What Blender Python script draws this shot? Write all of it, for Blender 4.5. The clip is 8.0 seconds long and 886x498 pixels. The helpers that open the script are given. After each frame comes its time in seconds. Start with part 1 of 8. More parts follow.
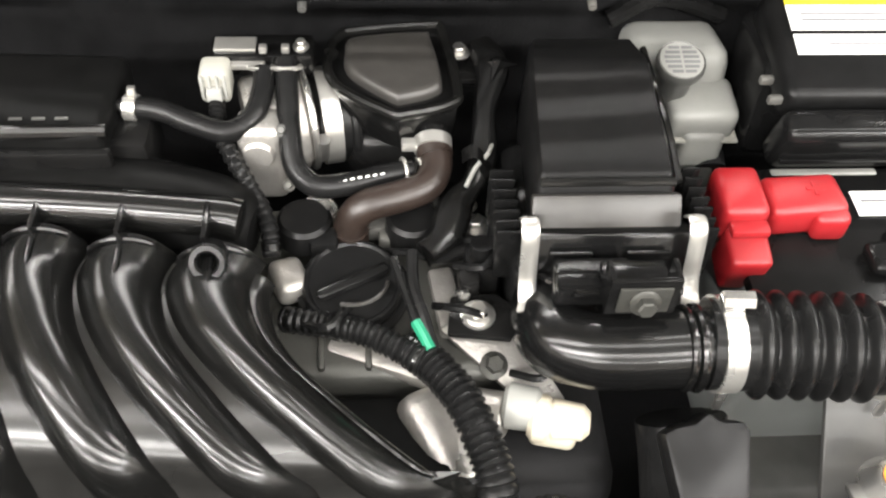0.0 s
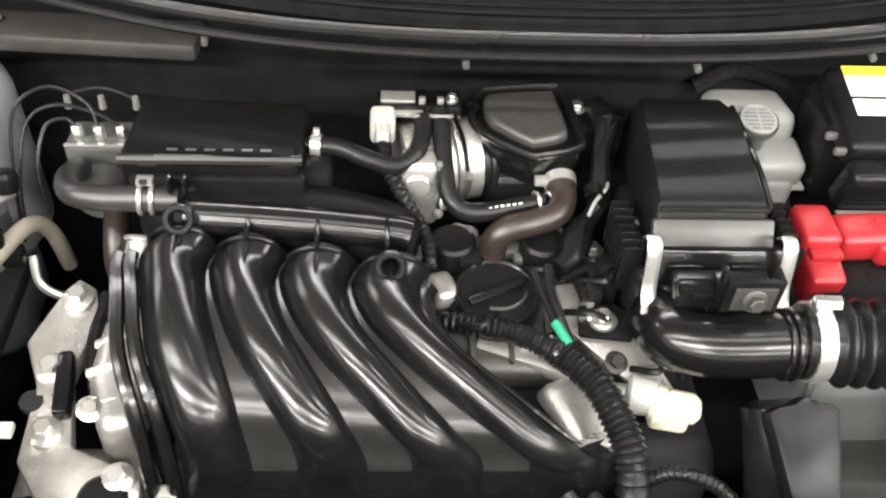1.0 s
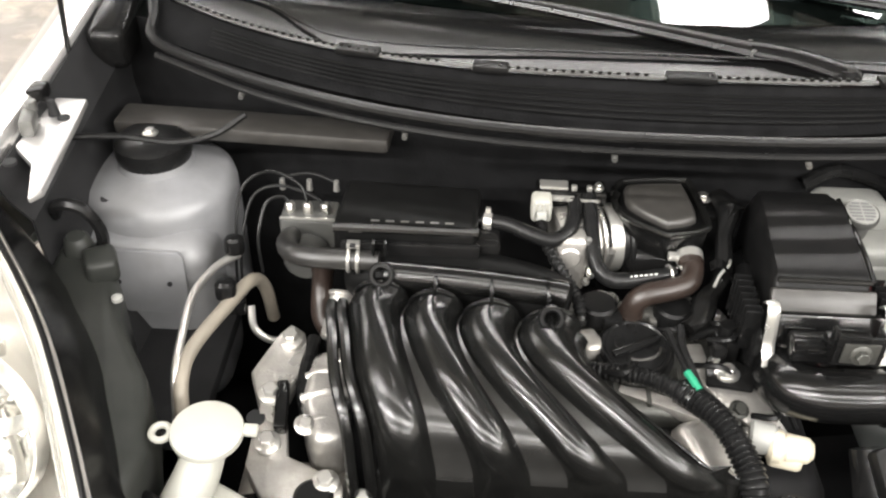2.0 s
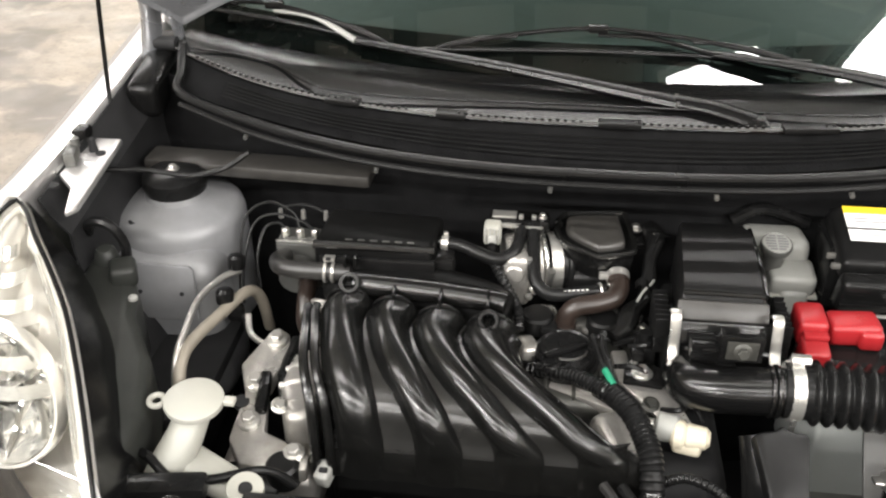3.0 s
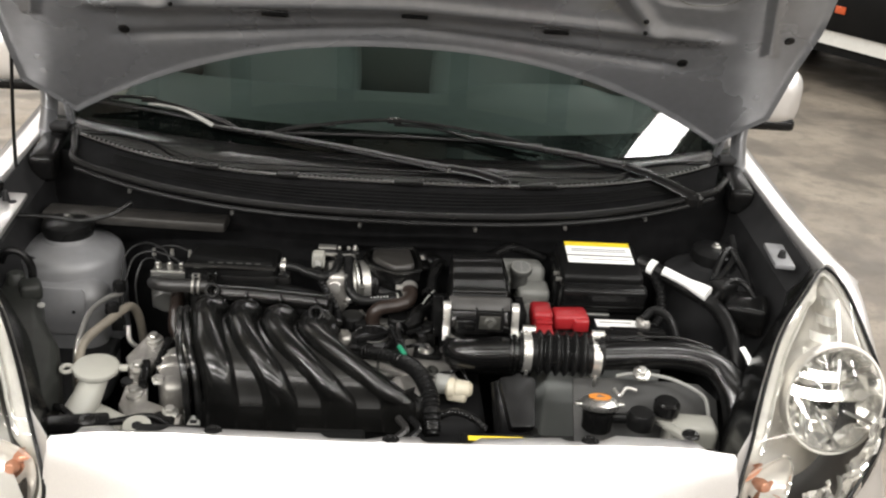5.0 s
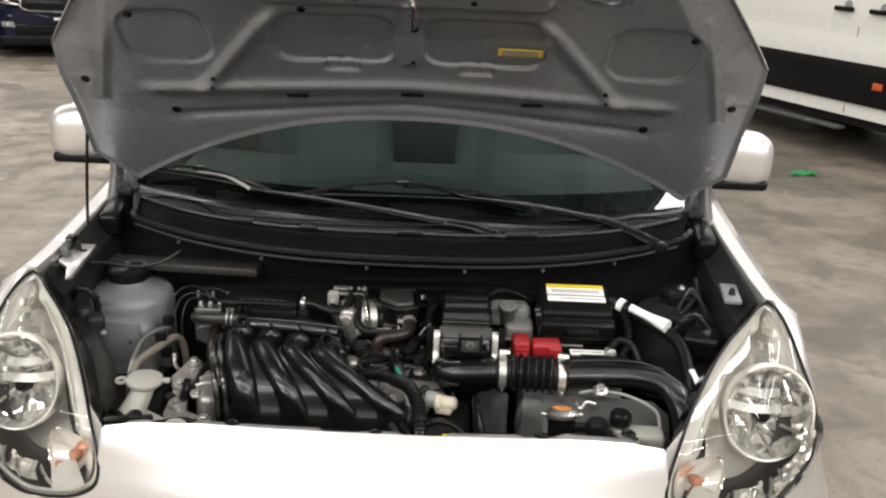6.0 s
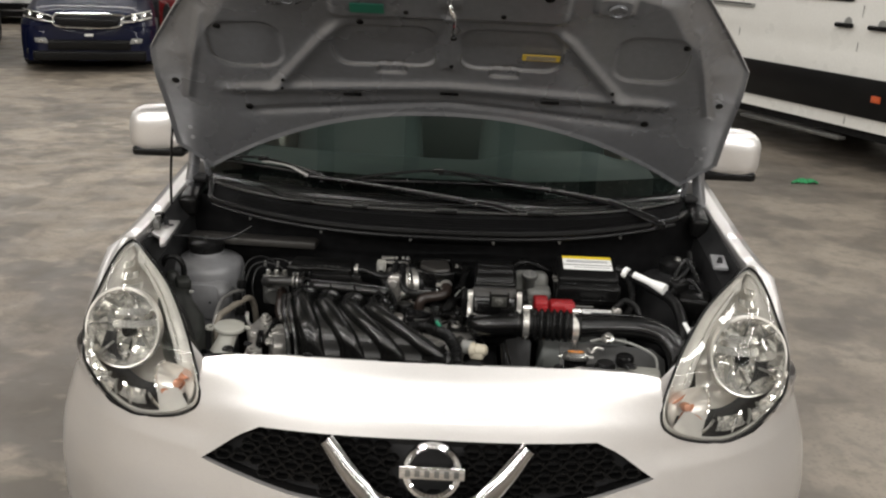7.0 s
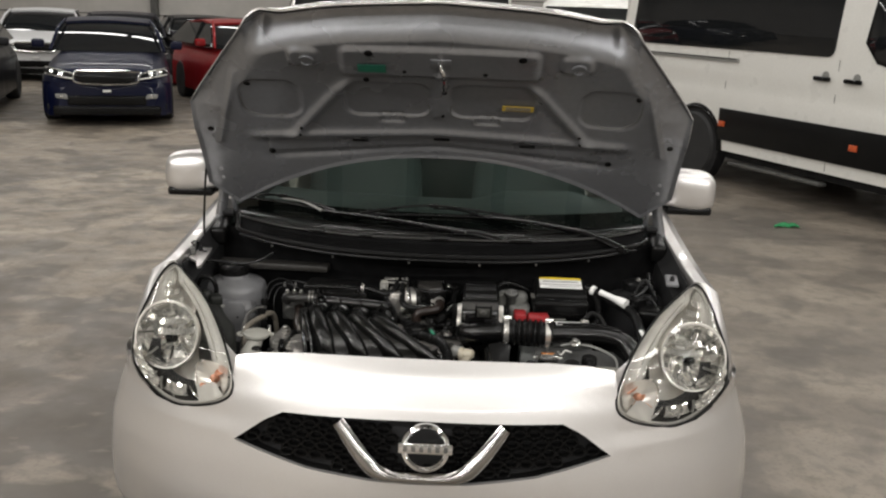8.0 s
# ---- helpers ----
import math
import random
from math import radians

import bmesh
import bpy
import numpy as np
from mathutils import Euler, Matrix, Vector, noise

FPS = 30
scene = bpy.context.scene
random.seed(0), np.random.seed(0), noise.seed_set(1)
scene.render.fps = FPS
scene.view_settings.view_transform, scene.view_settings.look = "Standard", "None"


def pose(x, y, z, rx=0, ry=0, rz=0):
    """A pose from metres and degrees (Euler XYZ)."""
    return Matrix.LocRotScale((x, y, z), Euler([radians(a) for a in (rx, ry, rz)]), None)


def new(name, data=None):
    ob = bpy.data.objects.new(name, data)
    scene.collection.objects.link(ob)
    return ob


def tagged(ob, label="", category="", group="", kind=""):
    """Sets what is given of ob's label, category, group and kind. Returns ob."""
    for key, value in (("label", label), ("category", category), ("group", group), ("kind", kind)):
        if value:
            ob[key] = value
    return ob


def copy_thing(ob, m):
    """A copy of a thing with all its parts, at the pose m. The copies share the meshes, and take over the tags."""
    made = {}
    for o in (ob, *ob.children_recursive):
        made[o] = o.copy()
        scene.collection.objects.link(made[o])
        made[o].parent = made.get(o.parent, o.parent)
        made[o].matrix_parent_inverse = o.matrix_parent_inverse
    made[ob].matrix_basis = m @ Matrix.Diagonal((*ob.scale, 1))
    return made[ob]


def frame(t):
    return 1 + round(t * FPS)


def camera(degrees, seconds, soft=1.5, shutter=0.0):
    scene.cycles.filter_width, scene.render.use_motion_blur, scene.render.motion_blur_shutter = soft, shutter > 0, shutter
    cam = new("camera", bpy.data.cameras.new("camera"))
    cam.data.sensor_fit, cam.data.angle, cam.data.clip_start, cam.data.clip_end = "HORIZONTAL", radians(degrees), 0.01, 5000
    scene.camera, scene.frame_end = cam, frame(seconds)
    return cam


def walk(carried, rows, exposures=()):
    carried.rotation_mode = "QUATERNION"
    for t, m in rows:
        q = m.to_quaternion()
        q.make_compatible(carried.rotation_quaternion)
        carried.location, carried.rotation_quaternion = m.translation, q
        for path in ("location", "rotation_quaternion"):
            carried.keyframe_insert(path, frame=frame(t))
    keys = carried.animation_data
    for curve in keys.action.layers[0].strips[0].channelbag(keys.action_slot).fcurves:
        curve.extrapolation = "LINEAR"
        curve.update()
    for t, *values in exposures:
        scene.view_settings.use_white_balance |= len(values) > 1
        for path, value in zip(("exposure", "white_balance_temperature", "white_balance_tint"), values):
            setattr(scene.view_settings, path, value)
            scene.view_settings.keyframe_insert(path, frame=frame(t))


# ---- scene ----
cam = camera(50.5, 8.0, soft=2.2)
METRES, EYE, TILT, LEAN, TURN = 2.3, 1.34, -49.5, -2.0, -2.9
ROWS = [
    (0.0, 0.0, 0.0, 0.0, -0.14, 0.0, -0.0),
    (0.5, -0.0214, -0.0218, -0.011, -0.65, 2.3, -0.57),
    (1.0, -0.0521, -0.0595, -0.0301, -0.54, 5.62, -1.01),
    (1.5, -0.0751, -0.101, -0.0482, 0.99, 9.43, -2.32),
    (2.0, -0.0803, -0.1344, -0.0635, 4.41, 12.16, -3.75),
    (3.5, 0.0083, -0.2315, -0.1429, 8.1, 18.81, -6.17),
    (4.0, 0.0007, -0.2675, -0.1795, 2.42, 21.03, -3.44),
    (4.5, -0.0072, -0.3079, -0.2146, -2.17, 23.34, -1.08),
    (6.0, 0.0787, -0.4515, -0.3466, 2.26, 30.99, -3.03),
    (6.5, 0.0881, -0.498, -0.3925, 3.76, 32.08, -3.8),
    (7.0, 0.0667, -0.5623, -0.4662, 2.72, 31.98, -3.53),
    (7.5, 0.0578, -0.6281, -0.5338, 1.68, 32.69, -3.14),
    (8.0, 0.0948, -0.6885, -0.5906, 3.08, 35.15, -3.55),
]
EXPOSURES = [(0.0, 2.05), (1.0, 2.14), (2.0, 1.90), (3.5, 1.30), (4.5, 0.95), (6.0, 0.52), (7.0, 0.14), (8.0, -0.05)]
walk(cam, [(t, pose(0, 0, EYE, TILT, LEAN, TURN) @ pose(METRES * x, METRES * y, METRES * z, 90 + pitch, roll, yaw)) for t, x, y, z, yaw, pitch, roll in ROWS], EXPOSURES)

# ---- world and lamps ----
world = bpy.data.worlds.new("hall_air")
scene.world = world
world.use_nodes = True
world.node_tree.nodes["Background"].inputs[0].default_value = (0.5, 0.52, 0.55, 1)
world.node_tree.nodes["Background"].inputs[1].default_value = 0.05

HALL_X0, HALL_X1, HALL_Y0, HALL_Y1, HALL_H = -14.0, 13.0, -14.0, 21.0, 5.6
LAMP_LONG = 3.3
COLUMNS = {-10.5: 1.0, -7.0: 1.3, -3.5: 1.45, 0.0: 0.42, 3.5: 0.92, 7.0: 1.2, 10.5: 1.2}   # the fittings on one side burn brighter
# the lone lamp at x 7.8 is added to brighten the van and floor
LAMP_ROWS = [(x, y, p * (k if y < 0 else 1.0)) for y, p in ((-9.6, 190), (-4.4, 165), (-1.2, 42), (4.6, 60), (9.2, 55), (13.6, 60), (18.0, 60)) for x, k in COLUMNS.items()] + [(7.8, 1.85, 90)]
ROOF_LIGHTS = [(3.02, 1.40, 2.20, 0.34, 49, 50), (1.15, 0.45, 0.80, 0.34, 20, 16)]          # x, y, length, width, turn and power of the pale roof lights
for lx, ly, long, wide, turn, power in ROOF_LIGHTS:
    rl = bpy.data.lights.new("roof_light", "AREA")
    rl.shape, rl.size, rl.size_y, rl.energy, rl.color = "RECTANGLE", long, wide, power, (1.0, 0.98, 0.95)
    new("roof_light", rl).matrix_world = pose(lx, ly, HALL_H - 0.60, 0, 0, turn)
for lx, ly, power in LAMP_ROWS:
    ld = bpy.data.lights.new("tube_light", "AREA")
    ld.shape, ld.size, ld.size_y, ld.energy = "RECTANGLE", LAMP_LONG, 0.20, power
    ld.color = (1.0, 0.975, 0.945)
    lo = new("tube_light", ld)
    lo.matrix_world = pose(lx, ly, HALL_H - 0.60)

# ---- materials ----
def mat(name, col, rough=0.5, metal=0.0, var=0.12, scale=30.0, bump=0.0, bscale=None, coat=0.0, rvar=0.1, alpha=1.0,
        trans=0.0, emit=0.0, stain=0.0, stain_col=(0.3, 0.28, 0.24), stain_scale=4.0, ior=1.45, spec=0.5, crough=None):
    """A surface with grain and larger stains, in metres."""
    m = bpy.data.materials.new(name)
    m.use_nodes = True
    nt = m.node_tree
    b = nt.nodes["Principled BSDF"]
    b.inputs["Metallic"].default_value = metal
    b.inputs["Roughness"].default_value = rough
    b.inputs["IOR"].default_value = ior
    b.inputs["Coat Weight"].default_value = coat
    b.inputs["Specular IOR Level"].default_value = spec
    b.inputs["Coat Roughness"].default_value = crough or 0.06
    b.inputs["Transmission Weight"].default_value = trans
    if emit:
        b.inputs["Emission Color"].default_value = (*col, 1)
        b.inputs["Emission Strength"].default_value = emit
    tc = nt.nodes.new("ShaderNodeTexCoord")
    n1 = nt.nodes.new("ShaderNodeTexNoise")
    n1.inputs["Scale"].default_value, n1.inputs["Detail"].default_value = scale, 6
    nt.links.new(tc.outputs["Object"], n1.inputs["Vector"])
    ramp = nt.nodes.new("ShaderNodeMapRange")
    ramp.inputs["From Min"].default_value, ramp.inputs["From Max"].default_value = 0.3, 0.7
    ramp.inputs["To Min"].default_value, ramp.inputs["To Max"].default_value = 1 - var, 1 + var
    nt.links.new(n1.outputs["Fac"], ramp.inputs["Value"])
    mul = nt.nodes.new("ShaderNodeVectorMath")
    mul.operation = "SCALE"
    mul.inputs[0].default_value = col
    nt.links.new(ramp.outputs[0], mul.inputs["Scale"])
    out = mul.outputs[0]
    n2 = nt.nodes.new("ShaderNodeTexNoise")
    n2.inputs["Scale"].default_value, n2.inputs["Detail"].default_value = stain_scale, 5
    nt.links.new(tc.outputs["Object"], n2.inputs["Vector"])
    if stain:
        r2 = nt.nodes.new("ShaderNodeMapRange")
        r2.inputs["From Min"].default_value, r2.inputs["From Max"].default_value = 0.45, 0.7
        r2.inputs["To Max"].default_value = stain
        nt.links.new(n2.outputs["Fac"], r2.inputs["Value"])
        mix = nt.nodes.new("ShaderNodeMix")
        mix.data_type = "RGBA"
        nt.links.new(r2.outputs[0], mix.inputs["Factor"])
        nt.links.new(out, mix.inputs["A"])
        mix.inputs["B"].default_value = (*stain_col, 1)
        out = mix.outputs["Result"]
    nt.links.new(out, b.inputs["Base Color"])
    r3 = nt.nodes.new("ShaderNodeMapRange")
    r3.inputs["From Min"].default_value, r3.inputs["From Max"].default_value = 0.3, 0.7
    r3.inputs["To Min"].default_value, r3.inputs["To Max"].default_value = max(0.0, rough - rvar), min(1.0, rough + rvar)
    nt.links.new(n2.outputs["Fac"], r3.inputs["Value"])
    nt.links.new(r3.outputs[0], b.inputs["Roughness"])
    if bump:
        n3 = nt.nodes.new("ShaderNodeTexNoise")
        n3.inputs["Scale"].default_value, n3.inputs["Detail"].default_value = bscale or scale * 8, 4
        nt.links.new(tc.outputs["Object"], n3.inputs["Vector"])
        bp = nt.nodes.new("ShaderNodeBump")
        bp.inputs["Strength"].default_value, bp.inputs["Distance"].default_value = bump, 0.002
        nt.links.new(n3.outputs["Fac"], bp.inputs["Height"])
        nt.links.new(bp.outputs[0], b.inputs["Normal"])
    return m


SILVER = mat("silver_paint", (0.64, 0.626, 0.615), 0.36, 0.80, 0.03, 400, coat=1.0, rvar=0.04, crough=0.03)
# bonnet underside and hinges: a silver much darker than SILVER
SILVER_IN = mat("dark_silver_paint", (0.222, 0.228, 0.241), 0.28, 0.62, 0.06, 60, rvar=0.06, stain=0.12, stain_col=(0.26, 0.25, 0.23))
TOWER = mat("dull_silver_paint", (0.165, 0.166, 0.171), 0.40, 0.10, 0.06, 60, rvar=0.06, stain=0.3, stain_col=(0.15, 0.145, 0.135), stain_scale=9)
BLACK = mat("black_plastic", (0.0055, 0.0055, 0.0055), 0.20, 0, 0.2, 60, 0.03, 900, rvar=0.03, stain=0.2, stain_col=(0.010, 0.009, 0.008), stain_scale=9, spec=0.18)
GLOSS = mat("glossy_black_plastic", (0.0036, 0.0036, 0.0036), 0.20, 0, 0.15, 40, 0.02, 500, rvar=0.04, ior=1.5, spec=0.36, stain=0.15, stain_col=(0.010, 0.0095, 0.008), stain_scale=7)
TEXT_BLACK = mat("grained_black_plastic", (0.0055, 0.0055, 0.0055), 0.32, 0, 0.2, 80, 0.06, 1200, rvar=0.03, stain=0.2, stain_col=(0.013, 0.012, 0.011), spec=0.17)
RUBBER = mat("black_rubber", (0.0065, 0.0065, 0.0065), 0.28, 0, 0.2, 80, 0.06, 500, rvar=0.04, spec=0.20)
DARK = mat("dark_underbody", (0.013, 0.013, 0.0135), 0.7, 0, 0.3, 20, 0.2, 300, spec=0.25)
FELT = mat("black_sound_felt", (0.0055, 0.0055, 0.0057), 0.95, 0, 0.3, 40, 0.4, 300, spec=0.08)
CAST = mat("cast_aluminium", (0.38, 0.366, 0.343), 0.34, 0.68, 0.16, 50, 0.35, 300, stain=0.5, stain_col=(0.17, 0.15, 0.12), stain_scale=14)
STEEL = mat("plated_steel", (0.62, 0.61, 0.58), 0.28, 0.95, 0.1, 60, 0.1, 600)
BRIGHT = mat("bright_zinc", (0.50, 0.49, 0.46), 0.3, 0.8, 0.06, 60, rvar=0.08)
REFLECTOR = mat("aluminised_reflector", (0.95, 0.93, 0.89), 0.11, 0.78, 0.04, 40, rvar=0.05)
SILVERED = mat("silvered_lamp_shell", (0.92, 0.89, 0.84), 0.20, 0.50, 0.05, 30, rvar=0.08)
TRIM_CHROME = mat("brushed_trim_chrome", (0.34, 0.33, 0.32), 0.13, 1.0, 0.05, 60, rvar=0.05)
CHROME = mat("chrome", (0.66, 0.66, 0.66), 0.08, 1.0, 0.03, 60, rvar=0.03)
GREYPART = mat("grey_coated_metal", (0.09, 0.09, 0.085), 0.42, 0.4, 0.15, 30, 0.04, 400, stain=0.4, stain_col=(0.17, 0.16, 0.14), stain_scale=12)
WHITEPL = mat("milky_white_plastic", (0.29, 0.286, 0.255), 0.42, 0, 0.05, 30, 0.1, 300, stain=0.25, stain_col=(0.30, 0.28, 0.21))
GREYPL = mat("milky_grey_plastic", (0.225, 0.225, 0.21), 0.42, 0, 0.08, 30, 0.1, 300)
RED = mat("red_plastic", (0.24, 0.010, 0.013), 0.38, 0, 0.08, 40, 0.1, 500, stain=0.15, stain_col=(0.25, 0.03, 0.03))
BROWN = mat("brown_rubber_hose", (0.0165, 0.0112, 0.009), 0.36, 0, 0.2, 60, 0.1, 400)
# black plastic lightened where cap dome and lid front catch the light
PALE_BLACK = mat("pale_black_plastic", (0.026, 0.0245, 0.0225), 0.36, 0, 0.2, 60, 0.05, 900, rvar=0.04)
COWL = mat("satin_cowl_plastic", (0.0045, 0.0045, 0.0045), 0.20, 0, 0.15, 60, 0.02, 900, rvar=0.03, spec=0.18)
MATTE = mat("matt_black_plastic", (0.0045, 0.0045, 0.0044), 0.46, 0, 0.2, 60, 0.05, 900, rvar=0.05, spec=0.06)
DARKHOSE = mat("dark_grey_rubber", (0.013, 0.0125, 0.012), 0.36, 0, 0.15, 60, 0.05, 500, rvar=0.05, stain=0.3, stain_col=(0.035, 0.033, 0.03), stain_scale=12)
CREAM = mat("cream_plastic", (0.46, 0.42, 0.33), 0.42, 0, 0.06, 40, 0.05, 400, stain=0.3, stain_col=(0.34, 0.28, 0.17), stain_scale=30)
DARKPIPE = mat("blackened_steel_pipe", (0.014, 0.014, 0.0138), 0.35, 0.5, 0.15, 60)
ALLOY = mat("dull_grey_alloy", (0.055, 0.055, 0.050), 0.40, 0.55, 0.15, 40, 0.15, 400, stain=0.4, stain_col=(0.06, 0.058, 0.05), stain_scale=16)
# manifold webs: paler base and stronger gloss than RUNNER
WEB = mat("greyer_black_plastic", (0.012, 0.0117, 0.0110), 0.27, 0, 0.2, 50, 0.03, 700, rvar=0.05, spec=0.60)
LAMPBACK = mat("dark_grey_lamp_plastic", (0.020, 0.021, 0.019), 0.42, 0, 0.15, 30, 0.05, 600, rvar=0.05, spec=0.25)
RUNNER = mat("satin_black_moulding", (0.0040, 0.0040, 0.0038), 0.22, 0, 0.15, 40, 0.02, 500, rvar=0.05, spec=0.52, stain=0.15, stain_col=(0.010, 0.0095, 0.008), stain_scale=7)
LABEL = mat("white_label", (0.80, 0.80, 0.78), 0.45, 0, 0.03, 30)
INK = mat("grey_ink", (0.12, 0.12, 0.12), 0.6, 0, 0.05, 30)
DULLYELLOW = mat("faded_yellow_sticker", (0.40, 0.28, 0.03), 0.5, 0, 0.05, 30)
YELLOW = mat("yellow_label", (0.75, 0.56, 0.03), 0.5, 0, 0.05, 30)
ORANGE = mat("orange_label", (0.62, 0.22, 0.03), 0.5, 0, 0.05, 30)
GREENST = mat("green_label", (0.010, 0.085, 0.055), 0.5, 0, 0.1, 40)
GREENWIRE = mat("green_wire", (0.01, 0.16, 0.085), 0.4, 0, 0.1, 40)
AMBER = mat("amber_lamp", (0.58, 0.27, 0.17), 0.2, 0.35, 0.1, 60)
BATTERY = mat("battery_case", (0.25, 0.26, 0.25), 0.42, 0, 0.06, 20, 0.02, 300, stain=0.25, stain_col=(0.2, 0.2, 0.19))
TAN = mat("tan_pipe_sleeve", (0.20, 0.178, 0.145), 0.5, 0.2, 0.1, 40)
PANEL = mat("dull_grey_sheet", (0.036, 0.036, 0.035), 0.45, 0.2, 0.15, 30, 0.04, 400, stain=0.4, stain_col=(0.10, 0.095, 0.085), stain_scale=12)
SEATCLOTH = mat("grey_seat_cloth", (0.080, 0.086, 0.084), 0.85, 0, 0.08, 60, 0.1, 800)
DASH = mat("dashboard_plastic", (0.080, 0.086, 0.084), 0.6, 0, 0.1, 40, 0.3, 900)
TYRE = mat("tyre_rubber", (0.018, 0.018, 0.018), 0.75, 0, 0.2, 40, 0.3, 300)


def glass_mat(name, tint, rough=0.0, clear=0.75):
    m = bpy.data.materials.new(name)
    m.use_nodes = True
    nt = m.node_tree
    nt.nodes.remove(nt.nodes["Principled BSDF"])
    out = nt.nodes["Material Output"]
    tr = nt.nodes.new("ShaderNodeBsdfTransparent")
    tr.inputs[0].default_value = (*[c * clear for c in tint], 1)
    gl = nt.nodes.new("ShaderNodeBsdfGlossy")
    gl.inputs["Roughness"].default_value = rough
    fr = nt.nodes.new("ShaderNodeFresnel")
    fr.inputs["IOR"].default_value = 1.5
    mx = nt.nodes.new("ShaderNodeMixShader")
    nt.links.new(fr.outputs[0], mx.inputs[0])
    nt.links.new(tr.outputs[0], mx.inputs[1])
    nt.links.new(gl.outputs[0], mx.inputs[2])
    nt.links.new(mx.outputs[0], out.inputs[0])
    return m


GLASS = glass_mat("green_tinted_glass", (0.76, 0.90, 0.85), 0.0, 0.82)
LENS = glass_mat("clear_headlight_lens", (0.97, 0.98, 0.97), 0.01, 0.95)
PRIVACY = mat("dark_privacy_glass", (0.01, 0.011, 0.012), 0.03, 0, 0.05, 20, rvar=0.01, ior=1.5)


# ---- mesh helpers ----
def lerp_table(tab, x):
    if x <= tab[0][0]:
        return tab[0][1]
    for (a, p), (b, q) in zip(tab, tab[1:]):
        if x <= b:
            return p + (q - p) * (x - a) / (b - a)
    return tab[-1][1]


def smooth(x, a, b):
    t = min(1, max(0, (x - a) / (b - a)))
    return t * t * (3 - 2 * t)


def V(*a):
    return Vector(a)


def frame_of(d, up=None):
    """A matrix whose z runs along d."""
    d = Vector(d).normalized()
    up = Vector(up) if up else (V(0, 0, 1) if abs(d.z) < 0.95 else V(0, 1, 0))
    x = up.cross(d).normalized()
    return Matrix((x, d.cross(x), d)).transposed()


def at(o, d=(0, 0, 1), up=None):
    return Matrix.Translation(Vector(o)) @ frame_of(d, up).to_4x4()


def join(*bms):
    out = bms[0]
    for b in bms[1:]:
        me = bpy.data.meshes.new("tmp")
        b.to_mesh(me)
        b.free()
        out.from_mesh(me)
        bpy.data.meshes.remove(me)
    return out


def moved(bm, m):
    bm.transform(m)
    return bm


def box(c, s, bevel=0.003, m=None, seg=2):
    bm = bmesh.new()
    bmesh.ops.create_cube(bm, size=1)
    bm.transform(Matrix.Diagonal((*s, 1)))
    if bevel:
        bmesh.ops.bevel(bm, geom=bm.edges[:], offset=min(bevel, min(s) * 0.45), segments=seg, profile=0.5, affect="EDGES")
    m = m or Matrix.Identity(4)
    bm.transform(m @ Matrix.Translation(Vector(c)) if m.translation.length else Matrix.Translation(Vector(c)) @ m)
    return bm


def lathe(profile, m=None, seg=24, lobes=0, depth=0.0):
    """Turns (radius, height) pairs round z."""
    bm = bmesh.new()
    rings = []
    for r, h in profile:
        ring = []
        for i in range(seg):
            a = 2 * math.pi * i / seg
            rr = r * (1 + depth * math.cos(lobes * a)) if lobes else r
            ring.append(bm.verts.new((rr * math.cos(a), rr * math.sin(a), h)))
        rings.append(ring)
    for a, b in zip(rings, rings[1:]):
        for i in range(seg):
            bm.faces.new((a[i], a[(i + 1) % seg], b[(i + 1) % seg], b[i]))
    ring_shape = profile[0] == profile[-1]
    if profile[0][0] > 1e-4 and not ring_shape:
        bm.faces.new(rings[0][::-1])
    if profile[-1][0] > 1e-4 and not ring_shape:
        bm.faces.new(rings[-1])
    bmesh.ops.remove_doubles(bm, verts=bm.verts[:], dist=1e-6)
    bmesh.ops.recalc_face_normals(bm, faces=bm.faces[:])
    if m:
        bm.transform(m)
    return bm


def cyl(p0, p1, r0, r1=None, seg=20, bevel=0.0):
    p0, p1 = Vector(p0), Vector(p1)
    r1 = r0 if r1 is None else r1
    h = (p1 - p0).length
    b = min(bevel, h * 0.4, r0 * 0.5)
    prof = [(r0 - b, 0), (r0, b), (r1, h - b), (r1 - b, h)] if b else [(r0, 0), (r1, h)]
    return lathe(prof, at(p0, p1 - p0), seg)


def ringtube(c, d, R, r, seg=24, sub=8):
    bm = bmesh.new()
    rows = []
    for i in range(seg):
        a = 2 * math.pi * i / seg
        rows.append([bm.verts.new(((R + r * math.cos(2 * math.pi * j / sub)) * math.cos(a), (R + r * math.cos(2 * math.pi * j / sub)) * math.sin(a), r * math.sin(2 * math.pi * j / sub))) for j in range(sub)])
    for i in range(seg):
        for j in range(sub):
            bm.faces.new((rows[i][j], rows[(i + 1) % seg][j], rows[(i + 1) % seg][(j + 1) % sub], rows[i][(j + 1) % sub]))
    bm.transform(at(c, d))
    bmesh.ops.recalc_face_normals(bm, faces=bm.faces[:])
    return bm


def spline(pts, n):
    """Points along a smooth line through pts."""
    pts = [Vector(p) for p in pts]
    if len(pts) == 2:
        return [pts[0].lerp(pts[1], i / n) for i in range(n + 1)]
    P = [2 * pts[0] - pts[1]] + pts + [2 * pts[-1] - pts[-2]]
    segs = len(pts) - 1
    out = []
    for i in range(n + 1):
        u = i / n * segs
        k = min(int(u), segs - 1)
        t = u - k
        a, b, c, d = P[k:k + 4]
        out.append(0.5 * ((2 * b) + (c - a) * t + (2 * a - 5 * b + 4 * c - d) * t * t + (3 * b - a - 3 * c + d) * t ** 3))
    return out


def power(a, e):
    return math.copysign(abs(a) ** e, a)


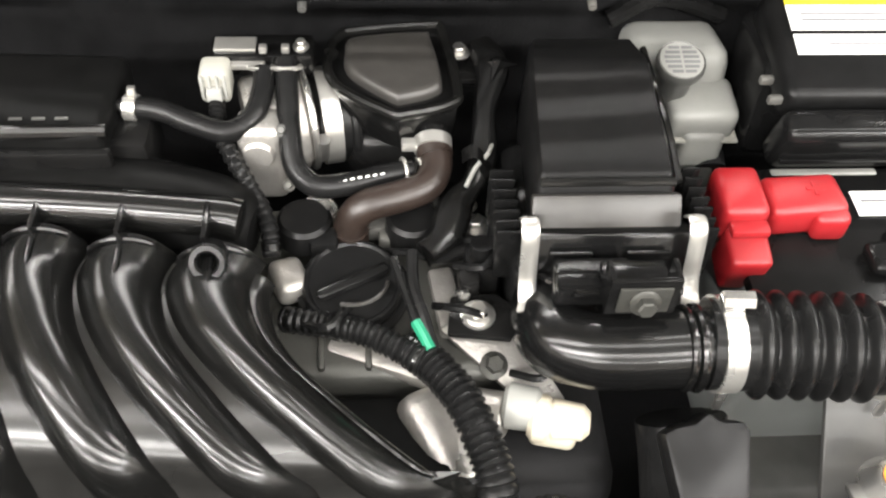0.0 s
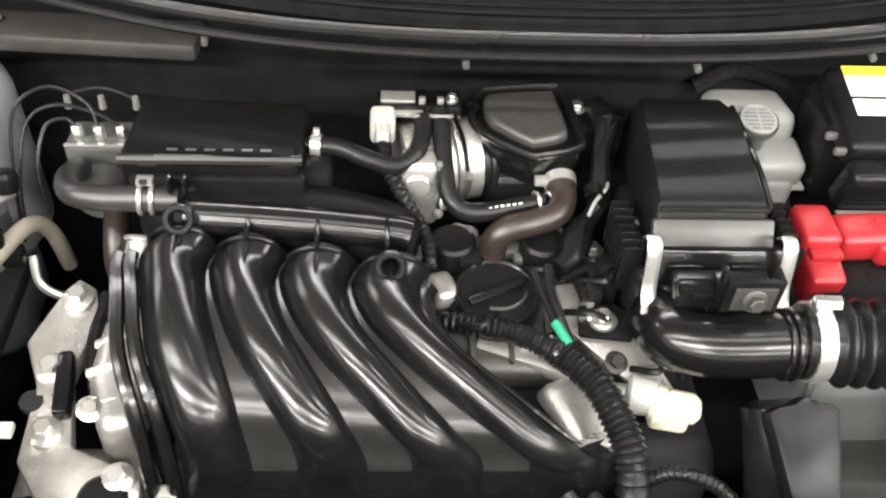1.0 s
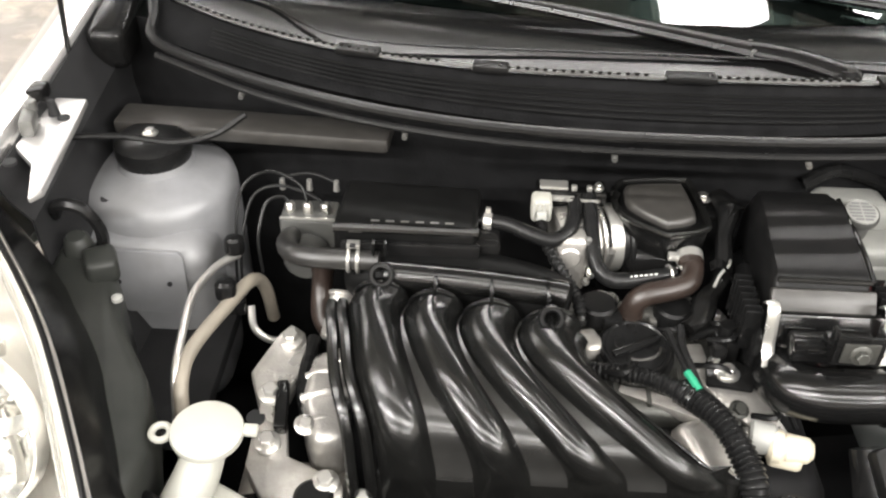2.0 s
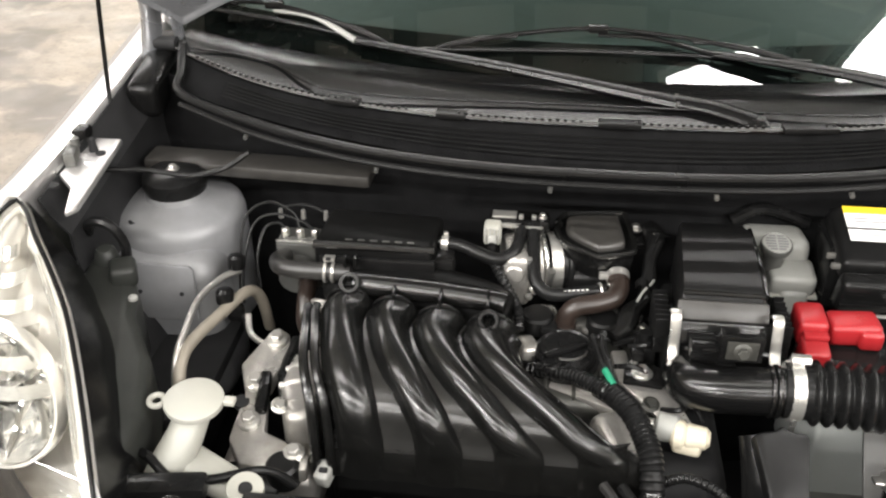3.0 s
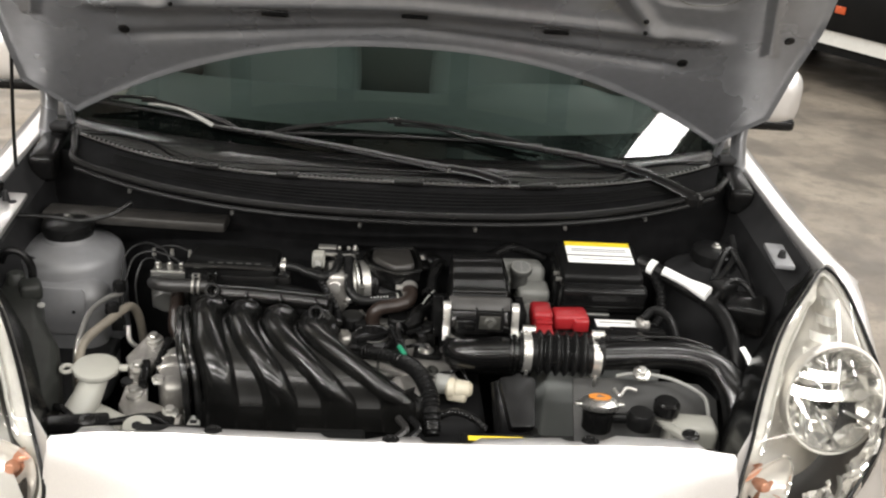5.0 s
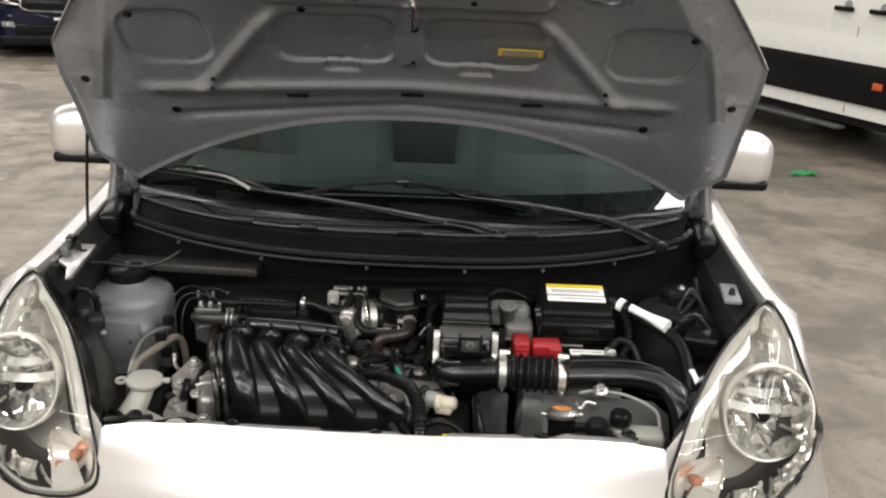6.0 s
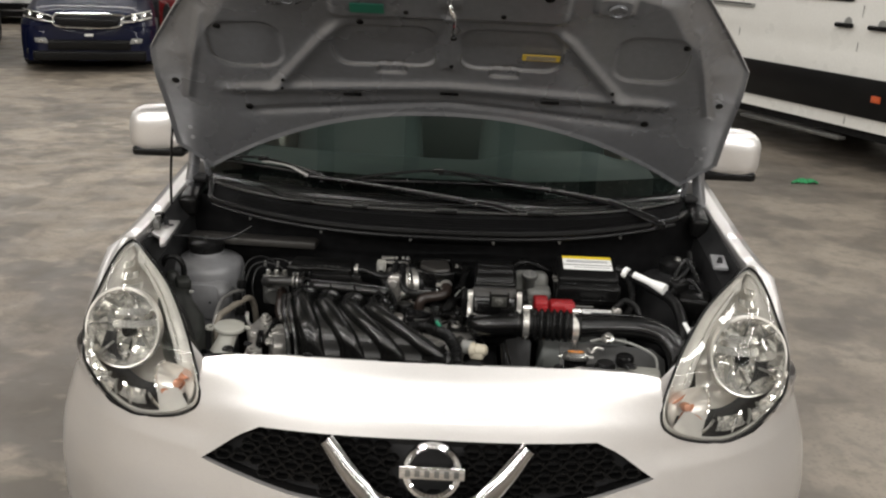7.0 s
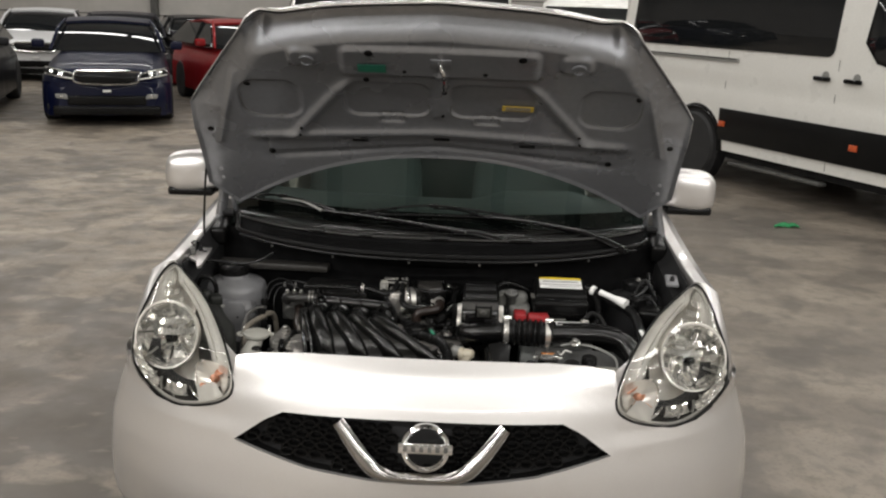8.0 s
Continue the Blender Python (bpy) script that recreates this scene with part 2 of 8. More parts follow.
def tube(pts, r, n=24, seg=14, flat=1.0, flat_dir=None, caps=True, square=1.0):
    """A pipe through pts; r is a number or a function of 0..1; flat squeezes it along flat_dir."""
    line = spline(pts, n)
    bm = bmesh.new()
    rings, x = [], None
    for i, p in enumerate(line):
        d = (line[min(i + 1, n)] - line[max(i - 1, 0)]).normalized()
        if x is None:
            x = frame_of(d, flat_dir) @ V(1, 0, 0)
        x = (x - d * x.dot(d)).normalized()
        if flat_dir is not None:
            x = Vector(flat_dir).cross(d).normalized()
        y = d.cross(x)
        rr = r(i / n) if callable(r) else r
        rings.append([bm.verts.new(p + rr * (power(math.cos(2 * math.pi * j / seg), square) * x + flat * power(math.sin(2 * math.pi * j / seg), square) * y)) for j in range(seg)])
    for a, b in zip(rings, rings[1:]):
        for j in range(seg):
            bm.faces.new((a[j], a[(j + 1) % seg], b[(j + 1) % seg], b[j]))
    if caps:
        bm.faces.new(rings[0][::-1])
        bm.faces.new(rings[-1])
    bmesh.ops.recalc_face_normals(bm, faces=bm.faces[:])
    return bm


def conduit(pts, r, pitch=0.006, seg=12):
    """A ribbed wiring conduit."""
    line = spline(pts, 60)
    length = sum((b - a).length for a, b in zip(line, line[1:]))
    n = max(12, int(length / pitch) * 4)
    return tube(pts, lambda u: r * (1.0 + 0.10 * math.copysign(abs(math.sin(math.pi * u * n / 4)) ** 0.5, math.sin(2 * math.pi * u * n / 4))), n, seg)


def prism(outline, h, m=None, bevel=0.0, seg=2, taper=1.0):
    """Outline in x, y, raised to h along z; taper narrows the top."""
    bm = bmesh.new()
    c = Vector((sum(p[0] for p in outline) / len(outline), sum(p[1] for p in outline) / len(outline)))
    lo = [bm.verts.new((p[0], p[1], 0)) for p in outline]
    hi = [bm.verts.new((c.x + (p[0] - c.x) * taper, c.y + (p[1] - c.y) * taper, h)) for p in outline]
    n = len(lo)
    bm.faces.new(lo[::-1])
    top = bm.faces.new(hi)
    for i in range(n):
        bm.faces.new((lo[i], lo[(i + 1) % n], hi[(i + 1) % n], hi[i]))
    bmesh.ops.recalc_face_normals(bm, faces=bm.faces[:])
    if bevel:
        bmesh.ops.bevel(bm, geom=[e for e in bm.edges if len(e.link_faces) == 2 and e.calc_face_angle(0) > 0.5], offset=bevel, segments=seg, profile=0.5, affect="EDGES")
    if m:
        bm.transform(m)
    return bm


def cap_form(outline, rings):
    """A moulded cap: the outline drawn in by each (scale, z) of rings and closed flat on top."""
    bm = bmesh.new()
    cx, cy = sum(p[0] for p in outline) / len(outline), sum(p[1] for p in outline) / len(outline)
    rows = [[bm.verts.new((cx + (p[0] - cx) * k, cy + (p[1] - cy) * k, z)) for p in outline] for k, z in rings]
    n = len(outline)
    for a, b in zip(rows, rows[1:]):
        for i in range(n):
            bm.faces.new((a[i], a[(i + 1) % n], b[(i + 1) % n], b[i]))
    mid_v = bm.verts.new((cx, cy, rings[-1][1]))
    for i in range(n):
        bm.faces.new((rows[-1][i], rows[-1][(i + 1) % n], mid_v))
    bmesh.ops.recalc_face_normals(bm, faces=bm.faces[:])
    return bm


def grid(fn, nu, nv, thick=0.0, closed=False):
    """A sheet of fn(u, v), u and v from 0 to 1."""
    bm = bmesh.new()
    rows = [[bm.verts.new(fn(i / nu, j / nv)) for i in range(nu if closed else nu + 1)] for j in range(nv + 1)]
    w = len(rows[0])
    for a, b in zip(rows, rows[1:]):
        for i in range(nu):
            k = (i + 1) % w
            try:
                bm.faces.new((a[i], a[k], b[k], b[i]))
            except ValueError:
                pass
    bmesh.ops.remove_doubles(bm, verts=bm.verts[:], dist=1e-5)
    bmesh.ops.recalc_face_normals(bm, faces=bm.faces[:])
    if thick:
        bmesh.ops.solidify(bm, geom=bm.faces[:] + bm.edges[:] + bm.verts[:], thickness=thick)
    return bm


def patch(outline, bulge, n, rings=8, depth=0.0):
    """A bulged sheet inside a closed outline in space; n is its outward way."""
    pts = [Vector(p) for p in outline]
    c = sum(pts, V(0, 0, 0)) / len(pts)
    n = Vector(n).normalized()
    bm = bmesh.new()
    rows = []
    for k in range(rings + 1):
        r = k / rings
        rows.append([bm.verts.new(c + (p - c) * r + n * bulge * (1 - r * r)) for p in pts])
    m = len(pts)
    for a, b in zip(rows, rows[1:]):
        for i in range(m):
            bm.faces.new((a[i], a[(i + 1) % m], b[(i + 1) % m], b[i]))
    bmesh.ops.remove_doubles(bm, verts=bm.verts[:], dist=1e-6)
    bmesh.ops.recalc_face_normals(bm, faces=bm.faces[:])
    if depth:
        bmesh.ops.solidify(bm, geom=bm.faces[:] + bm.edges[:] + bm.verts[:], thickness=depth)
    return bm


def closed_spline(pts, n):
    pts = [Vector(p) for p in pts]
    k = len(pts)
    out = []
    for i in range(n):
        u = i / n * k
        j = int(u) % k
        t = u - int(u)
        a, b, c, d = (pts[(j + q) % k] for q in (-1, 0, 1, 2))
        out.append(0.5 * ((2 * b) + (c - a) * t + (2 * a - 5 * b + 4 * c - d) * t * t + (3 * b - a - 3 * c + d) * t ** 3))
    return out


# The parked car stands a little nose-down on the hall floor: all that belongs to it is laid out level and set down by this.
CAR = pose(0, 0, EYE) @ pose(0, 0, 0, 0.5) @ pose(0, 0, -1.25)
HERE = Matrix.Identity(4)
ORIGIN = {}


def thing(name, base, label, category, group="", setting=CAR, kind=""):
    ob = new(name)
    ob.empty_display_size = 0.05
    w = setting @ Vector(base)
    ob.location = w
    ORIGIN[ob] = (setting, w)
    return tagged(ob, label, category, group, kind)


def part(name, bm, material, parent, label="", sharp=35):
    me = bpy.data.meshes.new(name)
    setting, w = ORIGIN[parent]
    bm.transform(Matrix.Translation(-w) @ setting)
    if setting.determinant() < 0:
        bmesh.ops.reverse_faces(bm, faces=bm.faces[:])
    bm.to_mesh(me)
    bm.free()
    me.materials.append(material)
    me.polygons.foreach_set("use_smooth", [True] * len(me.polygons))
    me.set_sharp_from_angle(angle=radians(sharp))
    ob = new(name, me)
    ob.parent = parent
    ORIGIN[ob] = (setting, w)
    return tagged(ob, label)


def single(name, bm, material, label, category, group="", setting=CAR, kind="", sharp=35):
    """A thing of one mesh."""
    me = bpy.data.meshes.new(name)
    bm.transform(setting)
    c = sum((v.co for v in bm.verts), V(0, 0, 0)) / len(bm.verts)
    c.z = min(v.co.z for v in bm.verts)
    bm.transform(Matrix.Translation(-c))
    bm.to_mesh(me)
    bm.free()
    me.materials.append(material)
    me.polygons.foreach_set("use_smooth", [True] * len(me.polygons))
    me.set_sharp_from_angle(angle=radians(sharp))
    ob = new(name, me)
    ob.location = c
    ORIGIN[ob] = (setting, c)
    return tagged(ob, label, category, group, kind)


def bolt(p, d=(0, 0, 1), r=0.007, h=0.006):
    """A flanged hexagon bolt head."""
    return join(lathe([(r * 1.55, 0), (r * 1.6, h * 0.2), (r * 1.3, h * 0.35)], at(p, d), 16), lathe([(r, h * 0.3), (r, h), (r * 0.85, h * 1.12)], at(p, d), 6))

# ---- the hall ----
def concrete():
    """Power-trowelled concrete: broad clouds, trowel streaks, dark stains and fine grit; shade painted over the +x
    side.
    """
    m = mat("worn_concrete", (0.230, 0.203, 0.168), 0.45, 0, 0.07, 5.0, 0.10, 60, rvar=0.14)
    nt = m.node_tree
    b = nt.nodes["Principled BSDF"]
    tc = nt.nodes.new("ShaderNodeTexCoord")
    base = b.inputs["Base Color"].links[0].from_socket
    for scale, lo, hi, col, amount, stretch in ((0.30, 0.45, 0.58, (0.130, 0.119, 0.104), 0.75, (1.0, 1.0, 1)), (0.85, 0.49, 0.58, (0.090, 0.082, 0.071), 0.85, (1.0, 0.8, 1)), (1.4, 0.52, 0.62, (0.42, 0.38, 0.32), 0.50, (0.8, 1.0, 1)), (3.0, 0.50, 0.60, (0.085, 0.077, 0.066), 0.70, (1, 1, 1)),
                                                (5.5, 0.55, 0.66, (0.38, 0.34, 0.28), 0.40, (0.7, 1, 1)), (11.0, 0.50, 0.64, (0.105, 0.095, 0.08), 0.45, (1, 1, 1)), (50.0, 0.52, 0.68, (0.10, 0.09, 0.075), 0.40, (1, 1, 1))):
        mp = nt.nodes.new("ShaderNodeMapping")
        mp.inputs["Scale"].default_value = stretch
        mp.inputs["Location"].default_value = (scale * 3.1, scale * 1.7, 0)
        nz = nt.nodes.new("ShaderNodeTexNoise")
        nz.inputs["Scale"].default_value, nz.inputs["Detail"].default_value, nz.inputs["Distortion"].default_value = scale, 7, 0.35
        rg = nt.nodes.new("ShaderNodeMapRange")
        rg.inputs["From Min"].default_value, rg.inputs["From Max"].default_value, rg.inputs["To Max"].default_value = lo, hi, amount
        mx = nt.nodes.new("ShaderNodeMix")
        mx.data_type = "RGBA"
        nt.links.new(tc.outputs["Object"], mp.inputs["Vector"])
        nt.links.new(mp.outputs[0], nz.inputs["Vector"])
        nt.links.new(nz.outputs["Fac"], rg.inputs["Value"])
        nt.links.new(rg.outputs[0], mx.inputs["Factor"])
        nt.links.new(base, mx.inputs["A"])
        mx.inputs["B"].default_value = (*col, 1)
        base = mx.outputs["Result"]
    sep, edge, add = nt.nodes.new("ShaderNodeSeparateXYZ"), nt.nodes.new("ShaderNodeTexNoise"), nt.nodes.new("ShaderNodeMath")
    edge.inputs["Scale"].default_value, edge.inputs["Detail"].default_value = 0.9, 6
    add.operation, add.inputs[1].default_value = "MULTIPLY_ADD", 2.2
    shade_ramp = nt.nodes.new("ShaderNodeMapRange")
    shade_ramp.interpolation_type = "SMOOTHSTEP"
    shade_ramp.inputs["From Min"].default_value, shade_ramp.inputs["From Max"].default_value, shade_ramp.inputs["To Max"].default_value = 1.5, 3.1, 0.45
    darken = nt.nodes.new("ShaderNodeMix")
    darken.data_type = "RGBA"
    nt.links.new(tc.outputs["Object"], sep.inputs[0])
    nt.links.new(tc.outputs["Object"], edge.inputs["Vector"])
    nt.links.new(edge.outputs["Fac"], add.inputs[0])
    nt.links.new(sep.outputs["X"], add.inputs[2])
    nt.links.new(add.outputs[0], shade_ramp.inputs["Value"])
    nt.links.new(shade_ramp.outputs[0], darken.inputs["Factor"])
    nt.links.new(base, darken.inputs["A"])
    darken.inputs["B"].default_value = (0.088, 0.083, 0.078, 1)       # the dimmer +x side, shade painted into the floor colour
    base = darken.outputs["Result"]
    warm = nt.nodes.new("ShaderNodeVectorMath")
    warm.operation = "MULTIPLY"
    warm.inputs[1].default_value = (1.02, 0.97, 0.915)
    nt.links.new(base, warm.inputs[0])
    nt.links.new(warm.outputs[0], b.inputs["Base Color"])
    return m


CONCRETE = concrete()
WALL = mat("painted_block_wall", (0.42, 0.40, 0.37), 0.8, 0, 0.08, 3, 0.3, 40, stain=0.3, stain_col=(0.3, 0.28, 0.25), stain_scale=0.6)
ROOFM = mat("pale_roof_sheet", (0.72, 0.74, 0.725), 0.6, 0, 0.1, 2)
STEELWORK = mat("dark_painted_steelwork", (0.035, 0.036, 0.037), 0.5, 0.2, 0.1, 8)


def slab(name, x0, x1, y0, y1, z0, z1, material, label):
    b = bmesh.new()
    bmesh.ops.create_cube(b, size=1)
    b.transform(Matrix.Translation(((x0 + x1) / 2, (y0 + y1) / 2, (z0 + z1) / 2)) @ Matrix.Diagonal((x1 - x0, y1 - y0, z1 - z0, 1)))
    return single(name, b, material, label, name.split("_")[0], setting=HERE, kind="structure")


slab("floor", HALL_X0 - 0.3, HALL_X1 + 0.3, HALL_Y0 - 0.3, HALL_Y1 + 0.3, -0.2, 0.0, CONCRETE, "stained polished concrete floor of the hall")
slab("wall_north", HALL_X0, HALL_X1, HALL_Y1, HALL_Y1 + 0.3, 0, HALL_H, WALL, "pale painted back wall")
slab("wall_south", HALL_X0, HALL_X1, HALL_Y0 - 0.3, HALL_Y0, 0, HALL_H, WALL, "pale painted wall")
slab("wall_west", HALL_X0 - 0.3, HALL_X0, HALL_Y0, HALL_Y1, 0, HALL_H, WALL, "pale painted wall")
slab("wall_east", HALL_X1, HALL_X1 + 0.3, HALL_Y0, HALL_Y1, 0, HALL_H, WALL, "pale painted wall")
slab("ceiling", HALL_X0, HALL_X1, HALL_Y0, HALL_Y1, HALL_H, HALL_H + 0.2, ROOFM, "pale sheet roof over dark steel beams")
for k in range(8):
    y = -12.3 + 4.4 * k
    slab("roof_beam", HALL_X0, HALL_X1, y, y + 0.22, HALL_H - 0.45, HALL_H - 0.004, STEELWORK, "dark steel roof beam")
for k in range(12):
    x = -6.3 + 1.15 * k
    slab("roof_purlin", x, x + 0.17, -3.3, 9.4, HALL_H - 0.24, HALL_H - 0.006, STEELWORK, "dark steel roof purlin")
for x in (-7.6, 3.0):
    slab("wall_pipe", x, x + 0.16, HALL_Y1 - 0.16, HALL_Y1 - 0.004, 0, HALL_H - 0.5, GREYPART, "grey pipe up the back wall")
for k in range(7):
    slab("wall_joint", HALL_X0, HALL_X1, HALL_Y1 - 0.012, HALL_Y1 - 0.004, 0.62 + 0.62 * k, 0.645 + 0.62 * k, GREYPART, "dark joint line in the back wall")

LAMPW = mat("white_enamel", (0.8, 0.8, 0.78), 0.4, 0, 0.03, 20)
first = None
for lx, ly, _ in LAMP_ROWS:
    if first is None:
        first = thing("ceiling_light", (lx, ly, HALL_H - 0.55), "long white tube light fitting under the roof", "ceiling light", "ceiling tube lights", HERE)
        part("fitting", box((lx, ly, HALL_H - 0.56), (LAMP_LONG + 0.06, 0.26, 0.07), 0.02), LAMPW, first)
        for d in (-1, 1):
            part("hanger", cyl((lx + d, ly, HALL_H - 0.53), (lx + d, ly, HALL_H - 0.002), 0.008, None, 8), GREYPART, first)
    else:
        copy_thing(first, Matrix.Translation((lx, ly, HALL_H - 0.55)))

for lx, ly, long, wide, turn, _ in ROOF_LIGHTS:
    rp = thing("roof_panel", (0, 0, 0), "pale translucent roof light panel in a grey frame", "roof light", "roof light panels", setting=pose(lx, ly, HALL_H - 0.55, 0, 0, turn))
    part("panel", box((0, 0, -0.01), (long + 0.1, wide + 0.1, 0.05), 0.01), LAMPW, rp)
    for d in (-1, 1):
        part("frame", box((0, d * (wide / 2 + 0.08), -0.03), (long + 0.2, 0.05, 0.10), 0.01), GREYPART, rp)
        part("hanger", cyl((d * 0.32 * long, 0, 0.01), (d * 0.32 * long, 0, 0.548), 0.012, None, 8), GREYPART, rp)

# red lettering bars on the back wall
sg = thing("wall_sign", (1.9, HALL_Y1 - 0.02, 1.7), "small red marks on the pale back wall", "sign", setting=HERE)
for k in range(3):
    part("sign_bar", box((2.35, HALL_Y1 - 0.02, 1.72 + 0.09 * k), (0.16, 0.01, 0.035), 0), RED, sg)

# ---- other vehicles ----
def paint(name, col):
    return mat(name, col, 0.4, 0.0, 0.05, 300, coat=0.35, rvar=0.04, spec=0.1, crough=0.05)


BLUE, BLACKP, REDP, WHITEP, SILVP, DARKP = paint("blue_paint", (0.0018, 0.0036, 0.0195)), paint("black_paint", (0.012, 0.012, 0.014)), paint("red_paint", (0.22, 0.010, 0.012)), mat("white_van_paint", (0.72, 0.71, 0.67), 0.3, 0, 0.03, 50, coat=0.6, rvar=0.05, stain=0.1, stain_col=(0.55, 0.53, 0.48)), paint("pale_silver_paint", (0.62, 0.62, 0.62)), paint("dark_grey_paint", (0.03, 0.03, 0.035))
REFLECT = mat("orange_reflector", (0.50, 0.09, 0.03), 0.25, 0, 0.05, 40)


def parked_car(name, x, y, turn, body, label, roof=1.45, width=1.74, length=4.4, suv=0.0):
    """A parked car whose nose is at x, y and looks along -y before the turn."""
    st = pose(x, y, 0, 0, 0, turn)
    t = thing(name, (0, length / 2, 0), label, "car", "parked cars", st)
    w = width / 2
    nose_z, belt = 0.70 + suv * 0.12, 0.93 + suv * 0.12
    hood = [(0.0, nose_z - 0.14), (0.05, nose_z), (0.25, nose_z + 0.08), (1.05, belt - 0.02), (1.2, belt), (3.6, belt + 0.06), (length - 0.1, belt - 0.02), (length, belt - 0.25)]
    plan = [(0.0, w * 0.72), (0.12, w * 0.88), (0.45, w * 0.98), (1.0, w), (3.4, w), (length - 0.3, w * 0.93), (length, w * 0.78)]

    def shell(u, v):
        yy = length * v
        zt, ww, zb = lerp_table(hood, yy), lerp_table(plan, yy), (0.13 if yy < 0.5 else 0.20) + suv * 0.05
        a = math.pi * (u * 1.0)
        c, s_ = math.cos(a), math.sin(a)
        xx = ww * math.copysign(abs(c) ** 0.40, c)
        zz = zb + (zt - zb) * abs(s_) ** 0.42
        if abs(c) > 0.5:
            xx *= 1 - 0.05 * smooth(zz, zt - 0.3, zt)
        return V(xx, yy, zz)
    b = part("body", grid(shell, 48, 44), body, t, "", 40)
    part("nose_face", grid(lambda u, v: shell(u, 0.0) * 1.0 + (V(0, -0.02 * math.sin(math.pi * v), 0.42) - V(shell(u, 0).x, 0, shell(u, 0).z) ) * 0 + V(-shell(u, 0).x * v * 0.98, -0.03 * v, (0.45 - shell(u, 0).z) * v * 0.98), 24, 6), body, b)
    part("floor_pan", box((0, length / 2, 0.24), (width * 0.9, length * 0.94, 0.08), 0.02), DARK, b)
    gb, gt = 1.02, 1.72
    # cabin: posts, roof, glass
    part("roof", grid(lambda u, v: V((2 * u - 1) * w * 0.70, gt + 0.0 + (3.25 - gt) * v, roof - 0.03 * (2 * u - 1) ** 2 - 0.06 * (2 * v - 0.9) ** 2), 14, 12, 0.03), body, t, "", 60)
    part("windscreen", grid(lambda u, v: V((2 * u - 1) * w * (0.86 - 0.16 * v), gb + 0.10 * (2 * u - 1) ** 2 + (gt - gb) * v, belt - 0.02 + (roof - 0.06 - belt) * v + 0.05 * math.sin(math.pi * v)), 14, 8, 0.004), PRIVACY, t, "dark reflecting windscreen")
    part("rear_screen", grid(lambda u, v: V((2 * u - 1) * w * (0.70 + 0.14 * v), 3.25 + 0.62 * v, roof - 0.05 - (roof - 0.08 - belt) * v), 10, 6, 0.004), PRIVACY, t)
    for s in (-1, 1):
        part("side_window", grid(lambda u, v: V(s * w * (0.93 - 0.22 * v), lerp_table([(0, gb + 0.15), (1, 3.75)], u) * (1 - v) + lerp_table([(0, gt + 0.05), (1, 3.2)], u) * v, belt + 0.01 + (roof - 0.09 - belt) * v), 12, 6, 0.004), PRIVACY, t)
        part("pillar", tube([V(s * w * 0.90, gb + 0.06, belt - 0.01), V(s * w * 0.80, (gb + gt) / 2, (belt + roof) / 2 + 0.04), V(s * w * 0.70, gt, roof - 0.05)], 0.022, 12, 8), body, t)
        part("door_post", tube([V(s * w * 0.935, 2.15, belt), V(s * w * 0.72, 2.2, roof - 0.06)], 0.025, 6, 8), BLACK, t)
        mr = part("door_mirror", box((s * (w + 0.09), 1.28, belt + 0.07), (0.17, 0.10, 0.12), 0.035, None, 3), body, t)
        part("mirror_arm", box((s * (w - 0.01), 1.30, belt + 0.03), (0.12, 0.05, 0.04), 0.01), BLACK, mr)
        hl = part("headlight", grid(lambda u, v: V(s * (w * (0.48 + 0.44 * u)), -0.02 + 0.30 * u ** 1.6 + 0.05 * v, nose_z - 0.085 + 0.045 * u + (0.060 + 0.045 * u - 0.05 * u ** 4) * v), 14, 5, 0.015), PRIVACY, t, "swept dark headlight with a bright rim")
        part("lamp_bulb", lathe([(0.02, 0), (0.036, 0.015), (0.03, 0.025), (0, 0.028)], at((s * w * 0.66, 0.03, nose_z - 0.03), (s * 0.2, -1, 0.2)), 16), CHROME, hl)
        part("lamp_bulb", lathe([(0.02, 0), (0.032, 0.012), (0.026, 0.022), (0, 0.024)], at((s * w * 0.80, 0.13, nose_z - 0.005), (s * 0.3, -1, 0.2)), 16), CHROME, hl)
        part("lamp_brow", tube([V(s * w * 0.49, -0.005, nose_z - 0.020), V(s * w * 0.70, 0.085, nose_z + 0.020), V(s * w * 0.91, 0.30, nose_z + 0.045)], 0.008, 14, 8), BRIGHT, hl)
        part("lamp_sill", tube([V(s * w * 0.49, -0.03, nose_z - 0.085), V(s * w * 0.70, 0.045, nose_z - 0.065), V(s * w * 0.91, 0.265, nose_z - 0.040)], 0.010, 14, 8), BRIGHT, hl)
        fg = part("fog_lamp", prism([(-0.09, -0.035), (0.07, -0.025), (0.085, 0.03), (-0.05, 0.035)], 0.03, at((s * w * 0.66, 0.018, 0.385), (s * 0.25, -1, 0.05), (0, 0, 1)) @ Matrix.Diagonal((s, 1, 1, 1)), 0.008), GREYPL, t)
        part("fog_bulb", lathe([(0.022, 0), (0.020, 0.01), (0, 0.014)], at((s * w * 0.665, -0.012, 0.387), (s * 0.25, -1, 0)), 14), CHROME, fg)
        part("bumper_corner", grid(lambda u, v: V(s * w * (0.55 + 0.42 * u), -0.01 + 0.34 * u ** 2.4 + 0.02 * v, 0.14 + 0.42 * v), 12, 8, 0.01), body, t)
        for yy in (0.85, length - 0.95):
            m = at((s * (w - 0.10), yy, 0.315), (s, 0, 0))
            wh = part("wheel", lathe([(0.20, -0.10), (0.29, -0.105), (0.315, -0.08), (0.315, 0.08), (0.29, 0.105), (0.20, 0.10)], m, 32), TYRE, t)
            part("rim", lathe([(0, 0.07), (0.05, 0.075), (0.06, 0.055), (0.18, 0.07), (0.205, 0.10), (0.205, -0.08)], m, 30), BRIGHT, wh)
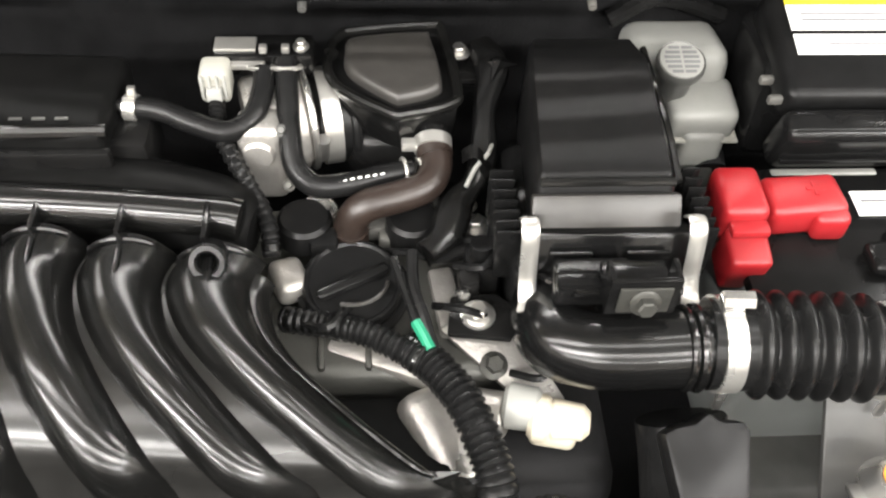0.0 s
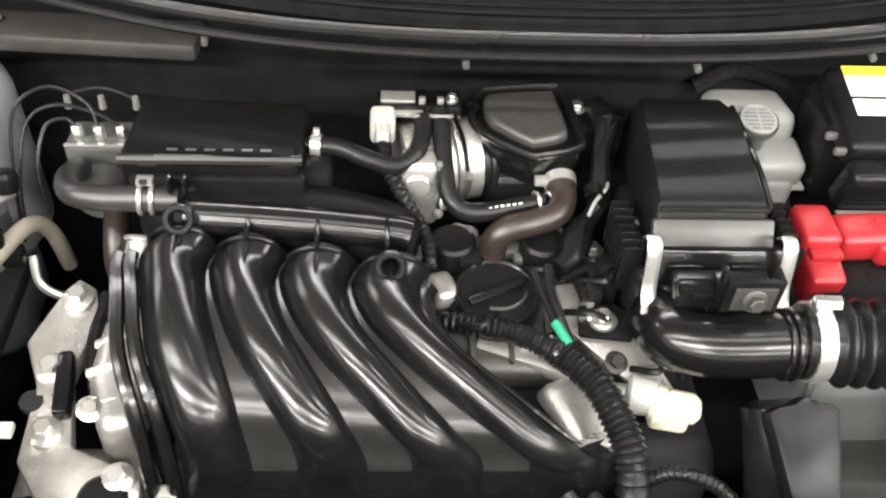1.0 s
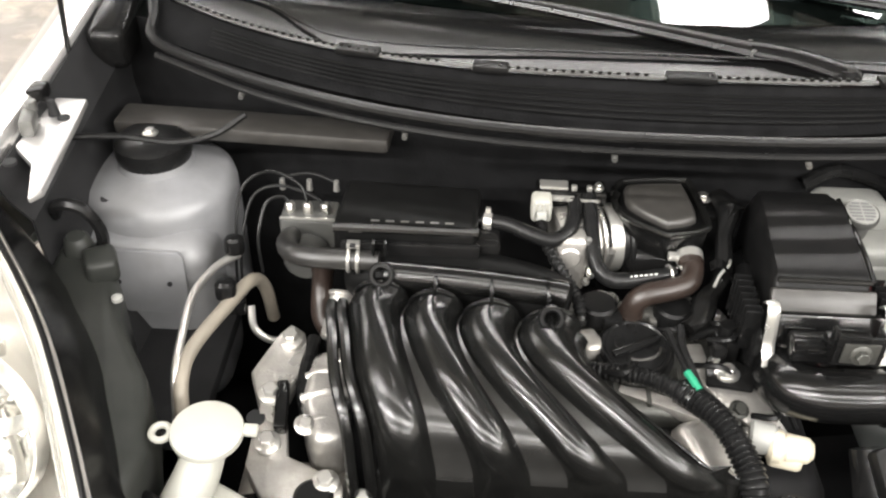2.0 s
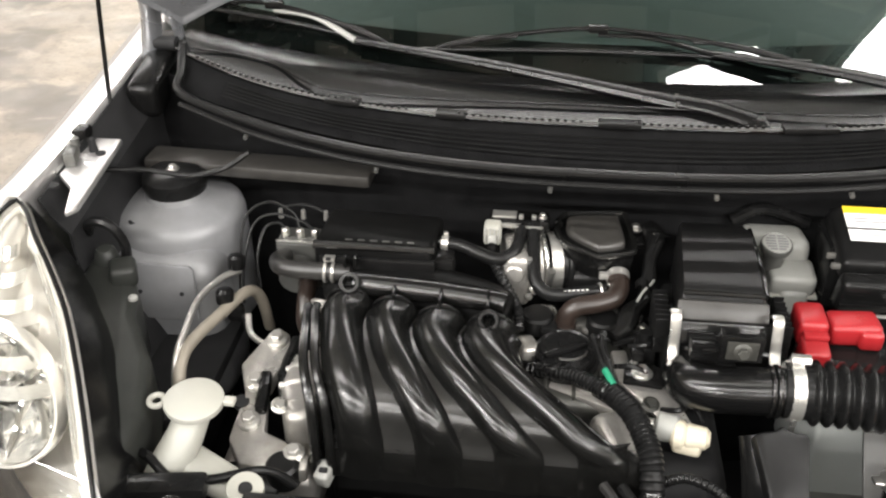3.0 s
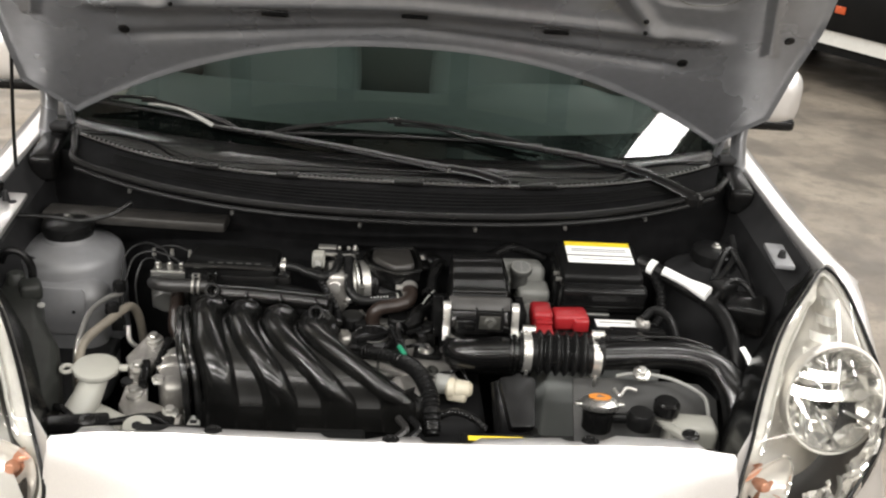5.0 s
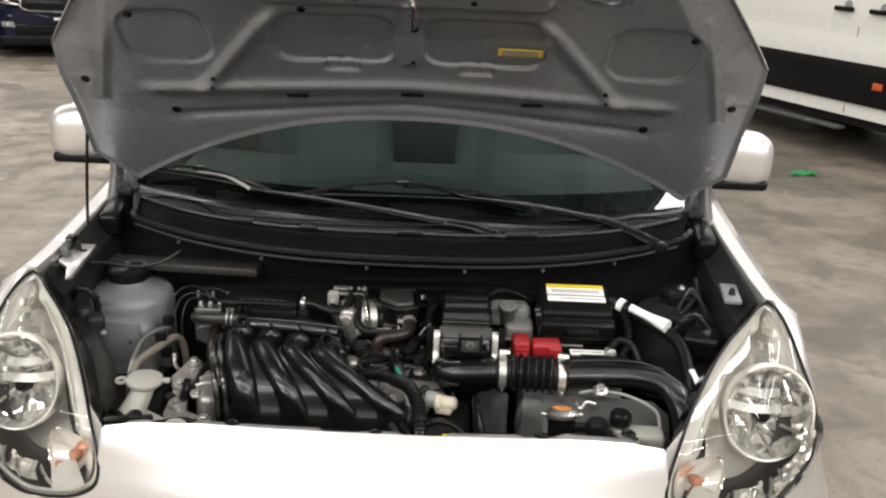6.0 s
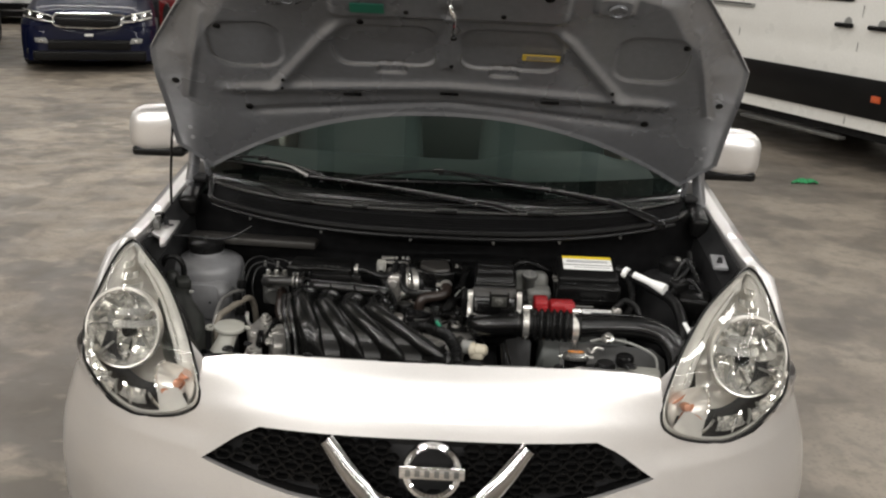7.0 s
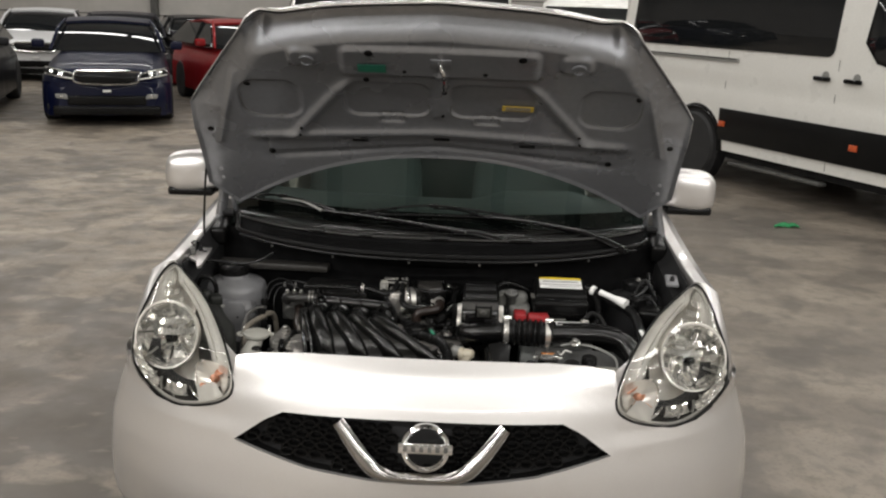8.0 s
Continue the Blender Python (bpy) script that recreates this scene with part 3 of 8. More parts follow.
    go = [(-0.36, 0.08), (0.36, 0.08), (0.40, 0.02), (0.32, -0.075), (-0.32, -0.075), (-0.40, 0.02)]
    gm = at((0, -0.03, nose_z - 0.07), (0, -1, 0.15), (0, 0, 1))
    gr = part("grille", prism(go, 0.03, gm, 0.008), BLACK, t, "black grille in a chrome frame")
    part("grille_frame", tube([gm @ V(px, py, 0.034) for px, py in go + go[:1]], 0.014, 36, 8), CHROME, gr)
    part("lower_intake", box((0, -0.012, 0.335), (0.98, 0.05, 0.13), 0.03, None, 3), BLACK, t, "wide black lower intake")
    part("bumper_face", grid(lambda u, v: V(w * 0.60 * (2 * u - 1), -0.012 + 0.02 * (2 * u - 1) ** 2, 0.14 + 0.44 * v), 12, 6, 0.01), body, t)
    # lip in black instead of body paint, for the shade low on the nose
    part("chin", box((0, 0.01, 0.20), (width * 0.80, 0.06, 0.13), 0.03, None, 3), BLACK, t, "lower bumper lip, blackened for the shade low on the nose")
    part("number_plate", box((0, -0.045, 0.46), (0.10, 0.012, 0.03), 0.003), LABEL, t)
    return t


parked_car("sedan", -4.66, 10.25, 18.8, BLUE, "dark blue saloon with a chrome-framed grille, parked in a row", roof=1.37, width=1.68)
parked_car("sedan", -6.93, 9.65, 18.8, BLACKP, "black saloon parked beside the blue one", roof=1.37, width=1.70)
parked_car("hatchback", -2.75, 12.45, 32, REDP, "red hatchback parked behind the row", roof=1.36, length=3.8, suv=0.0, width=1.66)
parked_car("crossover", -8.35, 16.3, 18.8, SILVP, "pale silver crossover parked at the back", roof=1.38, suv=0.2)
parked_car("sedan", -6.25, 15.2, 18.8, DARKP, "dark grey car parked at the back", roof=1.38, suv=0.0)
parked_car("sedan", -4.9, 16.6, 24, BLACKP, "black car parked near the wall", roof=1.34, suv=0.0)


def van(name, st, label, length=5.6, rear=2.0):
    """A tall white van; its near side is the plane x = 0, its nose looks along +y, the body lies towards +x."""
    t = thing(name, (1.0, 1.0, 0), label, "van", "parked vans", st)
    y0, y1, wv, hv = -rear, length - rear, 2.02, 2.45
    prof = [(y0, 0.42), (y0, 2.32), (y0 + 0.10, hv), (y1 - 2.0, hv), (y1 - 1.55, hv - 0.12), (y1 - 0.85, 1.42), (y1 - 0.12, 1.10), (y1, 0.85), (y1, 0.40)]

    def section(u, v):
        # u runs round the upper outline, v across the width with rounded shoulders
        k = u * (len(prof) - 1)
        i = min(int(k), len(prof) - 2)
        q = k - i
        yy = prof[i][0] + (prof[i + 1][0] - prof[i][0]) * q
        zz = prof[i][1] + (prof[i + 1][1] - prof[i][1]) * q
        a = 2 * v - 1
        inset = 0.10 * (1 - (1 - abs(a) ** 8)) if zz > 1.2 else 0.0
        return V(wv / 2 + a * wv / 2, yy + (inset * 0.3 if u < 0.3 else -inset * 0.3 if u > 0.6 else 0), zz - inset)
    b = part("body", grid(section, 80, 20), WHITEP, t, "", 40)

    def flank(x, sgn):
        def f(u, v):
            yy = y0 + (y1 - y0) * u
            top = min(lerp_table([(p[0] + 0.001 * k, p[1]) for k, p in enumerate(prof[1:])], yy), hv) - 0.10
            zz = 0.34 + (top - 0.34) * v
            tum = 0.09 * smooth(zz, 1.35, 2.4) - 0.02 * math.sin(math.pi * min(1, zz / 1.35))
            dent = 0.012 * math.exp(-((zz - 0.99) / 0.05) ** 2)
            return V(x + sgn * (tum + dent), yy, zz)
        return grid(f, 60, 30, 0.004)
    part("side_panel", flank(0.0, 1), WHITEP, t, "white pressed side")
    part("side_panel", flank(wv, -1), WHITEP, t)
    return t, y0, y1, wv


VS = pose(2.74, 7.7, 0, 0, 0, 204.25) @ Matrix.Diagonal((-1, 1, 1, 1))
bigvan, vy0, vy1, vw = van("passenger_van", VS, "tall white passenger van with dark windows and grey side cladding")
def side_glass(a, b, z0, z1, r=0.08):
    pts = []
    for cx, cz, a0 in ((b - r, z1 - r, 0), (a + r, z1 - r, 90), (a + r, z0 + r, 180), (b - r, z0 + r, 270)):
        for k in range(5):
            an = radians(a0 + 22.5 * k)
            pts.append((cx + r * math.cos(an), cz + r * math.sin(an)))
    return pts


def on_side(outline, th, x=-0.006, lean=True):
    bm = prism([(p[0], p[1]) for p in outline], th, None, 0.002)
    for v in bm.verts:
        yy, zz, d = v.co.x, v.co.y, v.co.z
        v.co = V(x - d + (0.09 * smooth(zz, 1.35, 2.4) - 0.02 * math.sin(math.pi * min(1, zz / 1.35)) if lean else 0), yy, zz)
    return bm


for a, b in ((-1.80, 1.36),):
    g = part("side_window", on_side(side_glass(a, b, 1.36, 2.12), 0.010), PRIVACY, bigvan, "dark tinted side window")
part("door_window", on_side([(1.76, 2.08), (1.72, 1.50), (1.86, 1.36), (2.35, 1.26), (2.55, 1.28), (2.45, 1.75), (2.15, 2.10)], 0.010), PRIVACY, bigvan, "dark door window")
part("door_window_trim", on_side([(1.73, 2.11), (1.685, 1.50), (1.84, 1.335), (2.35, 1.235), (2.59, 1.26), (2.48, 1.77), (2.17, 2.13)], 0.006), BLACK, bigvan)
part("cladding", on_side([(-0.06, 0.45), (3.45, 0.45), (3.45, 0.77), (-0.06, 0.77)], 0.022), TEXT_BLACK, bigvan, "dark grey side cladding")
part("slide_rail", on_side([(-1.75, 1.235), (0.12, 1.235), (0.12, 1.275), (-1.75, 1.275)], 0.014), GREYPL, bigvan, "grey sliding door rail")
part("rail_slot", on_side([(-1.75, 1.262), (0.08, 1.262), (0.08, 1.272), (-1.75, 1.272)], 0.019), BLACK, bigvan)
for y in (1.27, 1.63):
    hd = part("door_handle", box((-0.035, y, 1.17), (0.03, 0.20, 0.04), 0.015, None, 3), BLACK, bigvan, "black door handle")
    part("handle_recess", lathe([(0.045, 0), (0.04, 0.006), (0, 0.007)], at((-0.008, y + 0.02, 1.195), (-1, 0, 0)), 20), GREYPL, hd)
for y in (0.0, 1.75):
    part("side_reflector", on_side([(y - 0.045, 0.588), (y + 0.045, 0.588), (y + 0.045, 0.642), (y - 0.045, 0.642)], 0.012, -0.026), REFLECT, bigvan, "orange side reflector")
for y in (-0.05, 1.43, 2.62):
    part("door_gap", on_side([(y - 0.004, 0.36), (y + 0.004, 0.36), (y + 0.004, 1.34), (y - 0.004, 1.34)], 0.004, -0.003), GREYPART, bigvan)
part("running_board", box((-0.06, 0.85, 0.245), (0.10, 1.25, 0.03), 0.01), GREYPART, bigvan, "grey running board")
part("underbody", box((1.0, 0.8, 0.34), (1.85, 5.0, 0.18), 0.02), DARK, bigvan)
for x, s in ((0.14, -1), (vw - 0.14, 1)):
    for y in (-0.45, 3.0):
        m = at((x + s * 0.085, y, 0.345), (s, 0, 0))
        wh = part("wheel", lathe([(0.21, -0.11), (0.32, -0.115), (0.345, -0.09), (0.345, 0.09), (0.32, 0.115), (0.21, 0.11)], m, 36), TYRE, bigvan)
        part("rim", lathe([(0, 0.05), (0.07, 0.06), (0.08, 0.04), (0.18, 0.05), (0.215, 0.10), (0.215, -0.08)], m, 30), GREYPART, wh)
        part("wheel_arch", tube([(x + s * 0.155, y + 0.42 * math.cos(math.pi * k / 12), 0.33 + 0.42 * math.sin(math.pi * k / 12)) for k in range(13)], 0.035, 36, 8), BLACK, bigvan, "black arch flare")
        part("arch_well", lathe([(0.41, -0.10), (0.41, 0.010), (0, 0.012)], at((x + s * 0.165, y, 0.345), (s, 0, 0)), 36), DARK, bigvan)


def far_van(x, y, turn, label, roof):
    st = pose(x, y, 0, 0, 0, turn)
    t = thing("delivery_van", (0, 2.5, 0), label, "van", "parked vans", st)
    w = 0.98
    prof = [(0.0, 0.45), (0.0, 0.95), (0.25, 1.10), (0.75, 1.22), (1.45, roof - 0.12), (1.75, roof), (5.0, roof), (5.05, 0.45)]

    def f(u, v):
        k = u * (len(prof) - 1)
        i = min(int(k), len(prof) - 2)
        yy = prof[i][0] + (prof[i + 1][0] - prof[i][0]) * (k - i)
        zz = prof[i][1] + (prof[i + 1][1] - prof[i][1]) * (k - i)
        a = 2 * v - 1
        return V(a * w * (1 - 0.10 * smooth(zz, 1.2, roof)), yy + 0.12 * a * a * (yy < 1.8), zz - 0.10 * abs(a) ** 8)
    b = part("body", grid(f, 56, 16), WHITEP, t)
    for s in (-1, 1):
        part("flank", grid(lambda u, v: V(s * w * (1 - 0.10 * smooth(0.4 + (lerp_table(prof[1:-1], 5.0 * u) - 0.5) * v, 1.2, roof)), 5.0 * u + 0.06, 0.4 + (lerp_table(prof[1:-1], 5.0 * u) - 0.5) * v), 24, 10), WHITEP, b)
        part("side_window", grid(lambda u, v: V(s * (w - 0.055 - 0.05 * v), 1.15 + 0.35 * v + (1.0 - 0.3 * v) * u, 1.22 + (roof - 0.35 - 1.22) * v), 4, 4, 0.006), PRIVACY, t)
        mr = part("door_mirror", box((s * (w + 0.12), 1.05, 1.32), (0.20, 0.09, 0.26), 0.03, None, 3), BLACK, t)
        for y in (0.8, 4.2):
            part("wheel", lathe([(0.2, -0.1), (0.33, -0.1), (0.345, -0.08), (0.345, 0.08), (0.33, 0.1), (0.2, 0.1), (0, 0.08)], at((s * (w - 0.12), y, 0.345), (s, 0, 0)), 28), TYRE, t)
        part("headlight", box((s * 0.72, 0.02, 0.92), (0.34, 0.06, 0.20), 0.03, None, 3), BRIGHT, t)
    part("windscreen", grid(lambda u, v: V((2 * u - 1) * w * (0.90 - 0.06 * v), 0.74 + 0.12 * (2 * u - 1) ** 2 + 0.66 * v - 0.02, 1.25 + (roof - 0.16 - 1.25) * v), 12, 6, 0.006), PRIVACY, t, "dark windscreen")
    part("grille", box((0, -0.02, 0.80), (0.9, 0.05, 0.22), 0.02), BLACK, t)
    return t


far_van(-2.35, 15.2, 6, "white delivery van parked by the back wall", 2.0)
far_van(0.0, 15.6, 2, "white delivery van parked by the back wall", 2.1)
far_van(2.05, 13.6, -6, "white delivery van with a wide windscreen", 1.92)

gl = thing("glove", (2.744, 5.627, 0.0), "crumpled green work glove on the concrete", "glove", setting=HERE)
GREENC = mat("green_cloth", (0.02, 0.20, 0.07), 0.8, 0, 0.2, 60, 0.5, 500)
part("palm", grid(lambda u, v: V(2.70 + 0.11 * u, 5.60 + 0.07 * v + 0.01 * math.sin(5 * u), 0.004 + 0.028 * math.sin(math.pi * u) * math.sin(math.pi * v) + 0.006 * math.sin(9 * u + 4 * v) ** 2), 14, 10, 0.003), GREENC, gl)
for k in range(4):
    part("finger", tube([(2.80, 5.61 + 0.017 * k, 0.014), (2.84, 5.605 + 0.020 * k, 0.022), (2.87, 5.595 + 0.018 * k, 0.010)], lambda u: 0.010 - 0.003 * u, 10, 8), GREENC, gl)
part("thumb", tube([(2.72, 5.61, 0.012), (2.69, 5.585, 0.02), (2.66, 5.58, 0.01)], 0.010, 10, 8), GREENC, gl)

# ---- the silver hatchback ----
X0 = 0.02          # the car's middle line
car = thing("hatchback_car", (X0, 1.7, -0.11), "silver hatchback with its bonnet propped open on a concrete floor", "car")


# plan of the nose: half-width x to the depth y, drawn in by set at height z
SETBACK = [(0.16, 0.10), (0.25, 0.03), (0.38, 0.0), (0.48, 0.004), (0.56, 0.020), (0.62, 0.040), (0.66, 0.056), (0.70, 0.078), (0.73, 0.098), (0.757, 0.125)]
FLATTER = [(0.50, 1.0), (0.60, 0.95), (0.68, 0.75), (0.757, 0.35)]


def nose(x, z):
    w = 0.84 + 0.10 * min(0.45, max(0, 0.70 - z))
    x = math.copysign(min(abs(x), w), x)
    ax = min(abs(x) / w, 0.9999)
    sn = ax ** (1 / 0.85)
    flare = math.copysign(0.036 * smooth(abs(x), 0.48, 0.84) * smooth(0.66 - z, 0.0, 0.22), x)
    return V(X0 + x + flare, -0.075 + lerp_table(SETBACK, z) + lerp_table(FLATTER, z) * 0.525 * (1 - math.sqrt(max(0, 1 - sn * sn))), z)


# outline of the lamp
HL = [(0.735, 0.464, 0.852), (0.682, 0.400, 0.842), (0.604, 0.300, 0.811), (0.536, 0.180, 0.776), (0.492, 0.092, 0.740), (0.468, 0.050, 0.690), (0.468, 0.036, 0.655), (0.490, 0.038, 0.632), (0.535, 0.052, 0.612), (0.615, 0.094, 0.590),
      (0.682, 0.144, 0.592), (0.738, 0.198, 0.610), (0.779, 0.240, 0.641), (0.790, 0.270, 0.690), (0.784, 0.295, 0.735), (0.772, 0.345, 0.780), (0.758, 0.415, 0.828)]
TOP = [(0, 0.757), (0.30, 0.757), (0.40, 0.752), (0.462, 0.742), (0.466, 0.70), (0.470, 0.655), (0.482, 0.638), (0.53, 0.613), (0.615, 0.588), (0.682, 0.591), (0.738, 0.608), (0.779, 0.637), (0.80, 0.655), (0.845, 0.645)]
GTOP = [(0, 0.632), (0.335, 0.629), (0.38, 0.606), (0.458, 0.547)]
GBOT = [(0, 0.487), (0.12, 0.490), (0.27, 0.505), (0.34, 0.520), (0.458, 0.547)]
XS = sorted({round(-0.86 + 1.72 * i / 88, 4) for i in range(89)} | {s * v for v in (0.458, 0.4625, 0.466, 0.470, 0.475, 0.482, 0.335, 0.8, 0.81, 0.82, 0.828, 0.834, 0.838, 0.844, 0.848, 0.852, 0.856, 0.865, 0.87, 0.876, 0.882, 0.886) for s in (1, -1)})


def strip(lo, hi, nv, xs, fold=0.0):
    bm = bmesh.new()
    rows = []
    for j in range(nv + 1):
        rows.append([bm.verts.new(nose(x, hi(abs(x)) + (lo(abs(x)) - hi(abs(x))) * j / nv)) for x in xs])
    for a, b in zip(rows, rows[1:]):
        for i in range(len(xs) - 1):
            if len({v.co.to_tuple(5) for v in (a[i], a[i + 1], b[i + 1], b[i])}) > 2:
                bm.faces.new((a[i], a[i + 1], b[i + 1], b[i]))
    if fold:                                       # the lip that turns inward round the grille
        k = 0 if fold < 0 else -1
        base = rows[k]
        back = [bm.verts.new(v.co + V(0, abs(fold), 0)) for v in base]
        for i in range(len(xs) - 1):
            bm.faces.new((base[i], base[i + 1], back[i + 1], back[i]))
    bmesh.ops.remove_doubles(bm, verts=bm.verts[:], dist=1e-5)
    bmesh.ops.recalc_face_normals(bm, faces=bm.faces[:])
    return bm


mid = lambda x: lerp_table(GTOP, x) if x < 0.458 else 0.547
upper = strip(lambda x: min(mid(x), lerp_table(TOP, x) - 0.01), lambda x: lerp_table(TOP, x), 10, XS)
lower = strip(lambda x: 0.17, lambda x: lerp_table(GBOT, x) if x < 0.458 else 0.547, 12, XS)
lips = [strip(lambda x: lerp_table(GTOP, x) - 1e-4, lambda x: lerp_table(GTOP, x), 1, [x for x in XS if abs(x) <= 0.4585], 0.012),
        strip(lambda x: lerp_table(GBOT, x), lambda x: lerp_table(GBOT, x) + 1e-4, 1, [x for x in XS if abs(x) <= 0.4585], 0.012)]


def bumper_corner(s):
    """The corner of the bumper's top that runs up to the lamp."""
    edge = closed_spline(HL, 68)
    def f(u, v):
        k = 14.6 + 9.4 * v
        a, b = edge[int(k)], edge[int(k) + 1]
        p = a.lerp(b, k - int(k))
        return nose(s * 0.462, min(p.z, 0.742)).lerp(V(X0 + s * (p.x - 0.003), p.y - 0.001, min(p.z, 0.757)), u)
    return grid(f, 4, 16)


part("front_bumper", join(upper, lower, *lips, bumper_corner(1), bumper_corner(-1)), SILVER, car, "silver painted bumper cover with a glossy top", 50)

# flange behind the bumper's top edge, with push clips
FLANGE = [(-0.475, 0.004), (-0.436, 0.004), (-0.428, 0.036), (-0.388, 0.034), (-0.380, 0.024), (-0.320, 0.024), (-0.312, 0.034), (-0.110, 0.036), (-0.101, 0.026), (-0.050, 0.026), (-0.020, 0.034), (0.024, 0.034), (0.031, 0.022),
          (0.094, 0.022), (0.108, 0.036), (0.220, 0.038), (0.228, 0.030), (0.276, 0.030), (0.300, 0.042), (0.415, 0.040), (0.430, 0.004), (0.475, 0.004)]


def flange(u, v):
    x = -0.462 + 0.924 * u
    p = nose(x, lerp_table(TOP, abs(x)))
    return p + V(0, v * lerp_table(FLANGE, x), -0.004 - 0.010 * v * v)


part("bumper_flange", grid(flange, 160, 4, 0.003), SILVER, car, "pale flange behind the bumper top")
for i, (cx, cy) in enumerate(((-0.398, 0.094), (-0.231, 0.075), (0.005, 0.065), (0.278, 0.076), (0.425, 0.098))):
    z = 0.748
    part("push_clip", lathe([(0.0125, 0), (0.0125, 0.002), (0.010, 0.005), (0.006, 0.006), (0.005, 0.004), (0, 0.004)], at((cx, cy, z)), 20), BLACK, car, "round black push clip")

# grille
def gback(u, v):
    x = -0.455 + 0.91 * u
    z = lerp_table(GBOT, abs(x)) + (lerp_table(GTOP, abs(x)) - lerp_table(GBOT, abs(x))) * v
    return nose(x, z) + V(0, 0.04, 0)


grille = part("grille", grid(gback, 60, 8), DARK, car, "black honeycomb grille")
for table in (GTOP, GBOT):
    part("grille_surround", grid(lambda u, v, table=table: nose(-0.455 + 0.91 * u, lerp_table(table, abs(-0.455 + 0.91 * u))) + V(0, 0.0121 + 0.032 * v, 0), 60, 2), BLACK, grille)
for row in range(7):
    for k in range(-14, 15):
        hx, hz = (k + 0.5 * (row % 2)) * 0.036, 0.488 + row * 0.0225
        if abs(hx) > 0.42 or not (lerp_table(GBOT, abs(hx) + 0.016) + 0.011 < hz < lerp_table(GTOP, abs(hx) + 0.016) - 0.011) or (abs(hx) < 0.055 and 0.52 < hz < 0.62):
            continue
        o = nose(hx, hz) + V(0, 0.016, 0)
        ring = []
        cb = bmesh.new()
        for a in range(6):
            ang = math.pi / 3 * a
            ring.append([cb.verts.new(o + V(q * 0.019 * math.cos(ang), dy, q * 0.0125 * math.sin(ang))) for q, dy in ((1.0, 0), (0.80, 0), (0.80, 0.02), (1.0, 0.02))])
        for a in range(6):
            for j in range(3):
                cb.faces.new((ring[a][j], ring[(a + 1) % 6][j], ring[(a + 1) % 6][j + 1], ring[a][j + 1]))
        part("grille_cell", cb, BLACK, grille)

def vbar(s):
    pts = [(s * 0.200, 0.622, 0.0155), (s * 0.168, 0.582, 0.0175), (s * 0.125, 0.532, 0.019), (s * 0.096, 0.511, 0.017), (s * 0.060, 0.504, 0.013), (s * 0.02, 0.503, 0.012), (0, 0.503, 0.012)]
    line = spline([(p[0], p[2], p[1]) for p in pts], 24)
    def f(u, v):
        p = line[round(u * 24)]
        d = (line[min(24, round(u * 24) + 1)] - line[max(0, round(u * 24) - 1)])
        nrm = V(-d.z, 0, d.x).normalized() * s
        a = (v - 0.5) * 2
        q = nose(p.x + nrm.x * a * p.y, p.z + nrm.z * a * p.y)
        return q + V(0, -0.002 - 0.010 * (1 - a * a), 0)
    return grid(f, 24, 8, 0.004)


part("grille_chrome", join(vbar(1), vbar(-1)), TRIM_CHROME, car, "chrome V-shaped grille trim", 60)
bc = nose(0.012, 0.578) + V(0, -0.006, 0)
bm_ring = lathe([(0.045, 0), (0.045, 0.008), (0.050, 0.012), (0.057, 0.010), (0.0585, 0.0), (0.045, 0.0)], at(bc, (0, -1, 0.22), (0, 0, 1)), 48)
badge = part("badge", bm_ring, CHROME, car, "round chrome badge with a plain bar across")
part("badge_bar", box((0, 0, 0), (0.128, 0.026, 0.012), 0.003, at(bc + V(0, -0.010, 0.002), (0, -1, 0.22), (0, 0, 1))), CHROME, badge)
for k in range(6):
    part("badge_mark", box((0, 0, 0), (0.010, 0.014, 0.003), 0.001, at(bc + V(-0.0475 + 0.019 * k, -0.0165, 0.003), (0, -1, 0.22), (0, 0, 1))), GREYPART, badge)
part("lower_grille", grid(lambda u, v: nose(-0.42 + 0.84 * u, 0.24 + 0.12 * v) + V(0, -0.003, 0), 40, 4), BLACK, car, "black lower air intake")

# headlights


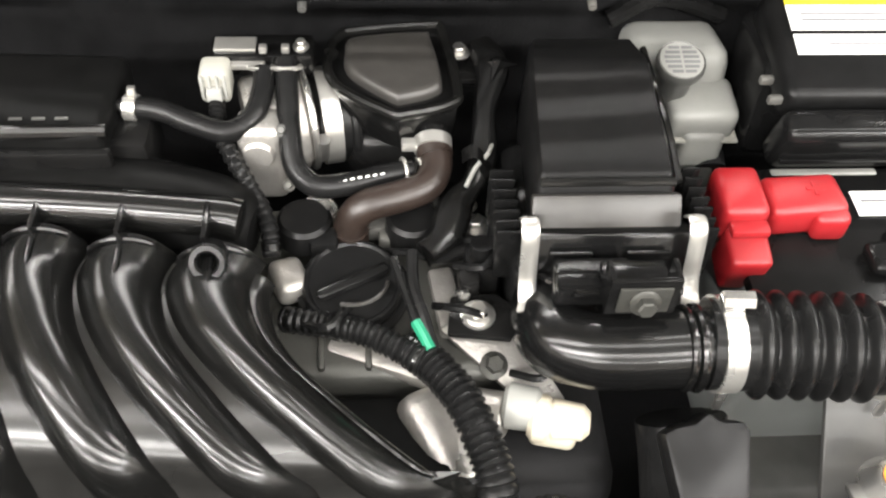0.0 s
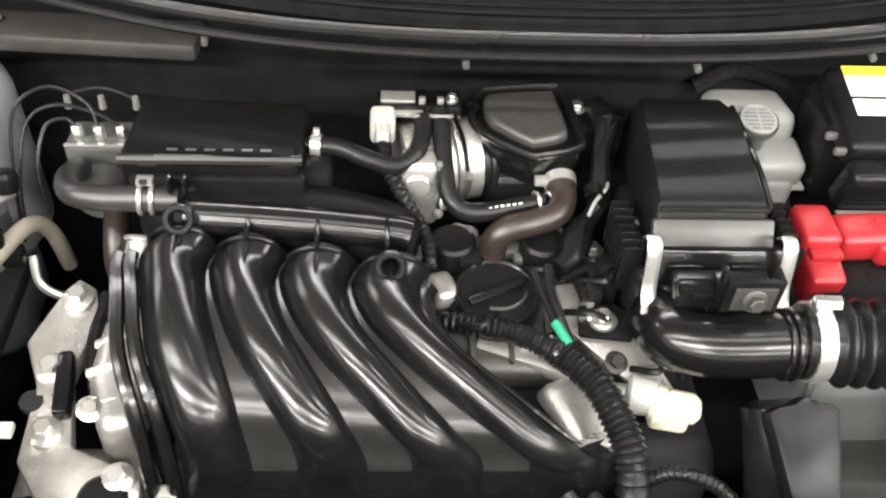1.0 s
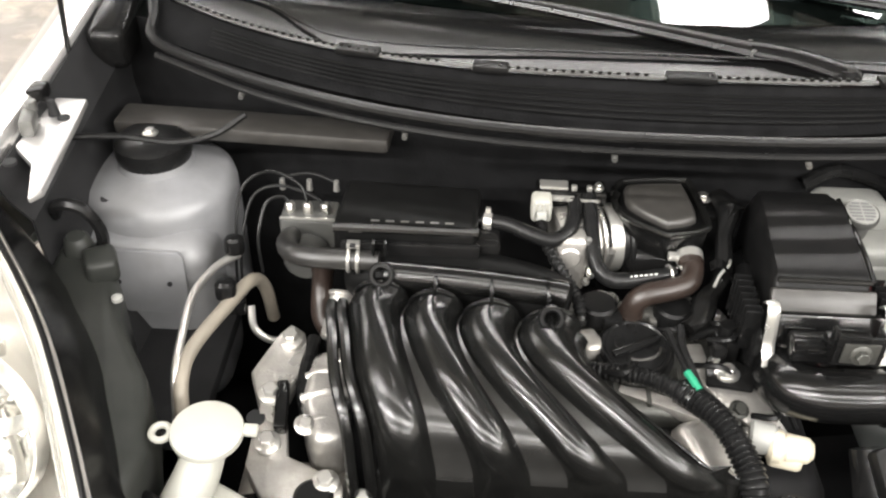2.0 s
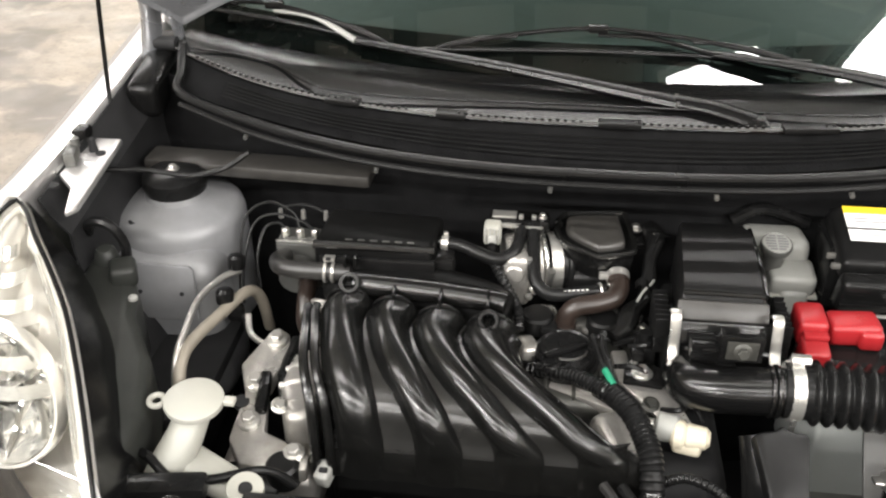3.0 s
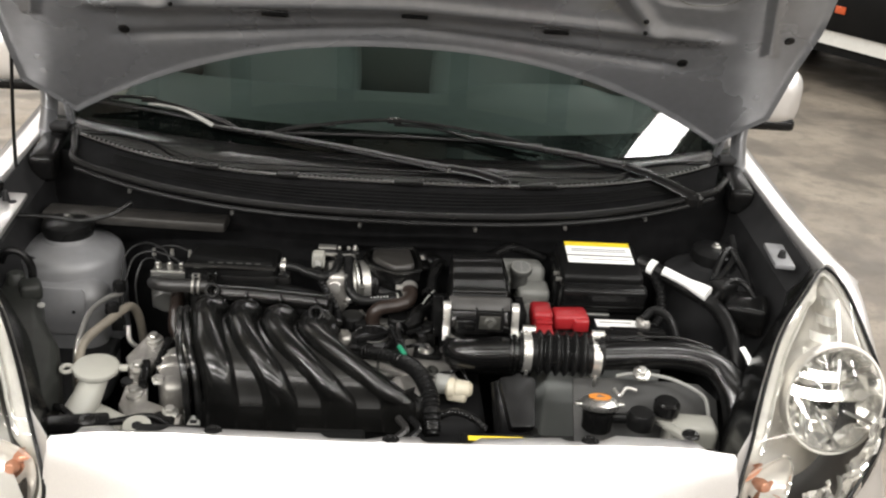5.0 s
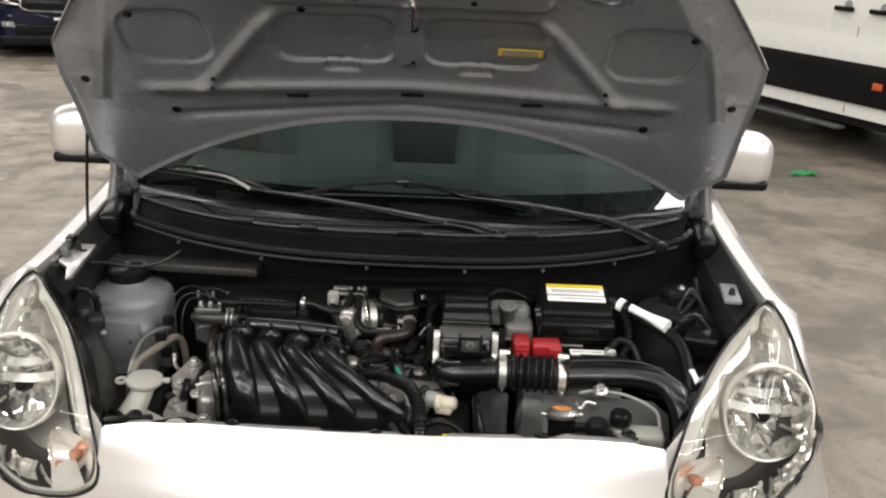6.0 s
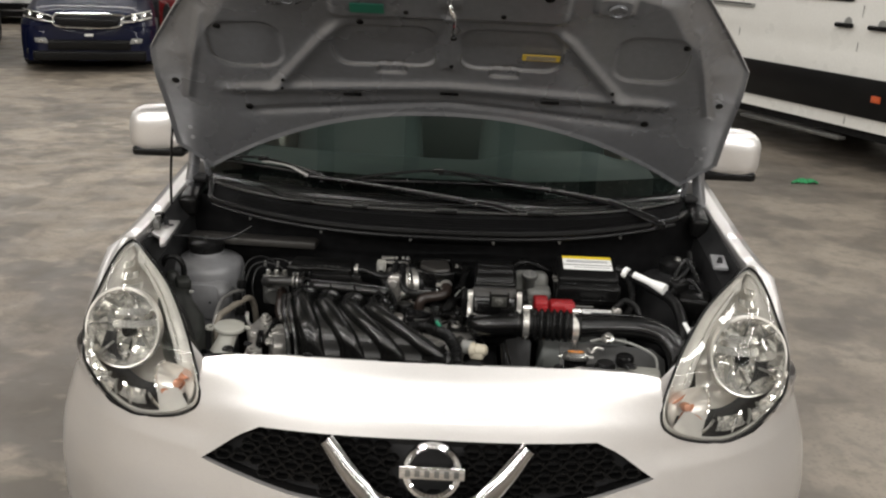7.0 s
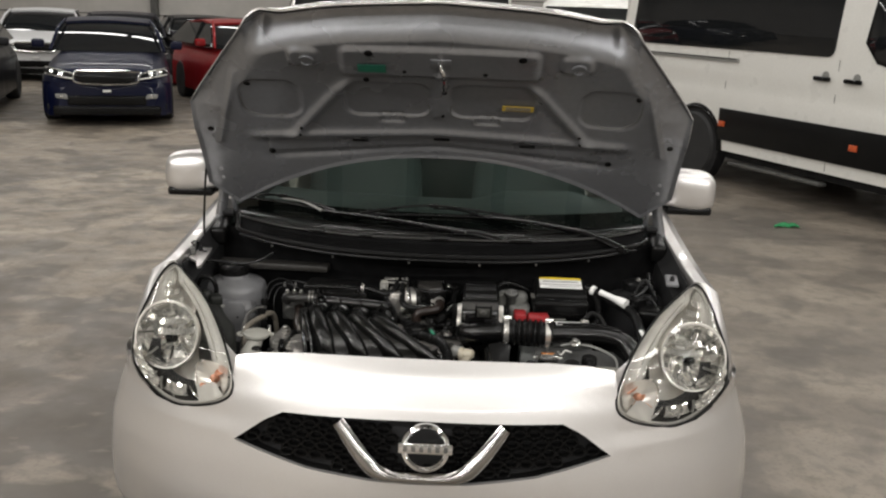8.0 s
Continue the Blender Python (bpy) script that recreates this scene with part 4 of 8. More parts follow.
def headlight(s):
    out = [V(X0 + s * x, y, z) for x, y, z in closed_spline(HL, 68)]
    n = V(s * 0.36, -0.80, 0.48).normalized()
    f = V(s * 0.16, -0.94, 0.30).normalized()
    mid_p = V(X0 + s * 0.648, 0.235, 0.715)

    def band(i0, i1, a, b, depth, nu=24, nv=6):
        """A sheet that follows the lens edge from sample i0 to i1, drawn in from a to b of the way to the middle."""
        def g(u, v):
            k = i0 + (i1 - i0) * u
            p = out[int(k) % 68].lerp(out[(int(k) + 1) % 68], k - int(k))
            lo, hi = (a(u), b(u)) if callable(a) else (a, b)
            return p.lerp(mid_p, lo + (hi - lo) * v) - n * depth(u, v)
        return grid(g, nu, nv)

    h = part("headlight", patch([p - n * 0.006 for p in out], -0.130, n, 14), SILVERED, car, "large teardrop headlight with clear lens and chrome reflectors")
    part("housing_back", patch([mid_p + (p - mid_p) * 1.004 - n * 0.008 for p in out], -0.150, n, 14), BLACK, h, "black plastic back of the lamp")
    part("lens", patch(out, 0.036, n, 12), LENS, h, "clear curved lens")
    part("seal", tube([out[i] for i in range(0, 68, 2)] + [out[0]], 0.0030, 136, 8), RUBBER, h, "black rubber edge")
    part("inner_trim", tube([out[i].lerp(mid_p, 0.05) - n * 0.006 for i in list(range(0, 68, 2)) + [0]], 0.0035, 136, 8), SILVERED, h)
    c = V(X0 + s * 0.688, 0.300, 0.700)
    m = at(c, f)
    # broad silver flank between the bowl and the inner edge of the lens
    part("inner_flank", band(0, 21, lambda u: 0.06, lambda u: 0.36 + 0.26 * smooth(u, 0.0, 0.6), lambda u, v: 0.008 + 0.034 * v * v + 0.006 * math.sin(7 * v), 30, 12), SILVERED, h, "smooth silver flank inside the lens edge", 30)
    part("outer_flank", band(50, 67, lambda u: 0.05, lambda u: 0.26 - 0.04 * u, lambda u, v: 0.008 + 0.045 * v * v, 24, 8), SILVERED, h, "silver flank on the outer side", 30)
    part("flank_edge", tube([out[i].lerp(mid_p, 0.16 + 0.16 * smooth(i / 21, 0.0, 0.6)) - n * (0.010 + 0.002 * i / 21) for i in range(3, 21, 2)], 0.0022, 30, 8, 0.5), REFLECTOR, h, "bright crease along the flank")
    # faceted bowl
    rng = random.Random(5 + s)
    prof = [(0.012, -0.018), (0.030, -0.012), (0.048, -0.001), (0.064, 0.014), (0.076, 0.030), (0.085, 0.046)]
    fb = bmesh.new()
    rows = [[fb.verts.new(m @ V(r * math.cos(a), r * math.sin(a), z + (rng.uniform(-0.010, 0.010) if 0 < j < 5 else 0))) for a in [2 * math.pi * k / 18 for k in range(18)]] for j, (r, z) in enumerate(prof)]
    for ra, rb_ in zip(rows, rows[1:]):
        for k in range(18):
            fb.faces.new((ra[k], ra[(k + 1) % 18], rb_[(k + 1) % 18], rb_[k]))
    bmesh.ops.triangulate(fb, faces=fb.faces[:])
    bmesh.ops.recalc_face_normals(fb, faces=fb.faces[:])
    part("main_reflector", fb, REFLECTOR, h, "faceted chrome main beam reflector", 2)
    part("reflector_ring", lathe([(0.085, 0.044), (0.086, 0.0475), (0.0895, 0.048), (0.0915, 0.044), (0.091, 0.030), (0.085, 0.044)], m, 64), SILVERED, h, "silver ring round the reflector", 50)
    part("bulb_shade", lathe([(0.0140, 0.004), (0.0140, 0.022), (0.011, 0.027), (0, 0.028)], m @ Matrix.Translation((0, -0.010, 0)), 24), BLACK, h, "dark bulb shield")
    part("bulb_holder", lathe([(0.020, 0.006), (0.020, 0.016), (0.016, 0.021), (0, 0.022)], m @ Matrix.Translation((-s * 0.024, 0.036, 0)), 24), STEEL, h, "grey cap above the bulb")
    part("bulb_glass", lathe([(0.007, 0.0), (0.007, 0.045), (0.004, 0.050), (0, 0.051)], m @ Matrix.Translation((-s * 0.014, 0.012, 0)), 16), CHROME, h)
    for k in range(7):
        a = math.pi * (0.15 + 0.27 * k)
        part("bowl_rib", tube([m @ V(0.034 * math.cos(a), 0.034 * math.sin(a), -0.002), m @ V(0.060 * math.cos(a + 0.1), 0.060 * math.sin(a + 0.1), 0.018), m @ V(0.080 * math.cos(a + 0.15), 0.080 * math.sin(a + 0.15), 0.042)], 0.0042, 10, 6, 0.6), (BRIGHT, CHROME)[k % 2], h)
    # stepped chrome ledges under the upper tip
    for k in range(6):
        w = 0.014 + 0.007 * k
        q = V(X0 + s * (0.728 - 0.012 * k), 0.405 - 0.030 * k, 0.820 - 0.017 * k)
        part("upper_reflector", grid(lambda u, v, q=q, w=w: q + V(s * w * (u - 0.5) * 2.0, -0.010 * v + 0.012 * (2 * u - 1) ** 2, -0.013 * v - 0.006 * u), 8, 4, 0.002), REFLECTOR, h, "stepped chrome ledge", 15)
    # turn lamp in a rounded cell
    cell = closed_spline([(0.490, 0.066, 0.700), (0.530, 0.088, 0.708), (0.568, 0.118, 0.695), (0.585, 0.128, 0.662), (0.575, 0.108, 0.630), (0.545, 0.076, 0.618), (0.505, 0.056, 0.628), (0.484, 0.052, 0.660)], 40)
    cellp = [V(X0 + s * x, y + 0.010, z) for x, y, z in cell]
    part("turn_reflector", patch(cellp, -0.035, n, 6), SILVERED, h, "silver cell of the turn lamp", 20)
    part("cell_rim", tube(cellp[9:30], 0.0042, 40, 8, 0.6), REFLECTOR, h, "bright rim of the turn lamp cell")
    m2 = at(V(X0 + s * 0.528, 0.108, 0.660), f)
    part("turn_bulb", lathe([(0.007, -0.012), (0.010, 0.000), (0.010, 0.008), (0.007, 0.014), (0, 0.016)], m2, 20), AMBER, h, "amber turn bulb")
    # reflections of the amber bulb, coloured in as small patches
    for dx, dz, a in ((0.020, -0.026, -0.3), (-0.016, 0.020, 0.5), (0.002, -0.012, 0.8)):
        part("amber_glint", patch([m2 @ V(s * dx + 0.018 * math.cos(t), dz + 0.010 * math.sin(t) + a * 0.018 * math.cos(t), 0.002) for t in [2 * math.pi * k / 14 for k in range(14)]], -0.006, n, 3), AMBER, h, "amber patch coloured in for the bulb's reflection")
    # dark lower cell with scattered chrome facets
    part("lower_chamber", band(28, 53, 0.04, 0.40, lambda u, v: 0.004 + 0.034 * math.sin(1.9 * v), 30, 8), DARK, h, "dark lower chamber")
    zig = random.Random(11)
    jit = [[zig.uniform(-0.007, 0.007) for _ in range(8)] for _ in range(30)]
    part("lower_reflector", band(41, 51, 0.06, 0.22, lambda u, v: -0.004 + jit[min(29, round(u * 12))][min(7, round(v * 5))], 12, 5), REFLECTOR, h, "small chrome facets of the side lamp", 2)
    part("lower_shelf", band(27, 33, 0.05, 0.30, lambda u, v: -0.002 + 0.010 * v, 20, 4), SILVERED, h, "smooth grey shelf under the lamp")
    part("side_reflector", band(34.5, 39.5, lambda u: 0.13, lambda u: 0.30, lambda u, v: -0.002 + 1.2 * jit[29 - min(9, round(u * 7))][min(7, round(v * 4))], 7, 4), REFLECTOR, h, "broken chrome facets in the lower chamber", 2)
    for k in (33, 37, 40, 42):
        a, b = out[k].lerp(mid_p, 0.10) - n * 0.001, out[k + 1].lerp(mid_p, 0.26) + n * 0.002
        part("chamber_rib", tube([a, a.lerp(b, 0.5) + n * 0.004, b], 0.0035, 10, 6), (GREYPL, CHROME)[k % 2], h)
    return h


headlight(-1)
headlight(1)

# wings: from the lamp's tip back to the door
def wing(s):
    def sec(u, v):
        y = 0.455 + 0.97 * u
        zt = 0.862 + 0.075 * smooth(u, 0, 0.75) + 0.012 * smooth(u, 0.6, 1.0)
        xi = 0.728 - 0.016 * smooth(u, 0.0, 0.55)
        tab = [(0.0, (xi - 0.006, zt - 0.05)), (0.12, (xi - 0.004, zt - 0.006)), (0.16, (xi, zt)), (0.30, (xi + 0.03, zt - 0.004)), (0.45, (xi + 0.066, zt - 0.03)),
               (0.62, (0.826, zt - 0.13)), (0.80, (0.850, 0.62)), (1.0, (0.865, 0.50))]
        for (a, p), (b, q) in zip(tab, tab[1:]):
            if v <= b + 1e-9:
                t = (v - a) / (b - a)
                x, z = p[0] + (q[0] - p[0]) * t, p[1] + (q[1] - p[1]) * t
                break
        if v > 0.75:                                # wheel arch
            d = 0.36 ** 2 - (y - 0.70) ** 2
            if d > 0:
                z = max(z, 0.20 + math.sqrt(d)) if v > 0.9 else z
        return V(X0 + s * x, y, z)
    w = part("wing", grid(sec, 48, 40, 0.002), SILVER, car, "silver front wing", 40)
    edge_l = [V(X0 + s * x, y, z) for x, y, z in closed_spline(HL, 68)]
    part("wing_nose", grid(lambda u, v: edge_l[(49 + round(19 * v)) % 68].lerp(sec(0, 0.80 - 0.64 * v), u) + V(s * 0.012 * math.sin(math.pi * u) * (1 - v), 0, 0), 8, 19), SILVER, w, "", 50)
    arch = tube([(X0 + s * 0.862, 0.70 + 0.355 * math.cos(a), 0.20 + 0.355 * math.sin(a)) for a in [math.pi * k / 16 for k in range(17)]], 0.012, 48, 8)
    part("arch_edge", arch, SILVER, w)
    part("lower_panel", grid(lambda u, v: V(X0 + s * 0.862, 1.06 + 0.365 * u, 0.50 - 0.36 * v), 6, 6, 0.003), SILVER, w)
    part("arch_liner", grid(lambda u, v: V(X0 + s * (0.60 + 0.225 * v), 0.70 + 0.35 * math.cos(math.pi * u), 0.20 + 0.35 * math.sin(math.pi * u)), 24, 4), DARK, w)
    return w


wing(-1)
wing(1)


def wheel(x, y, s):
    zc = 0.30 - 0.093 - 0.0087 * y
    m = at((X0 + s * x, y, zc), (s, 0, 0))
    w = part("wheel", lathe([(0.20, -0.085), (0.275, -0.09), (0.298, -0.07), (0.30, 0), (0.298, 0.07), (0.275, 0.09), (0.20, 0.085)], m, 40), TYRE, car, "black tyre on a silver rim")
    part("rim", lathe([(0.0, 0.06), (0.05, 0.066), (0.06, 0.05), (0.17, 0.062), (0.195, 0.08), (0.202, 0.078), (0.202, -0.06)], m, 40), BRIGHT, w, "silver wheel rim")


for s in (-1, 1):
    wheel(0.735, 0.70, s)
    wheel(0.735, 3.15, s)

# cabin: sides, roof, glass
def side(s):
    def f(u, v):
        y = 1.425 + 2.15 * u
        tab = [(0, 0.10), (0.5, 0.55), (0.8, 0.84), (1.0, 0.93)]
        z = lerp_table(tab, v)
        x = lerp_table([(0, 0.83), (0.5, 0.862), (0.8, 0.840), (1.0, 0.785)], v) - 0.07 * smooth(u, 0.75, 1.0)
        return V(X0 + s * x, y, z + 0.03 * u * v)
    p = part("door_side", grid(f, 30, 14, 0.004), SILVER, car, "silver doors and rear quarter")
    part("side_glass", grid(lambda u, v: V(X0 + s * (0.765 - 0.15 * v), 1.45 + 1.75 * u + 0.42 * v * (1 - u) - 0.1 * v * u, 0.945 + 0.40 * v), 10, 6, 0.004), GLASS, p, "greenish side window")
    for y in (2.05, 2.95):
        part("door_handle", box((X0 + s * 0.862, y, 0.80), (0.02, 0.15, 0.03), 0.008), SILVER, p)
    pil = [(0.690, 0.930, 0.925), (0.672, 1.15, 1.06), (0.64, 1.45, 1.25), (0.60, 1.66, 1.38)]
    part("windscreen_pillar", tube([V(X0 + s * x, y, z) for x, y, z in pil], 0.034, 24, 12, 0.7), SILVER, car, "silver windscreen pillar")
    part("roof_rail", tube([V(X0 + s * x, y, z) for x, y, z in ((0.60, 1.66, 1.38), (0.60, 2.3, 1.43), (0.585, 3.0, 1.39), (0.60, 3.5, 1.20), (0.64, 3.62, 0.95))], 0.035, 30, 10), SILVER, car)


side(-1)
side(1)
part("roof", grid(lambda u, v: V(X0 + 0.62 * (2 * u - 1), 1.63 + 1.45 * v, 1.40 + 0.055 * math.sin(math.pi * min(1, v * 0.9 + 0.1)) * 1.0 + 0.03 * (1 - (2 * u - 1) ** 2) - 0.03 * v), 20, 20, 0.02), SILVER, car, "silver roof")
def tail(u, v):
    return V(X0 + (0.64 + 0.12 * v) * (2 * u - 1), 3.10 + 0.55 * v ** 0.6, 1.37 - 1.2 * v)


part("tailgate", grid(lambda u, v: tail(u, 0.36 + 0.64 * v), 16, 12, 0.02), SILVER, car, "silver tailgate")
part("rear_window", grid(lambda u, v: tail(u, 0.36 * v), 16, 6, 0.004), PRIVACY, car, "dark tinted rear window")
part("underbody", box((X0, 1.95, 0.12), (1.55, 3.1, 0.10), 0.03), DARK, car)


def ws(u, v):
    x = 0.675 * (2 * u - 1) * (1 - 0.12 * v)
    yb = 0.775 + 0.13 * (abs(2 * u - 1)) ** 2.1
    zb = 0.905 + 0.010 * abs(2 * u - 1) ** 2
    yt = 1.60 + 0.09 * (2 * u - 1) ** 2
    return V(X0 + x, yb + (yt - yb) * v, zb + (1.395 - zb) * v + 0.035 * math.sin(math.pi * v))


part("windscreen", grid(ws, 36, 20), GLASS, car, "greenish windscreen glass reflecting the hall")
part("screen_band", grid(lambda u, v: ws(u, 0.07 * v) + V(0, 0.004, -0.006), 36, 4), BLACK, car, "black ceramic band")

# cowl: leaf screen, louvres and rubber weatherstrip
def arc(x, y0, z0, k, kz, e=2.2):
    a = abs(x) / 0.65
    return V(X0 + x, y0 + k * a ** e, z0 + kz * a ** e)


def cowl(u, v):
    x = 0.655 * (2 * u - 1)
    a = arc(x, 0.643, 0.902, 0.180, 0.012, 3.0)
    b = arc(x, 0.785, 0.907, 0.130, 0.008)
    p = a.lerp(b, v)
    p.z += 0.006 * math.sin(math.pi * v)
    return p


cw = part("cowl_panel", grid(cowl, 90, 16, 0.004), COWL, car, "dark grey plastic cowl panel below the windscreen")
part("cowl_front", grid(lambda u, v: arc(0.65 * (2 * u - 1), 0.643, 0.899, 0.180, 0.012, 3.0).lerp(arc(0.62 * (2 * u - 1), 0.600, 0.860, 0.150, 0.03), v), 60, 6, 0.003), FELT, cw)
edge = part("cowl_lip", tube([arc(x, 0.640, 0.907, 0.180, 0.012, 3.0) for x in [-0.62 + 0.124 * k for k in range(11)]], 0.0034, 60, 8, 0.6), PALE_BLACK, cw, "worn lip of the cowl")
teeth = []
for k in range(120):
    x = -0.6 + 0.01 * k
    if -0.03 < x < 0.03 or 0.2 < x < 0.27 or -0.26 < x < -0.2:
        continue
    teeth.append(box(arc(x, 0.638, 0.9115, 0.180, 0.012, 3.0), (0.0042, 0.004, 0.003), 0))
tagged(part("lip_teeth", join(*teeth), BLACK, cw), kind="stuff")
for x, w in ((0.01, 0.055), (-0.21, 0.04), (0.25, 0.07), (-0.36, 0.05)):
    p = arc(x, 0.640, 0.908, 0.180, 0.012, 3.0)
    part("cowl_tab", box(p, (w, 0.018, 0.008), 0.002, Matrix.Rotation(0.5 * x, 4, "Z")), TEXT_BLACK, cw)

# stepped edge of the smooth cowl top, rising into a cover at either corner
for s in (-1, 1):
    step = [arc(s * x, y, 0.913, 0.02, 0.008, 2.0) for x, y in ((0.0, 0.684), (0.14, 0.682), (0.28, 0.678), (0.38, 0.686), (0.43, 0.715), (0.48, 0.760), (0.54, 0.785), (0.62, 0.795))]
    part("cowl_step", tube(step, 0.0028, 60, 8, 0.6), COWL, cw, "stepped edge of the smooth cowl top")
for k in range(5):                                 # louvre slats below the lip
    q = (k + 0.7) / 5.5
    line = [arc(x, 0.634, 0.894, 0.176, 0.014, 3.0).lerp(arc(x, 0.596, 0.872, 0.150, 0.03), q) + V(0, -0.003, 0.003) for x in [-0.54 + 0.09 * i for i in range(13)]]
    part("louvre_slat", tube(line, 0.0017, 60, 6, 0.5), MATTE, cw)

strip_line = [arc(x, 0.568, 0.872, 0.165, 0.028, 2.6) for x in [-0.60 + 0.12 * k for k in range(11)]]
ends_l = [V(-0.602, 0.765, 0.905), V(-0.612, 0.81, 0.93)]
sealp = part("weatherstrip", tube(ends_l[::-1] + strip_line[0:] + [V(0.665, 0.76, 0.90)], 0.0062, 96, 10), RUBBER, car, "black rubber bonnet weatherstrip")
part("weatherstrip_lip", tube([p + V(0, -0.014, -0.009) for p in strip_line], 0.0042, 80, 8), RUBBER, sealp)
for x in (-0.49, -0.30, -0.075, 0.13, 0.295, 0.452):
    p = arc(x, 0.558, 0.855, 0.165, 0.028, 2.6)
    part("strip_clip", cyl(p, p + V(0, -0.008, -0.002), 0.0035, 0.003, 10), GREYPART, sealp)

# wipers
def wiper(pivot, knuckle, hook, bend, clip, a, b, end):
    """Arm from its pivot over the knuckle to the hooked end at the clip; the blade runs from a to b."""
    pivot, knuckle, hook, bend, clip, a, b = map(Vector, (pivot, knuckle, hook, bend, clip, a, b))
    w = part("wiper", tube([knuckle, knuckle.lerp(hook, 0.5) + V(0, 0, 0.004), hook], lambda u: 0.0165 - 0.0085 * u, 24, 10, 0.55, (0, 0, 1)), COWL, car, "black wiper arm with its blade parked low")
    part("arm_head", tube([pivot, pivot.lerp(knuckle, 0.5) + V(0, 0, 0.004), knuckle + V(0, 0, 0.001)], lambda u: 0.017 - 0.003 * u, 14, 12, 0.65, (0, 0, 1)), BLACK, w, "black arm head on its pivot")
    part("knuckle_pin", cyl(knuckle + V(0, -0.014, 0.002), knuckle + V(0, 0.014, 0.002), 0.0045, None, 12), GREYPART, w)
    part("arm_end", tube([hook, bend, clip], lambda u: 0.0062 - 0.0015 * u, 18, 8, 0.6, (0, 0, 1)), end, w, "hooked end of the arm")
    part("pivot_cap", lathe([(0.020, 0), (0.020, 0.014), (0.013, 0.02), (0, 0.021)], at(pivot - V(0, 0, 0.012)), 20), BLACK, w)
    part("blade", tube([a, a.lerp(b, 0.5) + V(0, 0.004, 0.003), b], 0.0042, 24, 8, 0.7), RUBBER, w)
    up = V(0, 0.006, 0.013)
    br = part("bridge", tube([a.lerp(clip, 0.10), a.lerp(clip, 0.55) + up * 0.7, clip + up * 0.6, clip.lerp(b, 0.45) + up * 0.7, clip.lerp(b, 0.90)], 0.0036, 36, 8), BLACK, w)
    part("blade_clip", box(clip + up * 0.6, (0.030, 0.012, 0.012), 0.003), BLACK, br)
    for c in (a, b):
        part("claw", tube([clip.lerp(c, 0.45) + up * 0.4, clip.lerp(c, 0.65) + up * 0.65, clip.lerp(c, 0.88) + up * 0.1], 0.0028, 12, 6), BLACK, br)


wiper((0.205, 0.670, 0.905), (0.107, 0.703, 0.914), (-0.351, 0.825, 0.937), (-0.418, 0.861, 0.957), (-0.487, 0.879, 0.960), (-0.624, 0.902, 0.955), (-0.283, 0.814, 0.934), GREYPL)
wiper((0.574, 0.672, 0.892), (0.453, 0.762, 0.919), (0.165, 0.813, 0.942), (0.075, 0.828, 0.956), (0.002, 0.831, 0.957), (-0.255, 0.811, 0.934), (0.298, 0.813, 0.936), GLOSS)

# bonnet, opened on its hinges
HY, HZ = 0.84, 0.93


def bonnet_point(x, r, lift=0.0):
    """x from the middle line, r metres from the hinge line up the open bonnet."""
    t = radians(59 - 10 * max(0, r - 0.25) / 0.62 - 2.0 * (abs(x) / 0.6) ** 2)
    n = V(0, -math.sin(t), -math.cos(t))
    return V(X0 + x, HY - r * math.cos(t), HZ + r * math.sin(t)) + n * lift


def bonnet_span(x):
    a = min(1, abs(x) / 0.63)
    r0 = 0.243 - 0.213 * a ** 2.2
    r1 = lerp_table([(0, 0.828), (0.25, 0.811), (0.31, 0.803), (0.385, 0.788), (0.44, 0.774), (0.497, 0.756), (0.712, 0.432), (0.72, 0.42)], abs(x))
    if abs(x) > 0.63:
        r0 = 0.03 + (abs(x) - 0.63) / 0.085 * 0.09
    return r0, max(r1, r0 + 1e-3)


def nose_drop(ax, r):
    """How far the panel falls away towards its front edge and flanks."""
    d = bonnet_span(ax)[1] - r
    front = (0.072 * (1 - smooth(d, 0.035, 0.115)) - 0.036 * (1 - smooth(d, 0.0, 0.035))) * (1 - smooth(ax, 0.46, 0.52))
    return front + 0.036 * smooth(ax + 0.60 * max(0, r - 0.43), 0.60, 0.70) * smooth(r, 0.34, 0.48)


